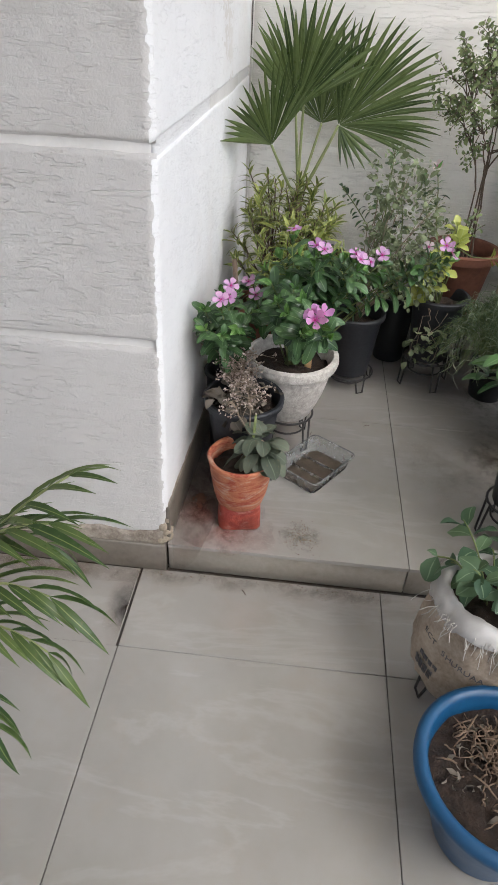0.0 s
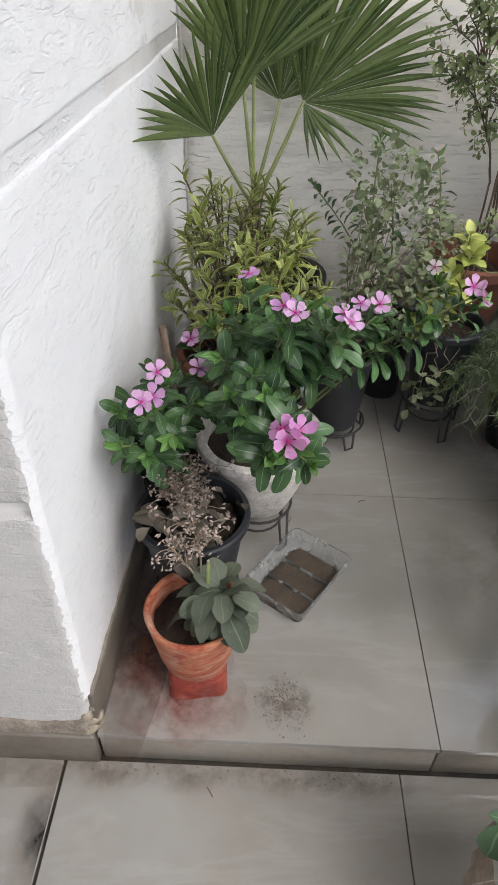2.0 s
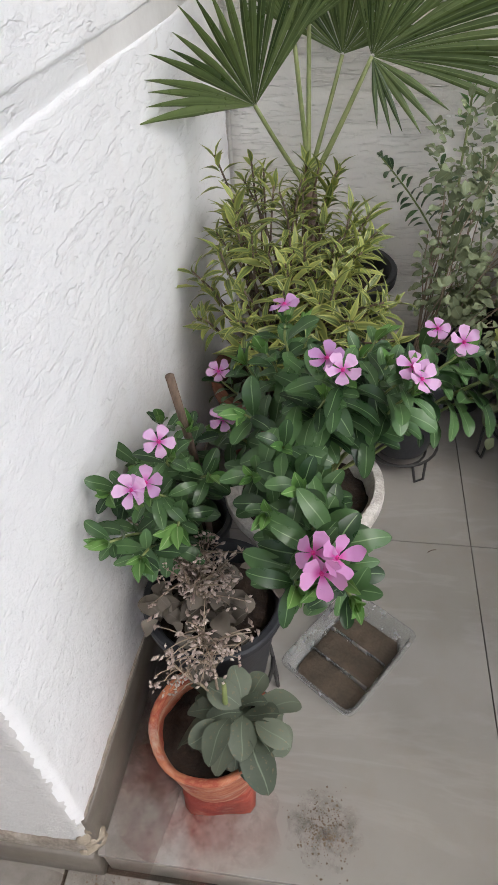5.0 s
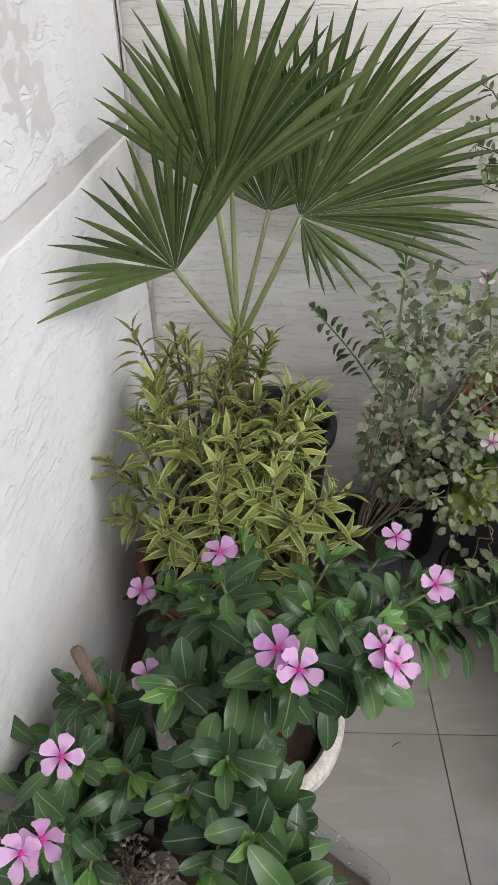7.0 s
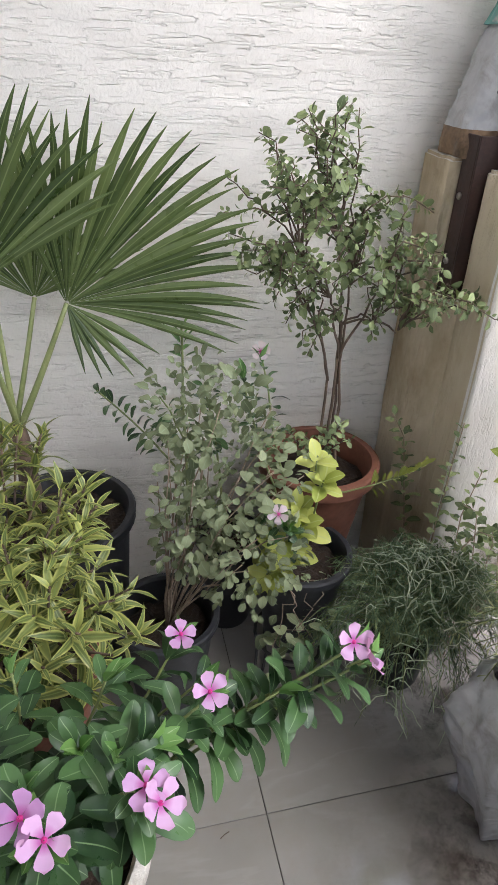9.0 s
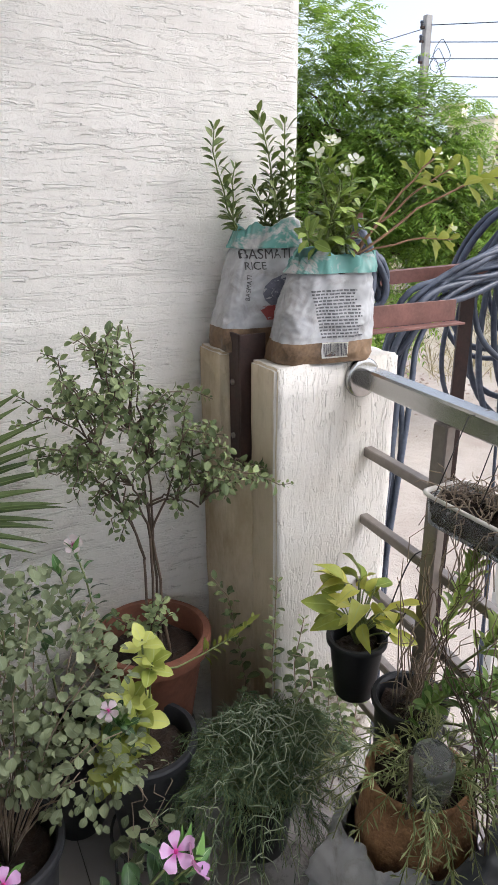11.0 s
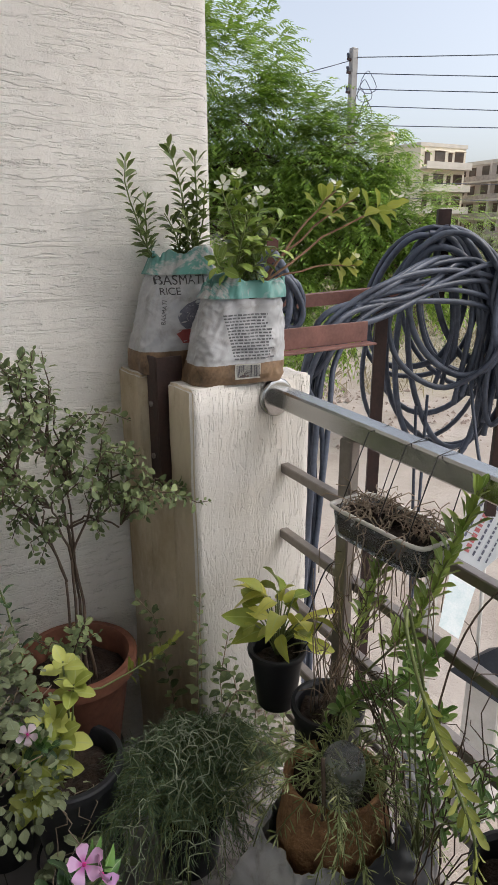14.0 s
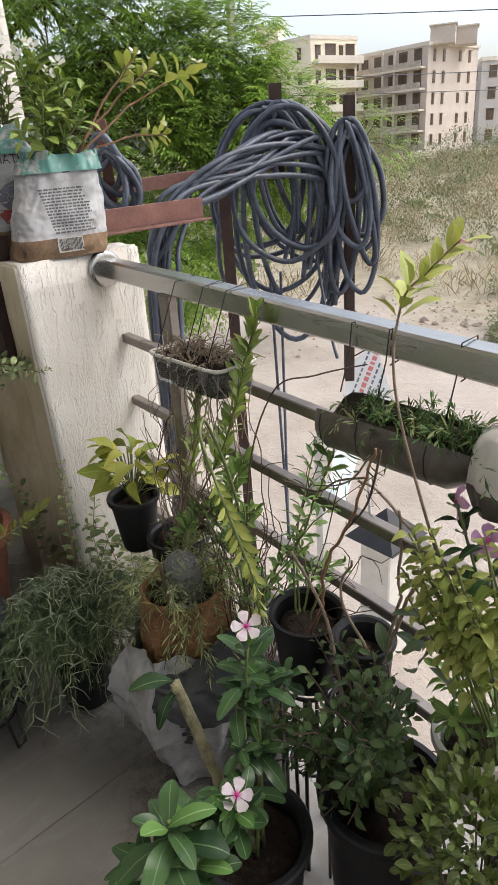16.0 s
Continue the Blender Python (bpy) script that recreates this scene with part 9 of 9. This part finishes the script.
sheet = Shape().add([p + face for p in outline] + [p - face for p in outline], [(0, 1, 2, 3, 4), (9, 8, 7, 6, 5)] + [(i, i + 5, (i + 1) % 5 + 5, (i + 1) % 5) for i in range(5)])
part("sheet", sheet, plain("white_banner", (0.6, 0.62, 0.62), (0.72, 0.73, 0.73), 0.5, 3), bn, smooth=False)
skirt = [FOOT, FOOT + DOWN, FOOT + Vector((-0.199, -0.220, -0.247)), FOOT + Vector((-0.239, -0.141, -0.209))]
part("sheet", Shape().add([p + face for p in skirt] + [p - face for p in skirt], [(0, 1, 2, 3), (7, 6, 5, 4)] + [(i, i + 4, (i + 1) % 4 + 4, (i + 1) % 4) for i in range(4)]), plain("pale_teal_banner", (0.45, 0.56, 0.56), (0.70, 0.72, 0.71), 0.5, 14), bn, "pale folded foot of the banner", smooth=False)
M_REDINK = plain("red_print", (0.50, 0.12, 0.12), (0.60, 0.22, 0.21), 0.6, 20)
for k, (across, wide, ink, a0, a1) in enumerate(((-0.02, 0.07, M_BAGDARK, 0.22, 0.86), (0.20, 0.17, M_REDINK, 0.10, 0.93), (0.50, 0.07, M_BAGDARK, 0.10, 0.80), (0.74, 0.07, M_BAGDARK, 0.08, 0.74), (0.98, 0.05, M_BAGDARK, 0.10, 0.60))):
    q = a0
    while q < a1:
        ln = rng.uniform(0.025, 0.05)
        c = [FOOT + ROW * u + DOWN * w + face * 1.5 for u, w in ((q, across), (q + ln, across), (q + ln, across + wide), (q, across + wide))]
        part("print_bar", Shape().add(c + [p - face * 0.4 for p in c], [(0, 1, 2, 3), (7, 6, 5, 4), (0, 4, 5, 1), (1, 5, 6, 2), (2, 6, 7, 3), (3, 7, 4, 0)]), ink, bn, smooth=False)
        q += ln + 0.018
part("banner_post", box(Shape(), (-0.085, 0.035, 0.0), (-0.035, 0.085, 1.42), 0.003), M_WHITEPOT, bn, smooth=False)
part("banner_post", tube(Shape(), [FOOT + ROW * 0.75 + Vector((0.13, 0.02, -0.1 - FOOT.z - ROW.z * 0.75 + 0.1)), FOOT + ROW * 0.75 - face * 6], 0.010, 8), M_WHITEPOT, bn)
